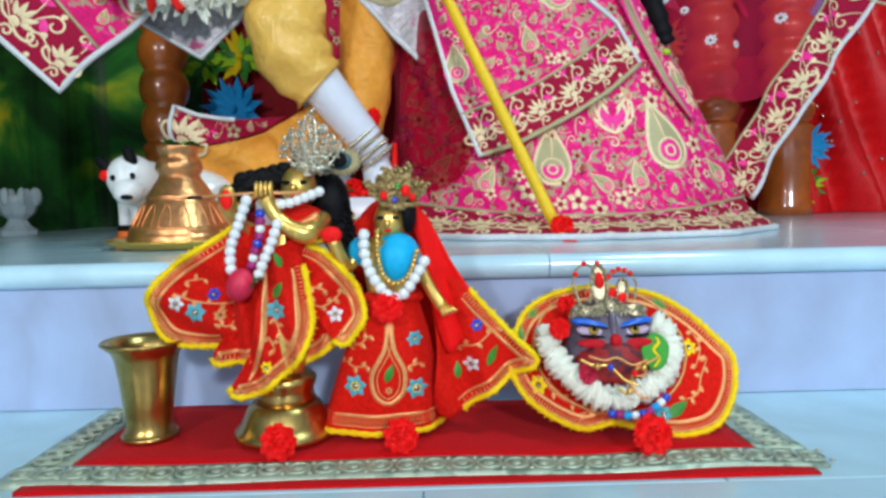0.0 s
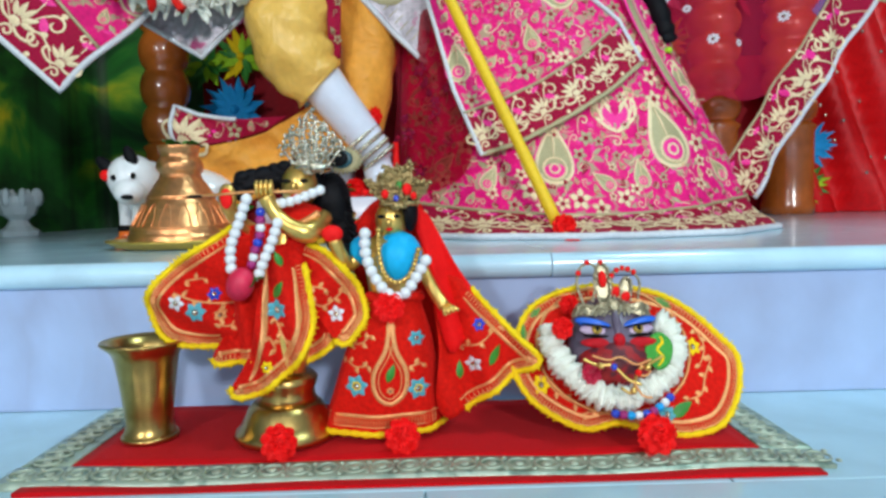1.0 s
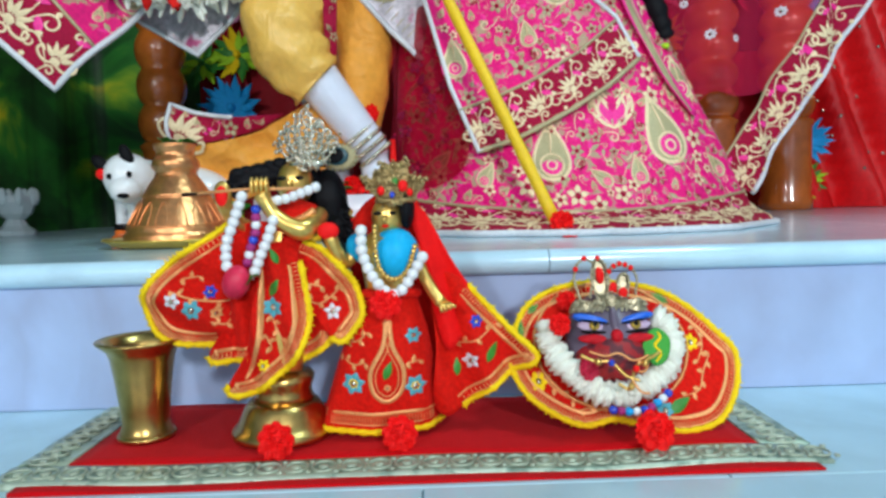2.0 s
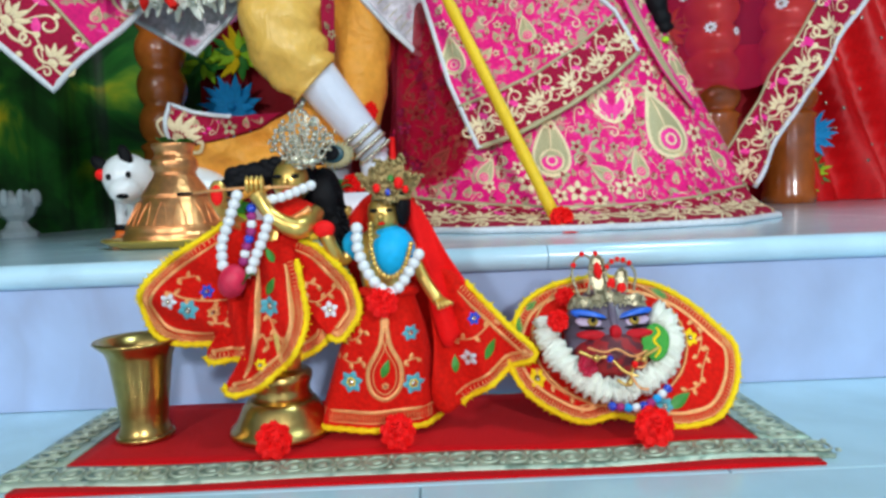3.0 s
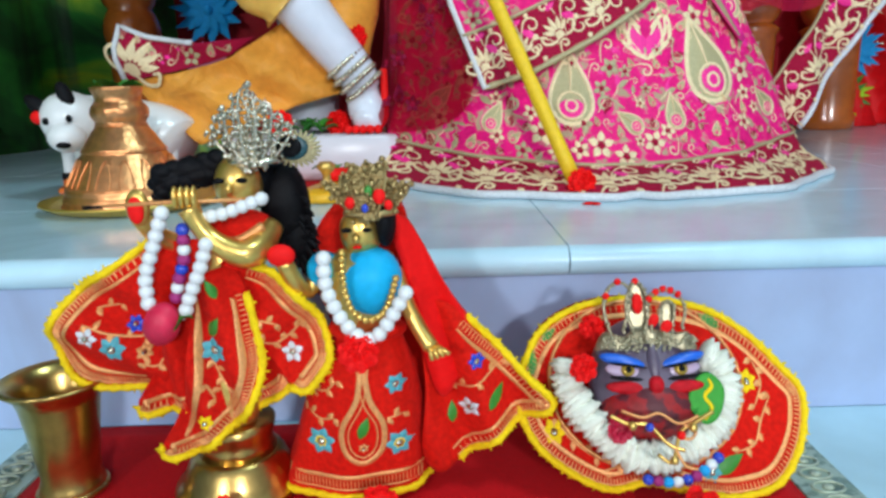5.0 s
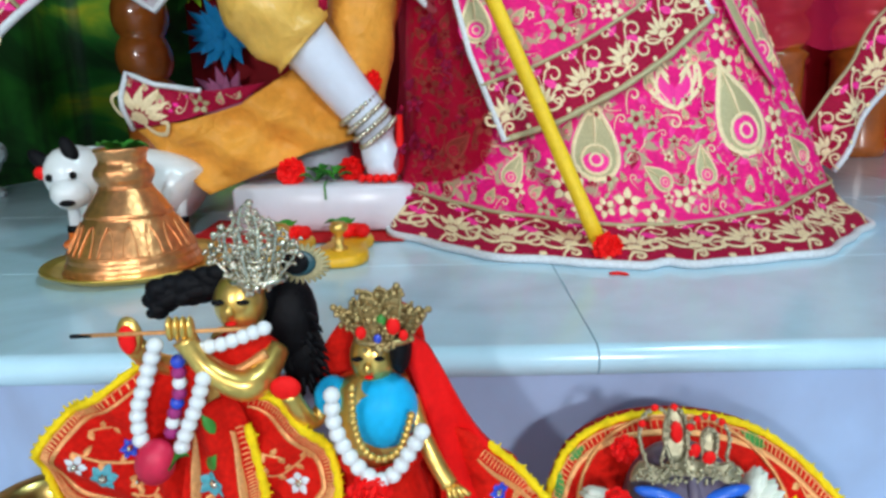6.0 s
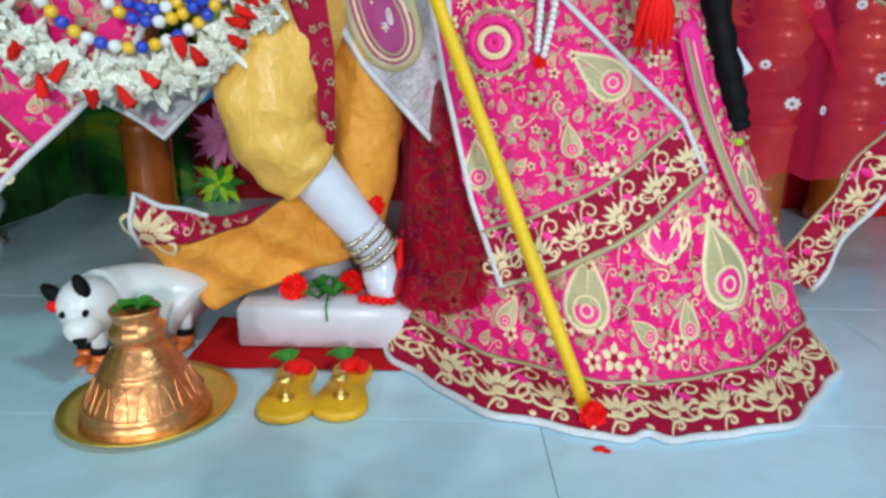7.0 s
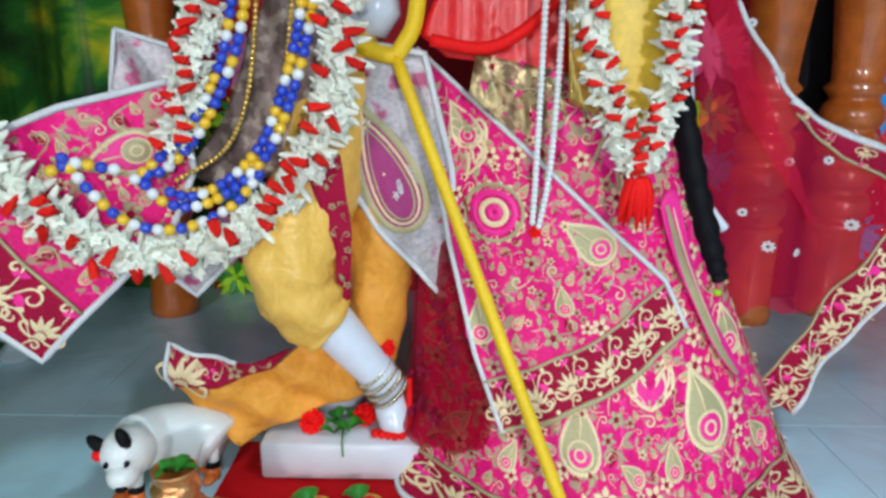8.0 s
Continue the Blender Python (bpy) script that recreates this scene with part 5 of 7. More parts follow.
def shawl():
    t = thing("shawl", (-0.5, 1.34, 0.45), "magenta embroidered shawl with maroon border and silver piping hanging in points", "shawl")
    d = lambda x, z: 1.31 + max(-0.05, 0.35 * (x + 0.56)) + 0.008 * math.sin(x * 30 + z * 16)
    edge = straight([(-0.345, 0.848), (-0.486, 0.809), (-0.562, 0.778), (-0.645, 0.742), (-0.686, 0.618), (-0.635, 0.515), (-0.553, 0.431), (-0.488, 0.500), (-0.36, 0.629), (-0.33, 0.715)], 7)
    part("cloth", sheet(edge, d, 0.004, 14), M["pink"], t)
    lo = straight([(-0.690, 0.610), (-0.635, 0.515), (-0.553, 0.433)], 8, False)
    hi = straight([(-0.612, 0.686), (-0.555, 0.590), (-0.491, 0.502)], 8, False)
    part("border", Geo().grid([on(d, [(a[0] + (b[0] - a[0]) * s, a[1] + (b[1] - a[1]) * s) for a, b in zip(lo, hi)], 0.003) for s in (0, 0.25, 0.5, 0.75, 1)]), M["maroon"], t, "maroon velvet border")
    g = Geo()
    band_motifs(g, lambda x, z: d(x, z) - 0.003, lo, hi, 5)
    tagged(part("border_embroidery", g, THREADS, t, "cream gold palmettes and scrolls"), kind="stuff")
    part("piping", cord(edge, d, 0.0058), M["piping"], t, "silver-white piping")
    part("border_cord", cord(hi, d, 0.003, 0.004, closed=False), M["khaki"], t)
    g = Geo()
    for (x, z, s, a) in ((-0.40, 0.745, 0.05, 1.9), (-0.435, 0.585, 0.042, 0.5)):
        paisley(g, d, (x, z), s, a, (0, 1, 2))
    fill(g, d, straight([(-0.36, 0.83), (-0.62, 0.74), (-0.60, 0.69), (-0.485, 0.515), (-0.36, 0.64), (-0.34, 0.72)], 6), 70, (0.014, 0.028), 21, [(-0.40, 0.745, 0.05), (-0.435, 0.585, 0.04)])
    tagged(part("embroidery", g, THREADS, t), kind="stuff")
    d2 = lambda x, z: 1.425 + 0.006 * math.sin(x * 60)
    tip = straight([(-0.50, 0.60), (-0.25, 0.61), (-0.27, 0.588), (-0.349, 0.504), (-0.44, 0.56)], 6)
    part("silver_point", sheet(tip, d2, 0.004, 8), M["greycloth"], t, "silver-grey tissue point")
    part("piping", cord(tip, d2, 0.005), M["piping"], t)
    top = straight([(-0.452, 0.920), (-0.33, 0.885), (-0.35, 0.815), (-0.468, 0.828)], 6)
    part("silver_fold", sheet(top, lambda x, z: 1.445 + 0.004 * math.sin(x * 80 + z * 50), 0.004, 8), M["greycloth"], t, "silver-grey tissue fold")
    part("piping", cord(top, lambda x, z: 1.445, 0.004), M["piping"], t)


shawl()


def grey_stole():
    t = thing("grey_stole", (0.0, 1.46, 0.5), "silver-grey tissue stole end with violet paisley patch and white piping", "stole")
    d = lambda x, z: 1.462 + 0.006 * math.sin(x * 60 - z * 20)
    edge = straight([(-0.118, 0.91), (0.02, 0.89), (0.065, 0.71), (0.085, 0.50), (0.052, 0.497), (0.0, 0.55), (-0.060, 0.615), (-0.113, 0.700)], 6)
    part("cloth", sheet(edge, d, 0.004, 10), M["greycloth"], t)
    part("piping", cord(edge, d, 0.0058), M["piping"], t, "silver-white piping")
    g = Geo()
    drop = [(x, z) for x, z in turned([(0.55 * math.sin(a) * math.sin(a / 2) ** 1.2, math.cos(a)) for a in (2 * math.pi * i / 30 for i in range(30))], (-0.045, 0.715), 0.42, 0.115)]
    blob(g, d, drop, 1, 0.002)
    for q, w, c in ((0.0, 0.012, 2), (0.012, 0.005, 0), (0.02, 0.004, 2)):
        ribbon(g, d, inset(drop, q), w, c, 0.003, True)
    for k, (x, z) in enumerate(((-0.075, 0.775), (-0.058, 0.735), (-0.045, 0.70), (-0.028, 0.665))):
        flower_motif(g, d, (x, z), 0.016 - 0.002 * k, 7, 3, 0)
    for k in range(14):
        ribbon(g, d, [(-0.10 + 0.010 * k, 0.685 - 0.0115 * k), (-0.085 + 0.010 * k, 0.70 - 0.0115 * k)], 0.004, 2)
    tagged(part("embroidery", g, [M["cream"], M["violet"], M["khaki"], M["piping"]], t, "violet and gold paisley patch"), kind="stuff")


grey_stole()
M["dusk"] = paint("grey_brown_brocade", (0.16, 0.10, 0.09), 0.5, 0.2, vary=0.4, grain=140, bump=0.4, stain=40, second=(0.34, 0.26, 0.22), mix=0.4)
tagged(part("waist_cloth", sheet(straight([(-0.205, 1.0), (-0.246, 0.915), (-0.289, 0.797), (-0.36, 0.70), (-0.30, 0.675), (-0.22, 0.70), (-0.12, 0.76), (-0.10, 0.90), (-0.13, 1.0)], 5), lambda x, z: 1.445 + 0.005 * math.sin(x * 90 + z * 30), 0.004), M["dusk"]), "grey-brown brocade waist cloth under the garlands", "cloth")


# ---- garlands and bead strings ----
def along(pts, step):
    """Points at even steps along a line, with directions."""
    p = [Vector(q) for q in pts]
    out, left = [], 0.0
    for a, b in zip(p, p[1:]):
        ln = (b - a).length
        s = left
        while s < ln:
            out.append((a.lerp(b, s / ln), (b - a).normalized()))
            s += step
        left = s - ln
    return out


def curve3(pts, depth, n=8):
    return [Vector((x, depth(x, z), z)) for x, z in smooth_line(pts, n)]


BEAD = {}


def bead_mesh(key, mat_, shape="ball"):
    if key not in BEAD:
        g = Geo()
        if shape == "ball":
            g.ball((0, 0, 0), (1, 1, 1), 0, 10, 7)
        elif shape == "ruffled":
            g.lathe([(0.02, -1.0), (0.5, -0.72), (0.95, 0.0), (0.80, 0.55), (1.0, 0.92), (0.5, 0.80), (0.02, 0.6)], seg=18, ripple=lambda a, z: 0.20 * math.cos(3 * a + 2 * z) * (z + 1.0))
        else:
            prof = [(0.03, -0.9), (0.26, -0.4), (0.75, 0.25), (1.0, 0.5), (0.85, 0.62), (0.35, 0.45), (0.02, 0.4)]
            g.lathe(prof, seg=20, ripple=lambda a, z: 0.46 * math.cos(5 * a) * max(0, z + 0.1))
        BEAD[key] = mesh_of(key, g, mat_)
    return BEAD[key]


def bead_string(name, pts, r, mats, label, step=1.85, cord_mat=None, group="", piece_name="bead", squash=1.0):
    t = thing(name, pts[-1], label, "necklace", group)
    rnd = random.Random(len(pts))
    for i, (p, d) in enumerate(along(pts, r * step)):
        key = mats[i % len(mats)]
        turn = d.to_track_quat("Z", "Y").to_matrix().to_4x4() @ Matrix.Rotation(rnd.uniform(0, 6), 4, "Z")
        piece(piece_name, bead_mesh("bead_" + key, M[key]), Matrix.Translation(p) @ turn @ Matrix.Diagonal((r, r, r * squash, 1)), t)
    part("thread", Geo().tube(pts, r * 0.2, 0, 5), M[cord_mat or mats[0]], t)
    return t


def flower_garland(name, pts, thick, label, seed, red=0.30, step=0.0175):
    """White blossoms and red petals threaded all round a string."""
    t = thing(name, pts[len(pts) // 2], label, "garland")
    rnd = random.Random(seed)
    white, bud = bead_mesh("blossom", M["petal"], "blossom"), bead_mesh("bud", M["petal"])
    redm = bead_mesh("red_blossom", M["rpetal"], "ruffled")
    for i, (p, d) in enumerate(along(pts, step)):
        side = d.cross(Vector((0, -1, 0)))
        side = side.normalized() if side.length > 0.1 else Vector((1, 0, 0))
        out = Vector((0, -1, 0))
        for k in range(7):
            a = -1.75 + 3.5 * (k + rnd.uniform(-0.45, 0.45)) / 6
            dirn = (out * math.cos(a) + side * math.sin(a) + d * rnd.uniform(-0.55, 0.55)).normalized()
            turn = dirn.to_track_quat("Z", "Y").to_matrix().to_4x4() @ Matrix.Rotation(rnd.uniform(0, 6), 4, "Z")
            s = rnd.uniform(0.75, 1.3)
            at = Matrix.Translation(p + dirn * thick * rnd.uniform(0.5, 0.72) + d * rnd.uniform(-0.5, 0.5) * step)
            if k in (0, 6) or rnd.random() < 0.3:
                piece("bud", bud, at @ turn @ Matrix.Diagonal((thick * 0.16 * s, thick * 0.16 * s, thick * 0.66 * s, 1)), t)
            else:
                piece("blossom", white, at @ turn @ Matrix.Diagonal((thick * 0.30 * s, thick * 0.30 * s, thick * 0.50 * s, 1)), t)
        if rnd.random() < red * 2.6:
            off = rnd.uniform(-0.75, 0.75)
            lie = (side * rnd.choice((-1, 1)) + d * rnd.uniform(-0.5, 0.9) + out * 0.35).normalized()
            turn = lie.to_track_quat("Z", "Y").to_matrix().to_4x4()
            at = Matrix.Translation(p + out * thick * (1.16 - 0.35 * abs(off)) + side * off * thick)
            piece("petal", redm, at @ turn @ Matrix.Diagonal((thick * rnd.uniform(0.20, 0.27), thick * 0.20, thick * rnd.uniform(0.40, 0.54), 1)), t)
    part("string", Geo().tube(pts, thick * 0.42, 0, 8), M["petal"], t)
    return t


shawl_y = lambda x, z: 1.31 + max(-0.05, 0.35 * (x + 0.56))
gy = lambda x, z: min(1.375, shawl_y(x, z) - 0.03)
by = lambda x, z: min(1.36, shawl_y(x, z) - 0.045)
flower_garland("flower_garland", curve3([(-0.60, 0.82), (-0.575, 0.765), (-0.542, 0.711), (-0.496, 0.653), (-0.432, 0.606), (-0.360, 0.590), (-0.281, 0.609), (-0.209, 0.658), (-0.150, 0.728), (-0.114, 0.803), (-0.096, 0.883), (-0.098, 0.937), (-0.080, 1.02)], gy), 0.034, "thick garland of white blossoms and red petals", 1)
flower_garland("flower_garland", curve3([(-0.277, 1.01), (-0.295, 0.927), (-0.310, 0.865), (-0.325, 0.801), (-0.345, 0.745)], gy), 0.030, "strand of white blossoms and red petals", 2)
flower_garland("flower_garland", curve3([(0.240, 1.007), (0.258, 0.918), (0.283, 0.848), (0.313, 0.776), (0.340, 0.722)], lambda x, z: 1.375), 0.027, "garland of white blossoms and red petals on the statue's breast", 3, 0.45)
flower_garland("flower_garland", curve3([(0.386, 1.008), (0.380, 0.919), (0.376, 0.849), (0.360, 0.777), (0.345, 0.722)], lambda x, z: 1.375), 0.027, "garland of white blossoms and red petals on the statue's breast", 4, 0.45)
g = Geo()
for k in range(16):
    a = k * 2.4
    p0 = Vector((0.342 + 0.010 * math.cos(a), 1.372 + 0.008 * math.sin(a), 0.715))
    g.tube(smooth_line([tuple(p0), (p0.x + 0.010 * math.cos(a), p0.y - 0.005, 0.69), (p0.x + 0.014 * math.cos(a), p0.y, 0.655 - 0.01 * (k % 3))], 3), [0.005, 0.006, 0.006, 0.006, 0.005, 0.004, 0.002], 0, 6)
tagged(part("garland_tassel", g, M["bright"]), "red and orange tassel at the end of the garland", "tassel")

mix = ["navy", "navy", "navy", "yellow_bead", "yellow_bead", "white", "navy", "navy", "yellow_bead", "white"]
bead_string("bead_necklace", curve3([(-0.218, 1.0), (-0.236, 0.912), (-0.260, 0.850), (-0.305, 0.770), (-0.351, 0.722), (-0.387, 0.715)], by), 0.0088, mix, "string of blue, yellow and white beads", group="bead strings")
bead_string("bead_necklace", curve3([(-0.236, 1.0), (-0.254, 0.912), (-0.276, 0.850), (-0.318, 0.778), (-0.360, 0.735), (-0.40, 0.70)], by), 0.0084, mix[3:] + mix[:3], "string of blue, yellow and white beads", group="bead strings")
bead_string("bead_necklace", curve3([(-0.125, 1.0), (-0.140, 0.913), (-0.173, 0.811), (-0.205, 0.746), (-0.254, 0.695), (-0.312, 0.666), (-0.359, 0.677), (-0.384, 0.715)], by), 0.0088, mix, "string of blue, yellow and white beads", group="bead strings")
bead_string("bead_necklace", curve3([(-0.140, 1.0), (-0.156, 0.913), (-0.189, 0.811), (-0.219, 0.752), (-0.262, 0.708), (-0.314, 0.681), (-0.350, 0.690)], by), 0.0084, mix[5:] + mix[:5], "string of blue, yellow and white beads", group="bead strings")
bead_string("bead_necklace", curve3([(-0.473, 0.742), (-0.442, 0.690), (-0.401, 0.646), (-0.337, 0.633), (-0.264, 0.665), (-0.215, 0.72)], by), 0.0088, ["navy", "yellow_bead", "white", "navy", "white", "yellow_bead"], "string of blue, yellow and white beads", group="bead strings")
bead_string("bead_necklace", curve3([(-0.487, 0.725), (-0.46, 0.735), (-0.43, 0.728), (-0.40, 0.722)], by), 0.0088, ["yellow_bead", "navy", "white"], "string of blue, yellow and white beads", group="bead strings")
for p in ([(-0.208, 0.99), (-0.228, 0.842), (-0.266, 0.753), (-0.338, 0.705)], [(-0.157, 0.99), (-0.179, 0.843), (-0.208, 0.754), (-0.270, 0.700), (-0.333, 0.688)]):
    bead_string("gold_chain", curve3(p, lambda x, z: by(x, z) + 0.004), 0.0042, ["gold"], "fine chain of gold beads", 1.9, group="gold chains")
for p in ([(0.196, 1.013), (0.195, 0.871), (0.193, 0.718), (0.191, 0.632)], [(0.221, 1.014), (0.220, 0.871), (0.214, 0.718), (0.201, 0.630)]):
    bead_string("pearl_string", curve3(p, lambda x, z: 1.395), 0.0052, ["white"], "string of small white beads on the dress", 1.6, group="pearl strings")
pompom((0.196, 1.398, 0.622), 0.010, M["bright"], "small red bud at the end of the pearl string")


# ---- small dressed deity with flute ----
def trimmed(t, name, edge, depth, thick=0.004, label="", span=None):
    """A red velvet piece with yellow fringe, gold ribbon and stitched rungs, all round or along one stretch of its edge."""
    p = part(name, sheet(edge, depth, thick, 10), M["red"], t, label)
    n = len(edge)
    take = [i % n for i in range(int(span[0] * n), int(span[1] * n) + 1)] if span else list(range(n))
    shut = span is None
    pick = lambda pts: [pts[i] for i in take]
    rim = pick(edge)
    part("fringe", cord(rim, depth, 0.0031, 0.0, 0.35, closed=shut), M["yellow"], p, "yellow fringe")
    g = Geo()
    rnd = random.Random(n)
    for u, w in zip(rim, pick(inset(edge, -0.0034))):
        for f in (0.0, 0.5):
            dx, dz = rnd.uniform(-0.001, 0.001), rnd.uniform(-0.001, 0.001)
            g.tube([Vector((u[0] + dx, depth(*u) - 0.001, u[1] + dz)), Vector((w[0] + dx * 2, depth(*u) + rnd.uniform(-0.001, 0.002), w[1] + dz * 2))], [0.0011, 0.0007], 0, 4)
    part("fringe_threads", g, M["yellow"], p)
    a, b, c = pick(inset(edge, 0.0035)), pick(inset(edge, 0.0085)), pick(inset(edge, 0.0108))
    g = Geo()
    ribbon(g, depth, c, 0.0034, 0, 0.0012, shut)
    ribbon(g, depth, a, 0.0012, 0, 0.0010, shut)
    k = len(a)
    for i in range(k if shut else k - 1):
        for f in (0.0, 0.5):
            j = (i + 1) % k
            u = (a[i][0] + (a[j][0] - a[i][0]) * f, a[i][1] + (a[j][1] - a[i][1]) * f)
            w = (b[i][0] + (b[j][0] - b[i][0]) * f, b[i][1] + (b[j][1] - b[i][1]) * f)
            ribbon(g, depth, [u, ((u[0] + w[0]) / 2, (u[1] + w[1]) / 2), w], 0.0013, 1, 0.0012)
    part("gold_trim", g, [M["rosegold"], M["rosegold"]], p, "gold ribbon and stitched rungs")
    return p


M["rosegold"] = paint("copper_gold_thread", (0.80, 0.36, 0.13), 0.4, 0.4, vary=0.3, grain=400, bump=0.4)


def sprig_set(t, depth, flowers, leaves, twigs, lift=0.0):
    d = lambda x, z: depth(x, z) - lift
    for x, z, s, c in flowers:
        g = Geo()
        flower_motif(g, d, (x, z), s, 6 if c != "piping" else 5, 0, 1, x * 70, 0.32)
        part("applique_flower", g, [M[c], M["silver"]], t)
    for x, z, s, a in leaves:
        g = Geo()
        blob(g, d, turned(petal_shape(-1, 1, 0.42, 0), (x, z), a, s), 0)
        part("applique_leaf", g, M["leaf"], t)
    g = Geo()
    for tw in twigs:
        ribbon(g, d, smooth_line(tw, 5), 0.0016, 0, 0.001)
        for i, (x, z) in enumerate(smooth_line(tw, 2)):
            blob(g, d, turned(petal_shape(0, 1, 0.3, 1.1 if i % 2 else -1.1), (x, z), math.atan2(tw[-1][1] - tw[0][1], tw[-1][0] - tw[0][0]), 0.007), 0, 0.001)
    if twigs:
        tagged(part("stitched_twig", g, M["rosegold"], t), kind="stuff")


def flute_doll():
    g = Geo()
    g.tube(smooth_line([(-0.078, 0.80, 0.07), (-0.078, 0.808, 0.13), (-0.075, 0.815, 0.19), (-0.068, 0.818, 0.225)], 5), [0.016 + 0.010 * math.sin(math.pi * i / 15) for i in range(16)], 0, 14)
    g.ball((-0.064, 0.815, 0.248), (0.0175, 0.018, 0.0215), 0, 18, 12)
    g.ball((-0.066, 0.7965, 0.247), (0.0035, 0.004, 0.005), 0, 8, 6)
    for s in (-1, 1):
        g.ball((-0.0655 + 0.008 * s, 0.7985, 0.2525), (0.0045, 0.002, 0.0022), 1, 8, 6)
    g.ball((-0.066, 0.7975, 0.2385), (0.004, 0.002, 0.0016), 2, 8, 6)
    for at, sz in (((-0.064, 0.828, 0.252), (0.024, 0.02, 0.025)), ((-0.036, 0.834, 0.228), (0.019, 0.017, 0.034)), ((-0.030, 0.834, 0.203), (0.016, 0.014, 0.024))):
        g.ball(at, sz, 1, 16, 10)
    rnd = random.Random(8)
    curl = smooth_line([(-0.056, 0.827, 0.259), (-0.082, 0.825, 0.259), (-0.106, 0.822, 0.255), (-0.124, 0.819, 0.248)], 6)
    for q in range(7):
        o = Vector((0, rnd.uniform(-0.004, 0.004), rnd.uniform(-0.006, 0.006)))
        g.tube([Vector(p) + o * (1 - 0.3 * i / len(curl)) for i, p in enumerate(curl)], [0.0080 - 0.0022 * i / len(curl) + 0.0008 * math.sin(i * 1.3 + q) for i in range(len(curl))], 1, 8)
    for q in range(46):
        p = Vector(curl[rnd.randrange(4, len(curl))])
        w = rnd.uniform(0.0035, 0.0068)
        g.ball(p + Vector((rnd.uniform(-0.004, 0.004), rnd.uniform(-0.005, 0.003), rnd.uniform(-0.0095, 0.0085))), (w * 1.3, w, w), 1, 8, 6)
    for k in range(150):
        a, u = rnd.uniform(-1.9, 1.9), rnd.random()
        c = Vector((-0.038 + 0.008 * u, 0.832, 0.238 - 0.046 * u))
        e = Vector((0.017 * math.cos(a), -0.010 * rnd.random(), 0.016 * math.sin(a)))
        p = c + e
        g.tube(smooth_line([tuple(c + e * 0.5), tuple(p), tuple(p + Vector((0.004 * math.cos(a), -0.002, 0.004 * math.sin(a) - 0.003)))], 3), [0.0022, 0.0021, 0.0019, 0.0016, 0.0013, 0.0009, 0.0005], 1, 5)
    g.tube(smooth_line([(-0.105, 0.808, 0.205), (-0.118, 0.795, 0.215), (-0.124, 0.785, 0.230)], 4), 0.007, 0, 10)
    g.ball((-0.1235, 0.780, 0.238), (0.0085, 0.004, 0.013), 0, 10, 8)
    g.ball((-0.1235, 0.7765, 0.237), (0.0058, 0.002, 0.0095), 2, 10, 8)
    g.tube(smooth_line([(-0.040, 0.805, 0.218), (-0.048, 0.782, 0.206), (-0.060, 0.775, 0.207), (-0.077, 0.774, 0.220), (-0.087, 0.774, 0.238)], 5), [0.0085 + 0.002 * math.sin(i * 0.3) for i in range(21)], 0, 12)
    for k in range(4):
        g.ball((-0.094 + 0.0042 * k, 0.771, 0.2455), (0.0024, 0.0045, 0.008), 0, 8, 6)
    tagged(part("flute_player_doll", g, [M["gold"], M["black"], M["bright"]]), "brass-faced doll with black hair playing a flute", "doll")

    base = thing("brass_pedestal", (-0.085, 0.816, 0.004), "round stepped brass pedestal under the doll", "pedestal")
    part("foot", Geo().lathe([(0.001, 0), (0.049, 0), (0.0505, 0.003), (0.049, 0.007), (0.045, 0.010), (0.041, 0.018), (0.037, 0.027), (0.034, 0.031), (0.032, 0.033), (0.001, 0.033)], (-0.085, 0.816, 0.0055), 48), M["brass"], base)
    part("neck", Geo().lathe([(0.001, 0.033), (0.030, 0.033), (0.027, 0.040), (0.027, 0.046), (0.0295, 0.052), (0.030, 0.057), (0.027, 0.060), (0.011, 0.061), (0.011, 0.085), (0.001, 0.085)], (-0.084, 0.816, 0.0055), 48), M["brass"], base)

    t = thing("doll_dress", (-0.078, 0.79, 0.06), "red velvet doll dress with yellow fringe and sewn flowers", "dress", "doll dresses")
    yl = lambda x, z: 0.803 + 0.007 * math.sin(z * 110 + x * 60) - 0.02 * max(0, (0.16 - z))
    ym = lambda x, z: 0.792 + 0.007 * math.sin(x * 210 + z * 30)
    yt = lambda x, z: 0.778 + 0.006 * math.sin(x * 190 + z * 40)
    yr = lambda x, z: 0.788 + 0.006 * math.sin(z * 90 - x * 80)
    left = smooth_line([(-0.118, 0.212), (-0.159, 0.190), (-0.187, 0.174), (-0.205, 0.152), (-0.211, 0.137), (-0.205, 0.118), (-0.192, 0.104), (-0.170, 0.097), (-0.142, 0.097), (-0.126, 0.106), (-0.118, 0.130), (-0.108, 0.172)], 6, True)
    mid = smooth_line([(-0.118, 0.205), (-0.068, 0.205), (-0.064, 0.150), (-0.085, 0.100), (-0.112, 0.084), (-0.146, 0.085), (-0.138, 0.104), (-0.126, 0.130)], 6, True)
    tail = smooth_line([(-0.094, 0.176), (-0.078, 0.194), (-0.060, 0.187), (-0.052, 0.146), (-0.051, 0.117), (-0.062, 0.088), (-0.082, 0.070), (-0.103, 0.055), (-0.126, 0.058), (-0.116, 0.080), (-0.106, 0.105), (-0.099, 0.139)], 6, True)
    right = smooth_line([(-0.072, 0.198), (-0.044, 0.189), (-0.024, 0.174), (-0.009, 0.153), (-0.001, 0.128), (-0.008, 0.113), (-0.021, 0.100), (-0.036, 0.108), (-0.050, 0.126), (-0.062, 0.161)], 6, True)
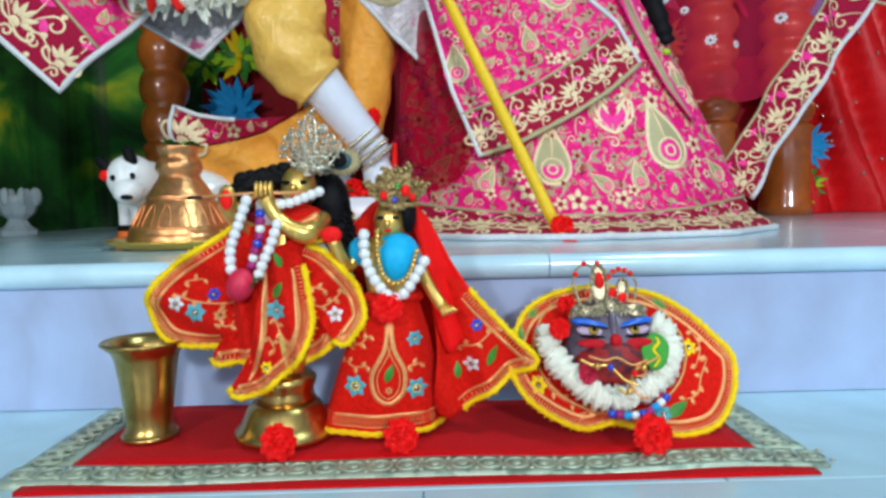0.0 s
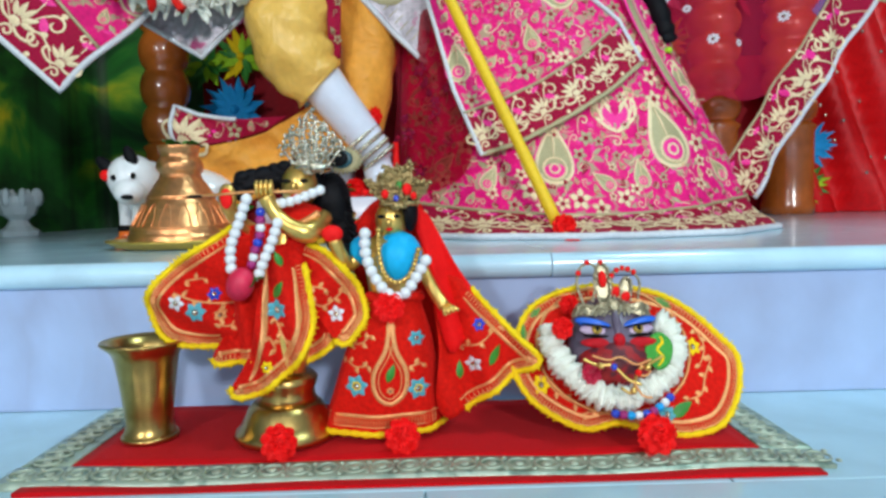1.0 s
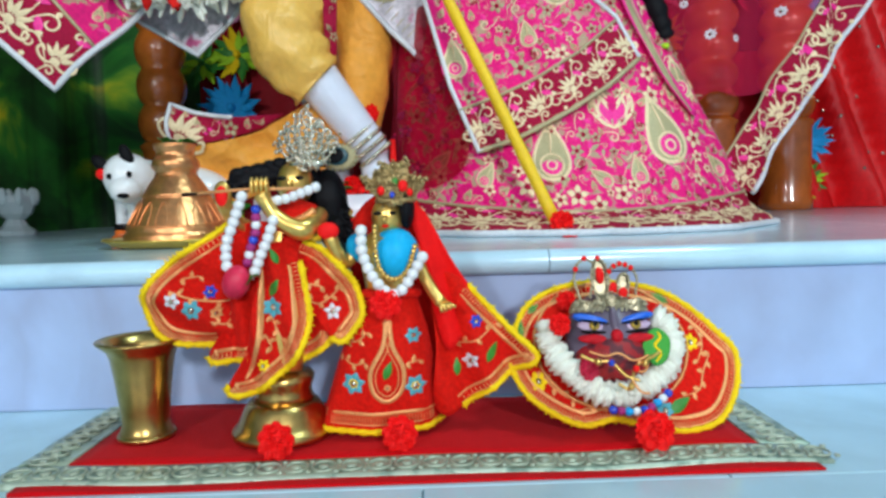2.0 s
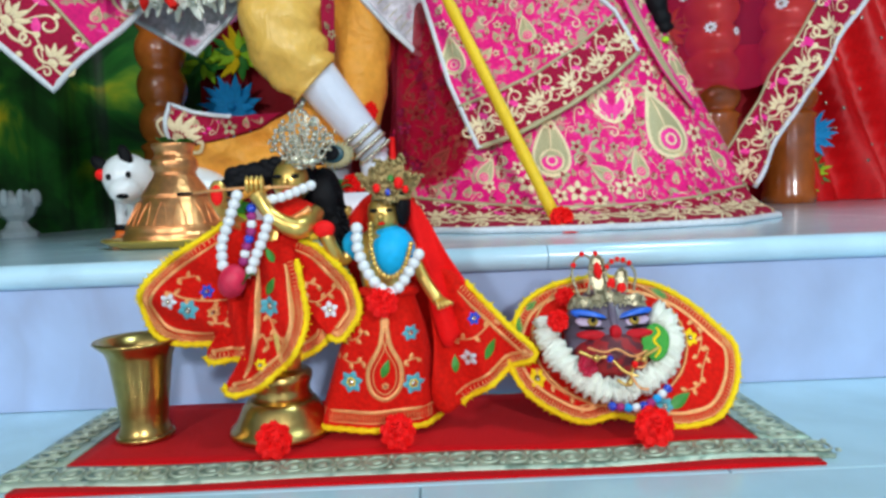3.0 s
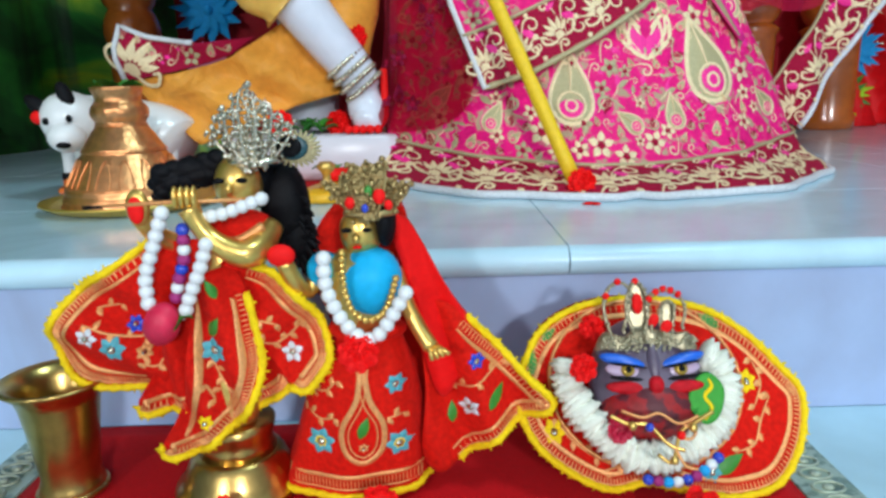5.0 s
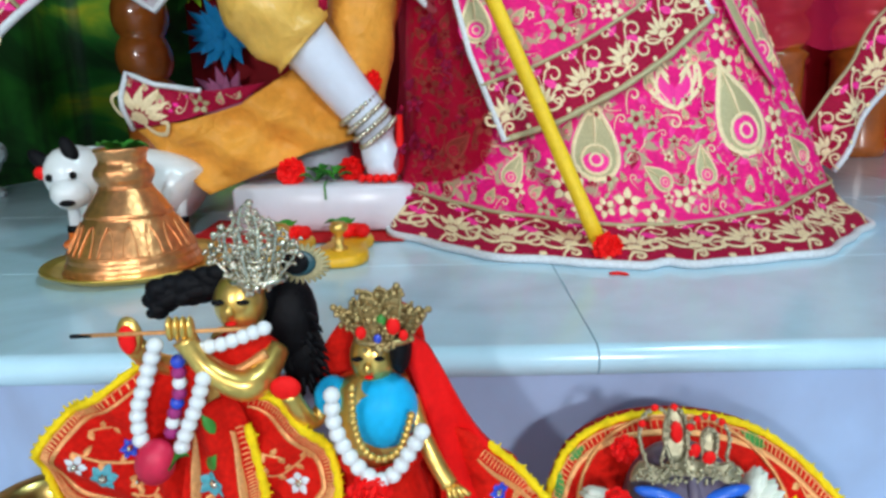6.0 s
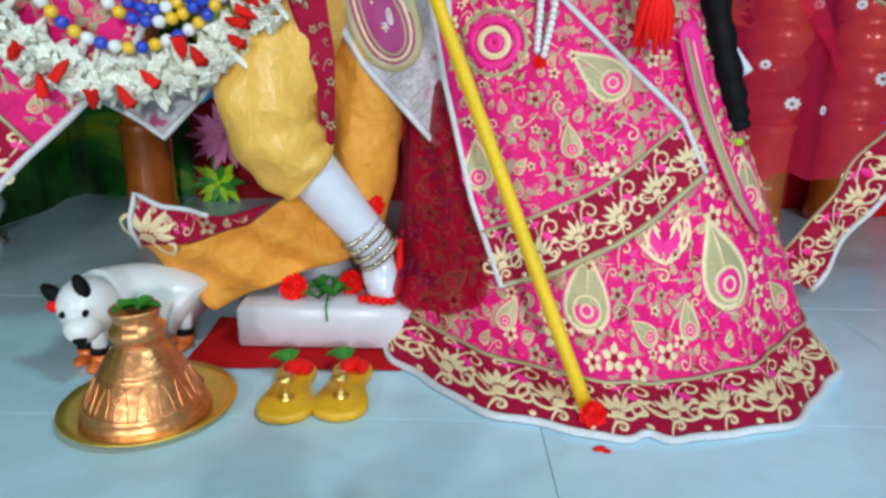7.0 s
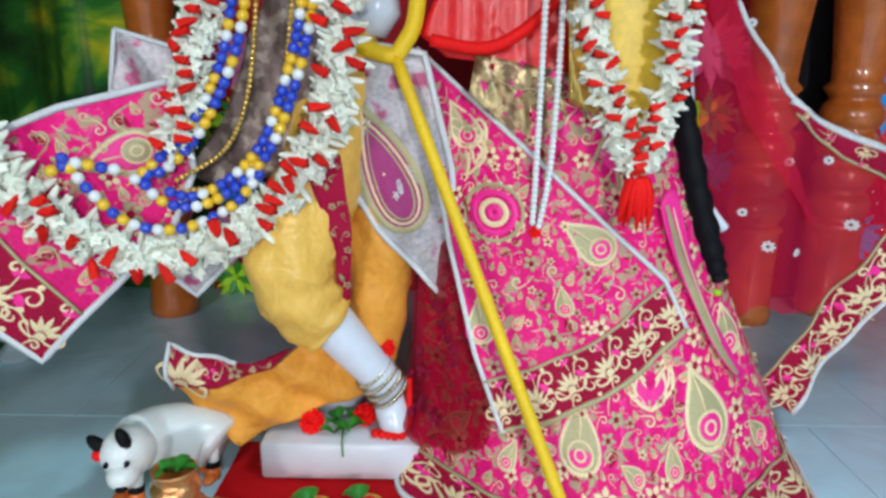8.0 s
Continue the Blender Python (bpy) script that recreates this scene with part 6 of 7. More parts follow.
    rear = smooth_line([(-0.06, 0.15), (-0.034, 0.120), (-0.036, 0.096), (-0.066, 0.080), (-0.078, 0.10)], 6, True)
    trimmed(t, "rear_skirt", rear, lambda x, z: 0.80 + 0.003 * math.sin(x * 200), span=(0.3, 0.7))
    trimmed(t, "tunic", mid, ym, span=(0.47, 0.66))
    a = trimmed(t, "cape_wing", left, yl, span=(0.02, 0.69))
    sprig_set(a, yl, [(-0.181, 0.140, 0.0085, "piping"), (-0.163, 0.131, 0.0105, "teal"), (-0.148, 0.147, 0.0070, "navy"), (-0.140, 0.128, 0.0065, "rosegold")], [], [[(-0.183, 0.15), (-0.165, 0.142), (-0.14, 0.138), (-0.118, 0.14)], [(-0.175, 0.16), (-0.158, 0.162)], [(-0.145, 0.12), (-0.13, 0.118), (-0.125, 0.13)]])
    b = trimmed(t, "tail_panel", tail, yt, span=(0.20, 0.70))
    g = Geo()
    ribbon(g, yt, smooth_line([(-0.092, 0.172), (-0.093, 0.140), (-0.094, 0.112), (-0.101, 0.088), (-0.110, 0.068)], 5), 0.0048, 0, 0.0015)
    ribbon(g, yt, smooth_line([(-0.0655, 0.172), (-0.0630, 0.140), (-0.0635, 0.115), (-0.078, 0.090)], 5), 0.0030, 0, 0.0015)
    part("gold_stripe", g, M["rosegold"], b, "gold ribbon stripe")
    sprig_set(b, yt, [(-0.083, 0.134, 0.0105, "teal"), (-0.092, 0.082, 0.0065, "yellow")], [(-0.080, 0.153, 0.010, 1.0), (-0.078, 0.182, 0.008, 2.0)], [[(-0.085, 0.126), (-0.080, 0.112), (-0.072, 0.098)], [(-0.09, 0.11), (-0.085, 0.098)]])
    c = trimmed(t, "cape_wing", right, yr, span=(0.08, 0.68))
    sprig_set(c, yr, [(-0.030, 0.127, 0.0085, "piping")], [], [[(-0.055, 0.143), (-0.042, 0.135), (-0.03, 0.142), (-0.022, 0.15)], [(-0.05, 0.155), (-0.038, 0.152)]])
    part("collar", Geo().ball((-0.062, 0.804, 0.213), (0.027, 0.016, 0.019), 0, 18, 12), M["red"], t)
    part("chest_trim", Geo().tube(smooth_line([(-0.082, 0.788, 0.22), (-0.062, 0.784, 0.212), (-0.042, 0.788, 0.222)], 5), 0.0035, 0, 8), M["rosegold"], t)

    f = thing("flute", (-0.10, 0.775, 0.24), "thin wooden flute with dark tip", "flute")
    part("pipe", Geo().tube([(-0.156, 0.778, 0.2395), (-0.10, 0.773, 0.2425), (-0.048, 0.778, 0.242)], 0.0014, 0, 8), M["rosegold"], f)
    part("tip", Geo().tube([(-0.159, 0.778, 0.2393), (-0.145, 0.777, 0.2400)], 0.0014, 0, 8), M["black"], f)
    for p, lab in (([(-0.103, 0.236), (-0.112, 0.212), (-0.119, 0.192), (-0.119, 0.168)], "doll's string of white beads"), ([(-0.076, 0.214), (-0.082, 0.197), (-0.089, 0.182), (-0.097, 0.162)], "doll's string of white beads")):
        bead_string("doll_garland", curve3(p, lambda x, z: 0.768), 0.0052, ["white"], lab, 1.55, group="doll garlands")
    bead_string("doll_garland", curve3([(-0.080, 0.231), (-0.066, 0.233), (-0.054, 0.237), (-0.038, 0.243)], lambda x, z: 0.776), 0.0048, ["white"], "short white bead collar on the doll", 1.5, group="doll garlands")
    bead_string("doll_garland", curve3([(-0.092, 0.224), (-0.093, 0.205), (-0.098, 0.19), (-0.102, 0.175)], lambda x, z: 0.772), 0.0046, ["navy", "violet", "white", "violet"], "string of blue and violet beads", 1.5, group="doll garlands")
    bud = thing("rose_bud", (-0.110, 0.768, 0.16), "dark pink rose bud with green sepals", "flower")
    part("bud", Geo().ball((-0.111, 0.766, 0.160), (0.0125, 0.011, 0.0155), 0, 14, 10, (0, 20, 0)), M["rose"], bud)
    for k in range(3):
        part("sepal", leaf_geo((-0.101, 0.760, 0.158), 0.013, 0.4 + k * 0.7, 0.6), M["leaf"], bud)


M["rose"] = paint("dark_pink_petal", (0.62, 0.012, 0.06), 0.5, vary=0.3, grain=90, bump=0.3, stain=40)
flute_doll()


def filigree_crown(name, at, width, height, label, gems, seed, mat_, petals=7, plates=False):
    """An openwork crown of wire loops, beads and gems."""
    t = thing(name, at, label, "crown")
    rnd = random.Random(seed)
    g = Geo()
    x0, y0, z0 = at
    g.tube([(x0 + width * 0.5 * math.cos(a * 0.3), y0 + width * 0.35 * math.sin(a * 0.3), z0 + 0.003) for a in range(22)], 0.0024, 0, 6)
    part("band", g, mat_, t)
    for k in range(petals):
        u = (k + 0.5) / petals - 0.5
        h = height * (1 - 1.1 * abs(u)) * rnd.uniform(0.85, 1.1)
        lean = u * width * 1.2
        g = Geo()
        loop = [(x0 + lean * q + u * width * 0.5 + 0.22 * width * math.sin(6.283 * s) * (0.5 + 0.5 * q), y0 - 0.012 * math.cos(u * 3) + 0.004 * (k % 2), z0 + h * q) for s, q in ((i / 16, 0.5 - 0.5 * math.cos(6.283 * i / 16)) for i in range(17))]
        g.tube(loop, 0.0012, 0, 5)
        for i in range(26):
            p = loop[rnd.randrange(17)]
            g.ball((p[0] + rnd.uniform(-0.004, 0.004), p[1] - rnd.uniform(0, 0.005), p[2] + rnd.uniform(-0.003, 0.003)), (rnd.uniform(0.0012, 0.0026),) * 3, 0, 6, 4)
        for i in range(2, 9):
            p, q = loop[i], loop[16 - i]
            g.tube([p, ((p[0] + q[0]) / 2, p[1] - 0.002, (p[2] + q[2]) / 2 + 0.002), q], 0.0008, 0, 4)
        if plates:
            mid = Vector((sum(p[0] for p in loop) / 17, loop[0][1] + 0.001, sum(p[2] for p in loop) / 17))
            g.add([mid] + [Vector((p[0], p[1] + 0.0015, p[2])) for p in loop[:16]], [(0, 1 + i, 1 + (i + 1) % 16) for i in range(16)])
        part("leaf_loop", g, mat_, t)
    for (dx, dz, r, c) in gems:
        part("gem", Geo().ball((x0 + dx, y0 - 0.016, z0 + dz), (r, r * 0.6, r * 1.25), 0, 10, 7), M[c], t)


filigree_crown("silver_crown", (-0.049, 0.808, 0.262), 0.034, 0.054, "tall silver filigree crown on the flute doll", [], 3, M["silver"], 9)
M["feather"] = paint("dark_teal_feather", (0.015, 0.07, 0.09), 0.4, vary=0.2)
t = thing("peacock_feather", (-0.022, 0.815, 0.268), "peacock feather eye with dark blue centre", "feather")
g = Geo()
for k in range(26):
    a = 2 * math.pi * k / 26
    g.tube([(-0.022, 0.82, 0.272), (-0.022 + 0.010 * math.cos(a), 0.819, 0.272 + 0.008 * math.sin(a)), (-0.022 + 0.0185 * math.cos(a + 0.1), 0.818, 0.272 + 0.0135 * math.sin(a + 0.1))], [0.002, 0.0022, 0.0009], 0, 5)
part("vane", g, M["khaki"], t, "olive gold barbs")
part("eye_ring", Geo().ball((-0.024, 0.816, 0.273), (0.0115, 0.002, 0.0090), 0, 16, 8), M["feather"], t)
part("eye_spot", Geo().ball((-0.026, 0.8145, 0.2735), (0.0092, 0.002, 0.0076), 0, 14, 8), M["black"], t)


# ---- small dressed goddess ----
def radha_doll():
    g = Geo()
    g.lathe([(0.001, 0.006), (0.016, 0.007), (0.016, 0.06), (0.018, 0.12), (0.020, 0.135), (0.026, 0.175), (0.024, 0.195), (0.008, 0.202), (0.008, 0.212), (0.001, 0.213)], (0.022, 0.805, 0), 20)
    g.ball((0.024, 0.800, 0.214), (0.0155, 0.016, 0.0185), 0, 18, 12)
    g.ball((0.022, 0.7835, 0.212), (0.0028, 0.0035, 0.0042), 0, 8, 6)
    for s in (-1, 1):
        g.ball((0.0225 + 0.0068 * s, 0.7855, 0.2175), (0.0038, 0.0018, 0.0019), 1, 8, 6)
    g.ball((0.0225, 0.7845, 0.2055), (0.0035, 0.0015, 0.0013), 2, 8, 6)
    g.tube(smooth_line([(-0.004, 0.80, 0.188), (-0.016, 0.795, 0.172), (-0.022, 0.785, 0.182), (-0.028, 0.780, 0.198)], 4), 0.0062, 0, 10)
    g.ball((-0.029, 0.777, 0.203), (0.010, 0.004, 0.008), 2, 10, 8)
    g.tube(smooth_line([(0.047, 0.80, 0.185), (0.054, 0.79, 0.165), (0.063, 0.782, 0.147), (0.072, 0.775, 0.134)], 4), 0.0058, 0, 10)
    for k in range(4):
        g.tube([(0.070 + 0.002 * k, 0.773, 0.136), (0.0725 + 0.004 * k, 0.768, 0.127 + 0.0015 * k)], 0.0018, 0, 6)
    g.ball((0.0415, 0.80, 0.222), (0.008, 0.018, 0.02), 1, 10, 8)
    tagged(part("goddess_doll", g, [M["gold"], M["black"], M["bright"]]), "brass-faced doll in a red skirt and blue blouse", "doll")

    t = thing("doll_dress", (0.014, 0.80, 0.01), "red velvet doll skirt with gold trim and sky-blue blouse", "dress", "doll dresses")
    prof = [(0.0585, 0.014), (0.0570, 0.022), (0.051, 0.05), (0.045, 0.08), (0.036, 0.11), (0.027, 0.132), (0.024, 0.142)]
    rip = lambda a, z: 0.0026 * math.sin(7 * a + 0.5) * max(0, (0.14 - z) / 0.13)
    ax = lambda z: 0.009 + 0.125 * (z - 0.014)
    mid_y = lambda z: 0.820 - 0.13 * (z - 0.014)
    deep = lambda z: 0.64 + 2.4 * (z - 0.014)
    seg = 60
    def ringp(r, z, o=0.0):
        return [(ax(z) + (r + o + rip(a, z)) * math.cos(a), mid_y(z) + deep(z) * (r + o + rip(a, z)) * math.sin(a), z) for a in (2 * math.pi * i / seg for i in range(seg))]
    sm = smooth_line(prof, 4)
    sk = part("skirt", Geo().grid([ringp(r, z) for r, z in sm] + [ringp(r - 0.002, z) for r, z in sm[::-1]], 0, True), M["red"], t, "flared red velvet skirt")
    hem = ringp(0.0592, 0.0135)
    part("fringe", Geo().tube(hem + hem[:1], [0.0026 * (1 + 0.4 * (i % 2)) for i in range(seg + 1)], 0, 6), M["yellow"], sk, "yellow fringe")
    def front(x, z):
        r = next((a[0] + (b[0] - a[0]) * (z - a[1]) / (b[1] - a[1]) for a, b in zip(sm, sm[1:]) if z <= b[1]), 0.027)
        c = min(0.97, max(-0.97, (x - ax(z)) / r))
        a = -math.acos(c)
        return mid_y(z) + deep(z) * (r + rip(a, z)) * math.sin(a)
    g = Geo()
    for z, w in ((0.0205, 0.0015), (0.031, 0.0035)):
        ribbon(g, front, [(ax(z) - 0.052 + 0.0026 * i, z) for i in range(41)], w, 0, 0.0012)
    for i in range(38):
        x = ax(0.025) - 0.051 + 0.00275 * i
        ribbon(g, front, [(x, 0.021), (x, 0.025), (x, 0.0295)], 0.0014, 0, 0.0012)
    tear = smooth_line([(0.022, 0.121), (0.026, 0.095), (0.035, 0.074), (0.033, 0.053), (0.020, 0.043), (0.007, 0.052), (0.005, 0.072), (0.017, 0.095)], 5, True)
    ribbon(g, front, tear, 0.0042, 0, 0.0015, True)
    ribbon(g, front, inset(tear, 0.005), 0.0012, 0, 0.0012, True)
    part("gold_trim", g, M["rosegold"], sk, "gold ribbon and teardrop motif")
    sprig_set(sk, front, [(-0.012, 0.060, 0.0115, "teal"), (0.046, 0.056, 0.0110, "teal"), (0.045, 0.104, 0.0080, "teal"), (-0.012, 0.060, 0.006, "yellow"), (0.046, 0.056, 0.0055, "yellow"), (0.020, 0.056, 0.004, "rosegold")], [(0.021, 0.073, 0.0095, 1.2)], [[(-0.024, 0.085), (-0.012, 0.078), (0.0, 0.08)], [(-0.018, 0.098), (-0.006, 0.10), (0.002, 0.108)], [(0.038, 0.078), (0.05, 0.08)]])
    part("blouse", Geo().ball((0.029, 0.795, 0.178), (0.0235, 0.021, 0.026), 0, 22, 14, (0, 10, 0)), M["blue"], t, "sky-blue silk blouse")
    part("waistband", Geo().tube([(ax(0.14) + 0.025 * math.cos(a * 0.2618), 0.803 + 0.025 * math.sin(a * 0.2618), 0.142 + 0.001 * math.sin(a)) for a in range(25)], 0.0045, 0, 8), M["red"], t)
    part("sleeve", Geo().ball((-0.004, 0.80, 0.186), (0.013, 0.013, 0.014), 0, 14, 9), M["blue"], t)
    pompom((0.022, 0.762, 0.137), 0.0145, M["bright"], "red rosette flower at the doll's waist")

    v = thing("doll_veil", (0.08, 0.81, 0.03), "bright red doll veil with gold border and yellow fringe", "veil")
    d = lambda x, z: 0.807 + 0.008 * math.sin(x * 130 + z * 40) - 0.05 * max(0, 0.12 - z) * 0.3
    lower = smooth_line([(0.062, 0.150), (0.085, 0.158), (0.112, 0.130), (0.138, 0.102), (0.163, 0.076), (0.142, 0.062), (0.121, 0.048), (0.078, 0.022), (0.062, 0.035), (0.066, 0.09)], 6, True)
    w = trimmed(v, "panel", lower, d, span=(0.15, 0.68))
    sprig_set(w, d, [(0.105, 0.112, 0.0070, "navy"), (0.099, 0.073, 0.0085, "piping")], [(0.120, 0.081, 0.0105, 1.0), (0.086, 0.066, 0.009, 1.6)], [[(0.085, 0.09), (0.105, 0.094), (0.125, 0.107)]])
    hood = smooth_line([(0.036, 0.228), (0.055, 0.222), (0.066, 0.205), (0.083, 0.172), (0.104, 0.140), (0.120, 0.120), (0.100, 0.108), (0.078, 0.085), (0.066, 0.118), (0.060, 0.157), (0.048, 0.200)], 6, True)
    part("hood", sheet(hood, lambda x, z: 0.812 - 0.012 * math.sin((x - 0.03) * 40) + 0.004 * math.sin(x * 220 + z * 60), 0.006, 10), M["brightcloth"], v, "bright red cloth")
    back = smooth_line([(0.0, 0.228), (0.03, 0.24), (0.052, 0.228), (0.06, 0.18), (0.075, 0.06), (0.03, 0.04), (-0.012, 0.15), (-0.022, 0.19)], 6, True)
    part("back_cloth", sheet(back, lambda x, z: 0.836 - 4.0 * (x - 0.02) ** 2, 0.004, 10), M["red"], v)
    bead_string("doll_garland", curve3([(0.002, 0.203), (0.002, 0.186), (0.007, 0.169), (0.016, 0.154), (0.027, 0.145), (0.037, 0.149), (0.047, 0.163), (0.056, 0.178)], lambda x, z: 0.765), 0.0054, ["white"], "doll's garland of round white beads", 1.6, group="doll garlands")
    bead_string("doll_garland", curve3([(0.014, 0.206), (0.014, 0.183), (0.019, 0.165), (0.030, 0.158), (0.042, 0.166), (0.050, 0.189)], lambda x, z: 0.768), 0.0026, ["gold"], "doll's chain of gold beads", 1.7, group="doll garlands")


M["brightcloth"] = paint("scarlet_cloth", (0.82, 0.006, 0.006), 0.75, vary=0.12, grain=250, bump=0.2, sheen=0.2)
M["antique"] = paint("antique_gold", (0.46, 0.33, 0.14), 0.35, 0.7, vary=0.3, grain=200, bump=0.3)
radha_doll()
filigree_crown("antique_crown", (0.032, 0.793, 0.226), 0.034, 0.042, "antique gold crown with red gems on the goddess doll", [(-0.012, 0.012, 0.0035, "bright"), (0.008, 0.016, 0.0045, "bright"), (0.014, 0.010, 0.003, "bright"), (0.001, 0.020, 0.003, "leaf"), (-0.002, 0.008, 0.0025, "navy")], 6, M["antique"], 7, True)


# ---- stone face on a red cushion ----
def face_cushion():
    d = lambda x, z: 0.775 + 0.62 * z - 0.010 * max(0, 1 - ((x - 0.245) / 0.10) ** 2 - ((z - 0.07) / 0.065) ** 2)
    t = thing("cushion", (0.25, 0.80, 0.004), "round red velvet cushion with gold trim and yellow fringe leaning back", "cushion")
    edge = smooth_line([(0.143, 0.091), (0.162, 0.119), (0.199, 0.135), (0.247, 0.138), (0.293, 0.130), (0.324, 0.113), (0.349, 0.088), (0.362, 0.070), (0.355, 0.040), (0.333, 0.014), (0.302, 0.006), (0.277, 0.008), (0.252, 0.014), (0.231, 0.018), (0.204, 0.013), (0.176, 0.023), (0.151, 0.041), (0.139, 0.066)], 5, True)
    p = trimmed(t, "velvet", edge, d, 0.012)
    sprig_set(p, d, [(0.164, 0.051, 0.0095, "yellow"), (0.318, 0.081, 0.0085, "yellow"), (0.281, 0.024, 0.009, "teal")], [(0.151, 0.096, 0.010, 1.4), (0.297, 0.122, 0.010, 2.6), (0.296, 0.028, 0.013, 0.5), (0.166, 0.115, 0.008, 0.6)], [[(0.165, 0.06), (0.178, 0.045), (0.195, 0.035), (0.212, 0.03)], [(0.335, 0.07), (0.325, 0.055), (0.318, 0.040), (0.305, 0.036)], [(0.325, 0.095), (0.33, 0.08), (0.322, 0.065)], [(0.20, 0.026), (0.225, 0.032)]])
    rim = [(0.238 + 0.075 * math.cos(a * 0.1963), 0.082 + 0.056 * math.sin(a * 0.1963)) for a in range(32)]
    part("inner_cord", cord(rim, d, 0.0016, 0.002, 0.3), M["rosegold"], p)

    m = Matrix.Translation((0.235, 0.812, 0.087)) @ Matrix.Rotation(radians(-31), 4, "X")
    g = Geo()
    def put(at, size, mi, seg=14, rings=9, turn=(0, 0, 0)):
        k = len(g.v)
        g.ball(at, size, mi, seg, rings, turn)
        for i in range(k, len(g.v)):
            g.v[i] = m @ g.v[i]
    put((0, 0, 0), (0.043, 0.030, 0.050), 0, 28, 18)
    put((0, -0.0285, 0.010), (0.0046, 0.0042, 0.016), 0, 12, 8)
    for s in (-1, 1):
        put((0.0195 * s, -0.0255, 0.005), (0.0160, 0.0036, 0.0056), 6, 18, 10, (0, -9 * s, 0))
        put((0.0195 * s, -0.0290, 0.005), (0.0052, 0.003, 0.0046), 2, 14, 8)
        put((0.0195 * s, -0.0316, 0.005), (0.0024, 0.0012, 0.0024), 3, 10, 6)
        put((0.0215 * s, -0.0258, 0.0120), (0.0185, 0.0062, 0.0048), 4, 18, 8, (0, -15 * s, 0))
        put((0.0195 * s, -0.0305, 0.0082), (0.0150, 0.0022, 0.0011), 3, 16, 6, (0, -9 * s, 0))
        put((0.0195 * s, -0.0275, -0.0010), (0.0140, 0.003, 0.0016), 3, 14, 6, (0, -6 * s, 0))
    put((0, -0.006, -0.0205), (0.0385, 0.0272, 0.0250), 5, 24, 12)
    for s in (-1, 1):
        put((0.0185 * s, -0.0262, -0.0075), (0.0180, 0.0030, 0.0048), 7, 16, 8, (0, -4 * s, 0))
    put((0, -0.0300, -0.0060), (0.0058, 0.0045, 0.0066), 7, 14, 8)
    tagged(part("stone_face", g, [M["stone"], M["white"], M["goldeye"], M["black"], M["eye"], M["redpaint"], M["lid"], M["vermilion"]]), "violet-grey stone deity face with painted blue and white eyes", "statue")
    gd = lambda x, z: 0.745 + 0.62 * z
    path = curve3([(0.177, 0.104), (0.174, 0.094), (0.179, 0.080), (0.191, 0.065), (0.206, 0.052), (0.222, 0.045), (0.243, 0.046), (0.268, 0.056), (0.284, 0.070), (0.292, 0.088), (0.286, 0.103), (0.277, 0.109)], gd, 6)
    t = thing("petal_garland", path[30], "thick white petal garland round the stone face", "garland")
    rnd = random.Random(5)
    g0 = Geo()
    g0.lathe([(0.04, -0.30), (0.7, -0.26), (1.02, -0.05), (1.0, 0.08), (0.6, 0.28), (0.04, 0.32)], seg=27, ripple=lambda a, z: 0.11 * math.cos(9 * a + 6 * z))
    disc = mesh_of("petal_disc", g0, M["petal"])
    for i, (p, q) in enumerate(along(path, 0.0036)):
        s = 0.0122 * rnd.uniform(0.85, 1.12)
        tilt = Matrix.Rotation(rnd.uniform(-0.35, 0.35), 4, "X") @ Matrix.Rotation(rnd.uniform(0, 6), 4, "Z")
        piece("petal_disc", disc, Matrix.Translation(p) @ q.to_track_quat("Z", "Y").to_matrix().to_4x4() @ tilt @ Matrix.Diagonal((s, s, s, 1)), t)
    part("string", Geo().tube(path, 0.0065, 0, 8), M["petal"], t)
    c = thing("nose_chain", (0.231, 0.775, 0.07), "fine gold chain with coloured stones across the face", "jewellery")
    part("chain", Geo().tube(curve3([(0.196, 0.085), (0.208, 0.080), (0.222, 0.079), (0.234, 0.068), (0.245, 0.064)], lambda x, z: 0.708 + 0.62 * z), 0.0015, 0, 6), M["gold"], c)
    part("chain", Geo().tube(curve3([(0.268, 0.086), (0.255, 0.080), (0.243, 0.074), (0.236, 0.058), (0.226, 0.062)], lambda x, z: 0.708 + 0.62 * z), 0.0015, 0, 6), M["gold"], c)
    for pts in ([(0.204, 0.088), (0.218, 0.084), (0.230, 0.086), (0.243, 0.080), (0.257, 0.084)], [(0.246, 0.079), (0.254, 0.076), (0.250, 0.071), (0.242, 0.072)], [(0.238, 0.066), (0.244, 0.056), (0.252, 0.054)]):
        part("chain", Geo().tube(curve3(pts, lambda x, z: 0.707 + 0.62 * z), 0.0011, 0, 6), M["rosegold"], c)
    for k, (x, z, col) in enumerate(((0.222, 0.079, "navy"), (0.243, 0.074, "bright"), (0.236, 0.060, "gold"), (0.252, 0.078, "gold"), (0.210, 0.080, "gold"))):
        part("stone", Geo().ball((x, 0.705 + 0.62 * z, z), (0.0032,) * 3, 0, 8, 6), M[col], c)
    cd = lambda x, z: 0.800 + 0.30 * (z - 0.12)
    t = thing("face_crown", (0.235, 0.80, 0.115), "pale gold foil crown with looped plumes and red enamel drops", "crown")
    brow = smooth_line([(0.195, 0.116), (0.203, 0.129), (0.217, 0.127), (0.231, 0.134), (0.250, 0.128), (0.264, 0.129), (0.272, 0.115), (0.262, 0.118), (0.250, 0.119), (0.234, 0.124), (0.216, 0.118), (0.205, 0.119)], 5, True)
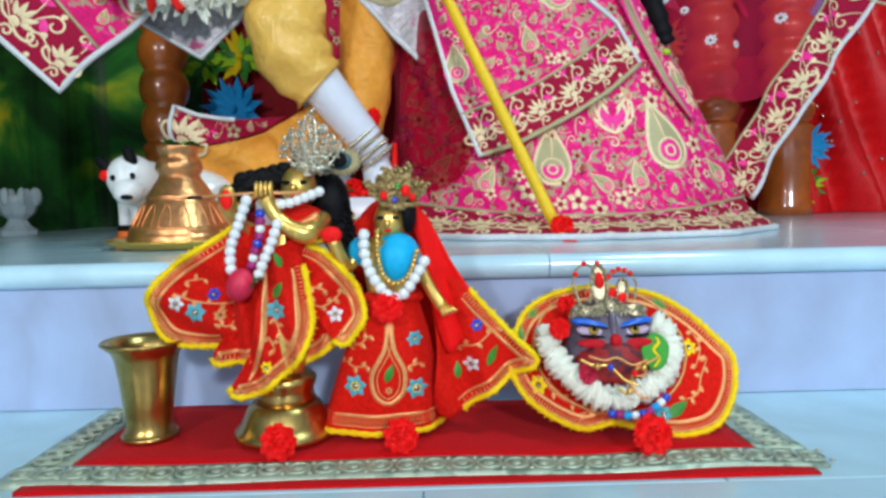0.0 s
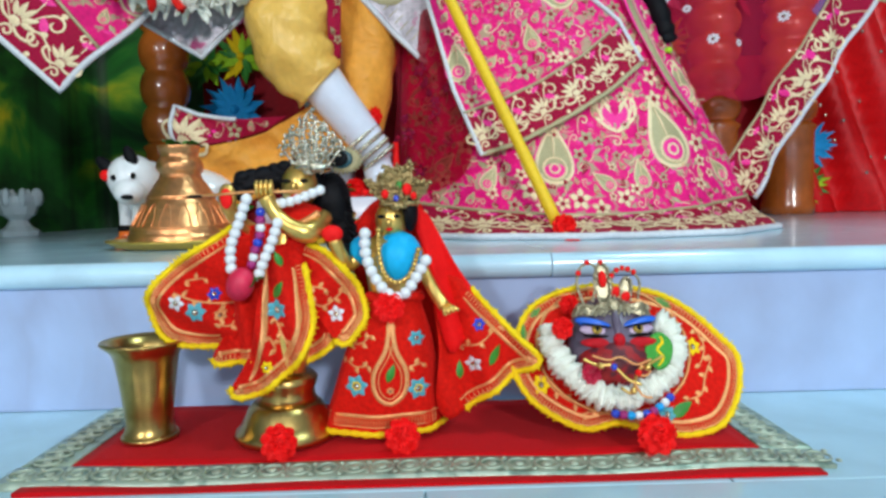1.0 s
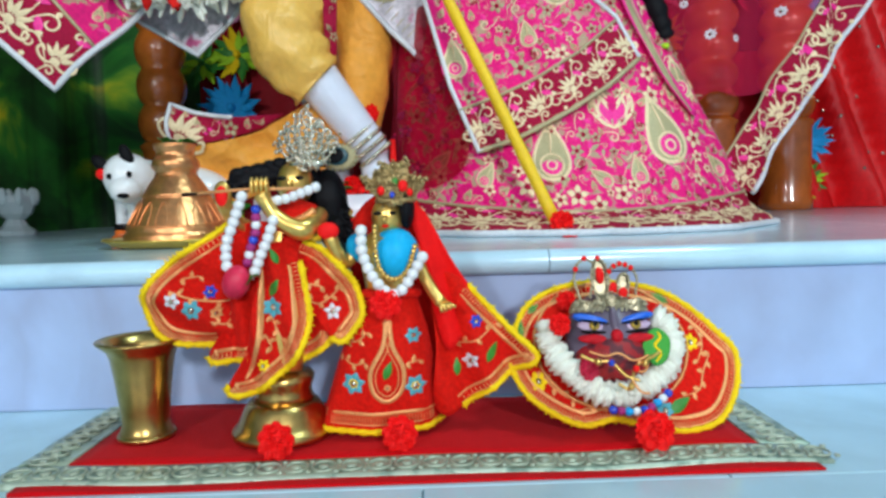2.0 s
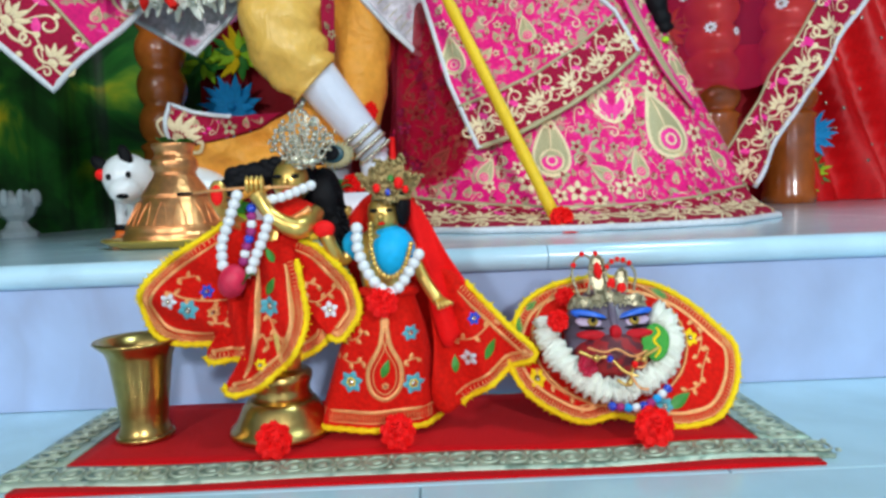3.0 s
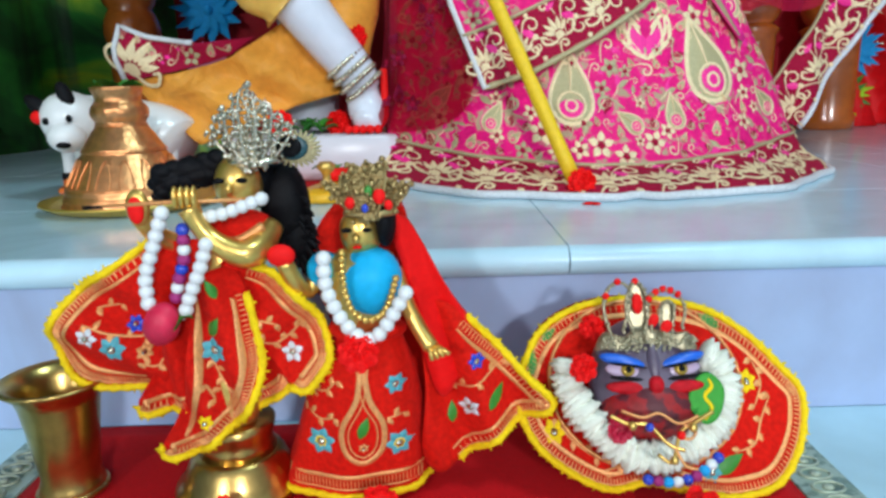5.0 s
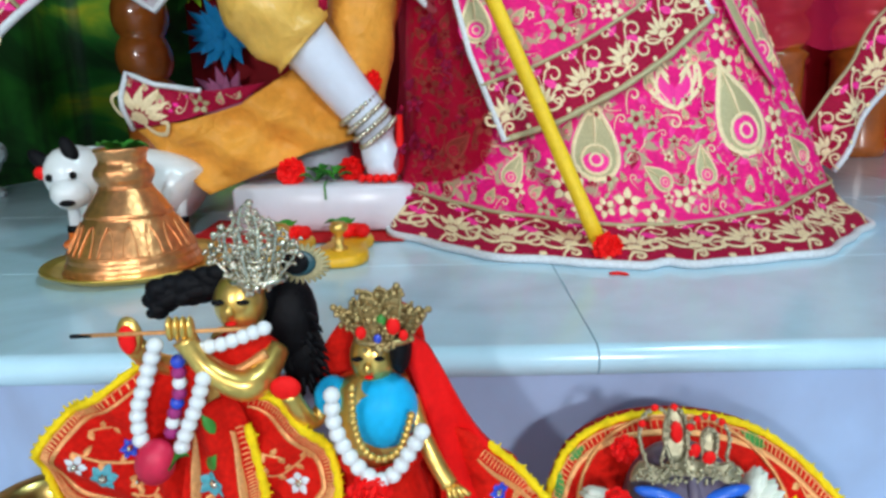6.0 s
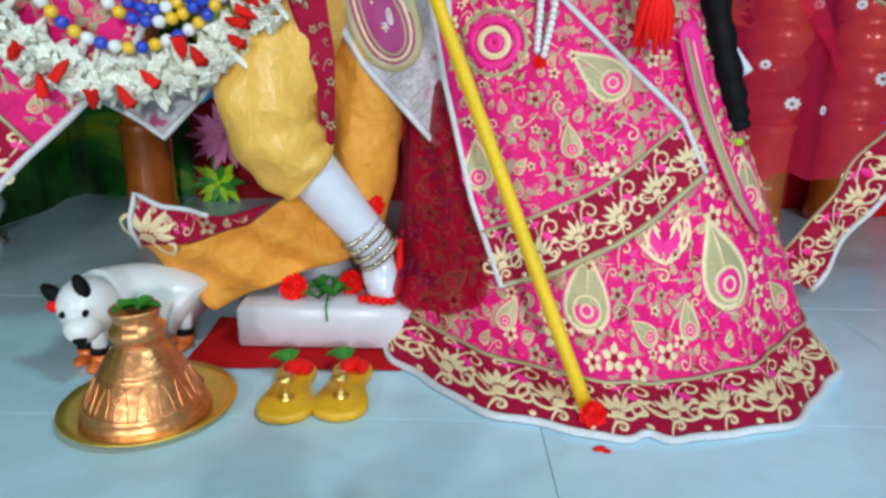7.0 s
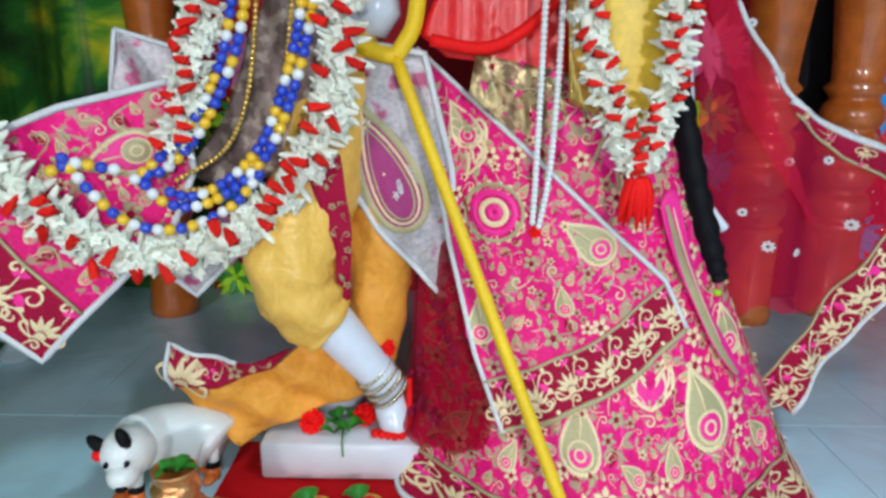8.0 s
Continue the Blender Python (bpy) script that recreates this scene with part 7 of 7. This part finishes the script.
    band = part("band", sheet(brow, lambda x, z: cd(x, z) + 0.003 * math.sin(x * 260) + 3.0 * (x - 0.234) ** 2, 0.003, 6), M["palegold"], t, "beaten pale gold foil")
    rnd = random.Random(12)
    g = Geo()
    for i in range(90):
        x = rnd.uniform(0.198, 0.270)
        z = 0.121 + rnd.uniform(-0.003, 0.007)
        g.ball((x, cd(x, z) + 3.0 * (x - 0.234) ** 2 - 0.003, z), (rnd.uniform(0.0010, 0.0019),) * 3, 0, 6, 4)
    tagged(part("granulation", g, M["palegold"], band), kind="stuff")
    loops = ([(0.206, 0.128), (0.201, 0.144), (0.202, 0.159), (0.211, 0.167), (0.220, 0.162), (0.219, 0.148), (0.214, 0.132)],
             [(0.222, 0.130), (0.217, 0.148), (0.221, 0.164), (0.226, 0.167), (0.232, 0.158), (0.233, 0.142), (0.230, 0.131)],
             [(0.236, 0.132), (0.232, 0.147), (0.236, 0.158), (0.246, 0.161), (0.256, 0.157), (0.261, 0.147), (0.258, 0.134)],
             [(0.243, 0.131), (0.242, 0.146), (0.248, 0.153), (0.253, 0.147), (0.250, 0.132)])
    for k, pts in enumerate(loops):
        line = smooth_line(pts, 6)
        g = Geo().tube(on(cd, line, 0.002), 0.0013, 0, 6)
        for x, z in line[::2]:
            g.ball((x + rnd.uniform(-0.001, 0.001), cd(x, z) - 0.004, z), (0.0015,) * 3, 0, 6, 4)
        plume = part("plume_loop", g, M["palegold"], t)
        if k in (1, 3):
            part("foil", sheet(line, lambda x, z: cd(x, z) + 0.0005, 0.001, 4), M["palegold"], plume)
    for x, z, r, h in ((0.225, 0.152, 0.0042, 2.0), (0.2365, 0.140, 0.0040, 1.4), (0.246, 0.1355, 0.0046, 1.1)):
        part("enamel_drop", Geo().ball((x, cd(x, z) - 0.004, z), (r, 0.0022, r * h), 0, 12, 8, (0, 14 if x > 0.23 else -8, 0)), M["bright"], t, "red enamel drop")
    for x, z in ((0.202, 0.158), (0.211, 0.168), (0.224, 0.168), (0.234, 0.155), (0.239, 0.160), (0.2445, 0.162), (0.250, 0.161), (0.2555, 0.158)):
        part("gem", Geo().ball((x, cd(x, z) - 0.004, z), (0.0028, 0.002, 0.0028), 0, 10, 6), M["bright"], t, "small red stone")
    part_leaf = thing("betel_leaf", (0.278, 0.79, 0.085), "green leaf cut-out with yellow edging beside the face", "leaf")
    g = Geo()
    pts = smooth_line([(0.258, 0.083), (0.264, 0.097), (0.276, 0.102), (0.285, 0.092), (0.279, 0.076), (0.267, 0.071)], 5, True)
    ld = lambda x, z: 0.727 + 0.62 * z
    part("blade", sheet(pts, ld, 0.002, 5), M["leafbright"], part_leaf)
    g = Geo()
    ribbon(g, ld, smooth_line([(0.268, 0.074), (0.274, 0.081), (0.270, 0.088), (0.276, 0.094), (0.274, 0.099)], 5), 0.0025, 0, 0.001)
    part("edging", g, M["yellow"], part_leaf)
    pompom((0.198, 0.834, 0.124), 0.0105, M["bright"], "small red flower on the cushion")
    pompom((0.183, 0.792, 0.108), 0.011, M["bright"], "small red flower in the petal garland")
    pompom((0.205, 0.768, 0.070), 0.010, M["rose"], "small pink flower in the petal garland")
    bead_string("trinket_string", curve3([(0.225, 0.034), (0.245, 0.032), (0.262, 0.036), (0.278, 0.046)], lambda x, z: 0.740 + 0.62 * z), 0.0042, ["navy", "violet", "sky", "white"], "string of blue and violet trinket beads", 1.7)


M["vermilion"] = paint("vermilion_paste", (0.50, 0.008, 0.016), 0.6, vary=0.5, grain=120, bump=0.4)
M["lid"] = paint("lilac_white_enamel", (0.56, 0.42, 0.58), 0.3, vary=0.08)
M["goldeye"] = paint("gold_iris", (0.55, 0.36, 0.06), 0.3, 0.5, vary=0.2)
M["redpaint"] = paint("red_enamel", (0.40, 0.006, 0.010), 0.55, vary=0.5, grain=90, bump=0.5, stain=90, second=(0.10, 0.01, 0.02), mix=0.5)
M["palegold"] = paint("pale_gold_foil", (0.46, 0.41, 0.27), 0.4, 0.7, vary=0.3, grain=200, bump=0.2)
M["leafbright"] = paint("bright_green_felt", (0.06, 0.34, 0.05), 0.6, vary=0.2, grain=150, bump=0.2)
face_cushion()
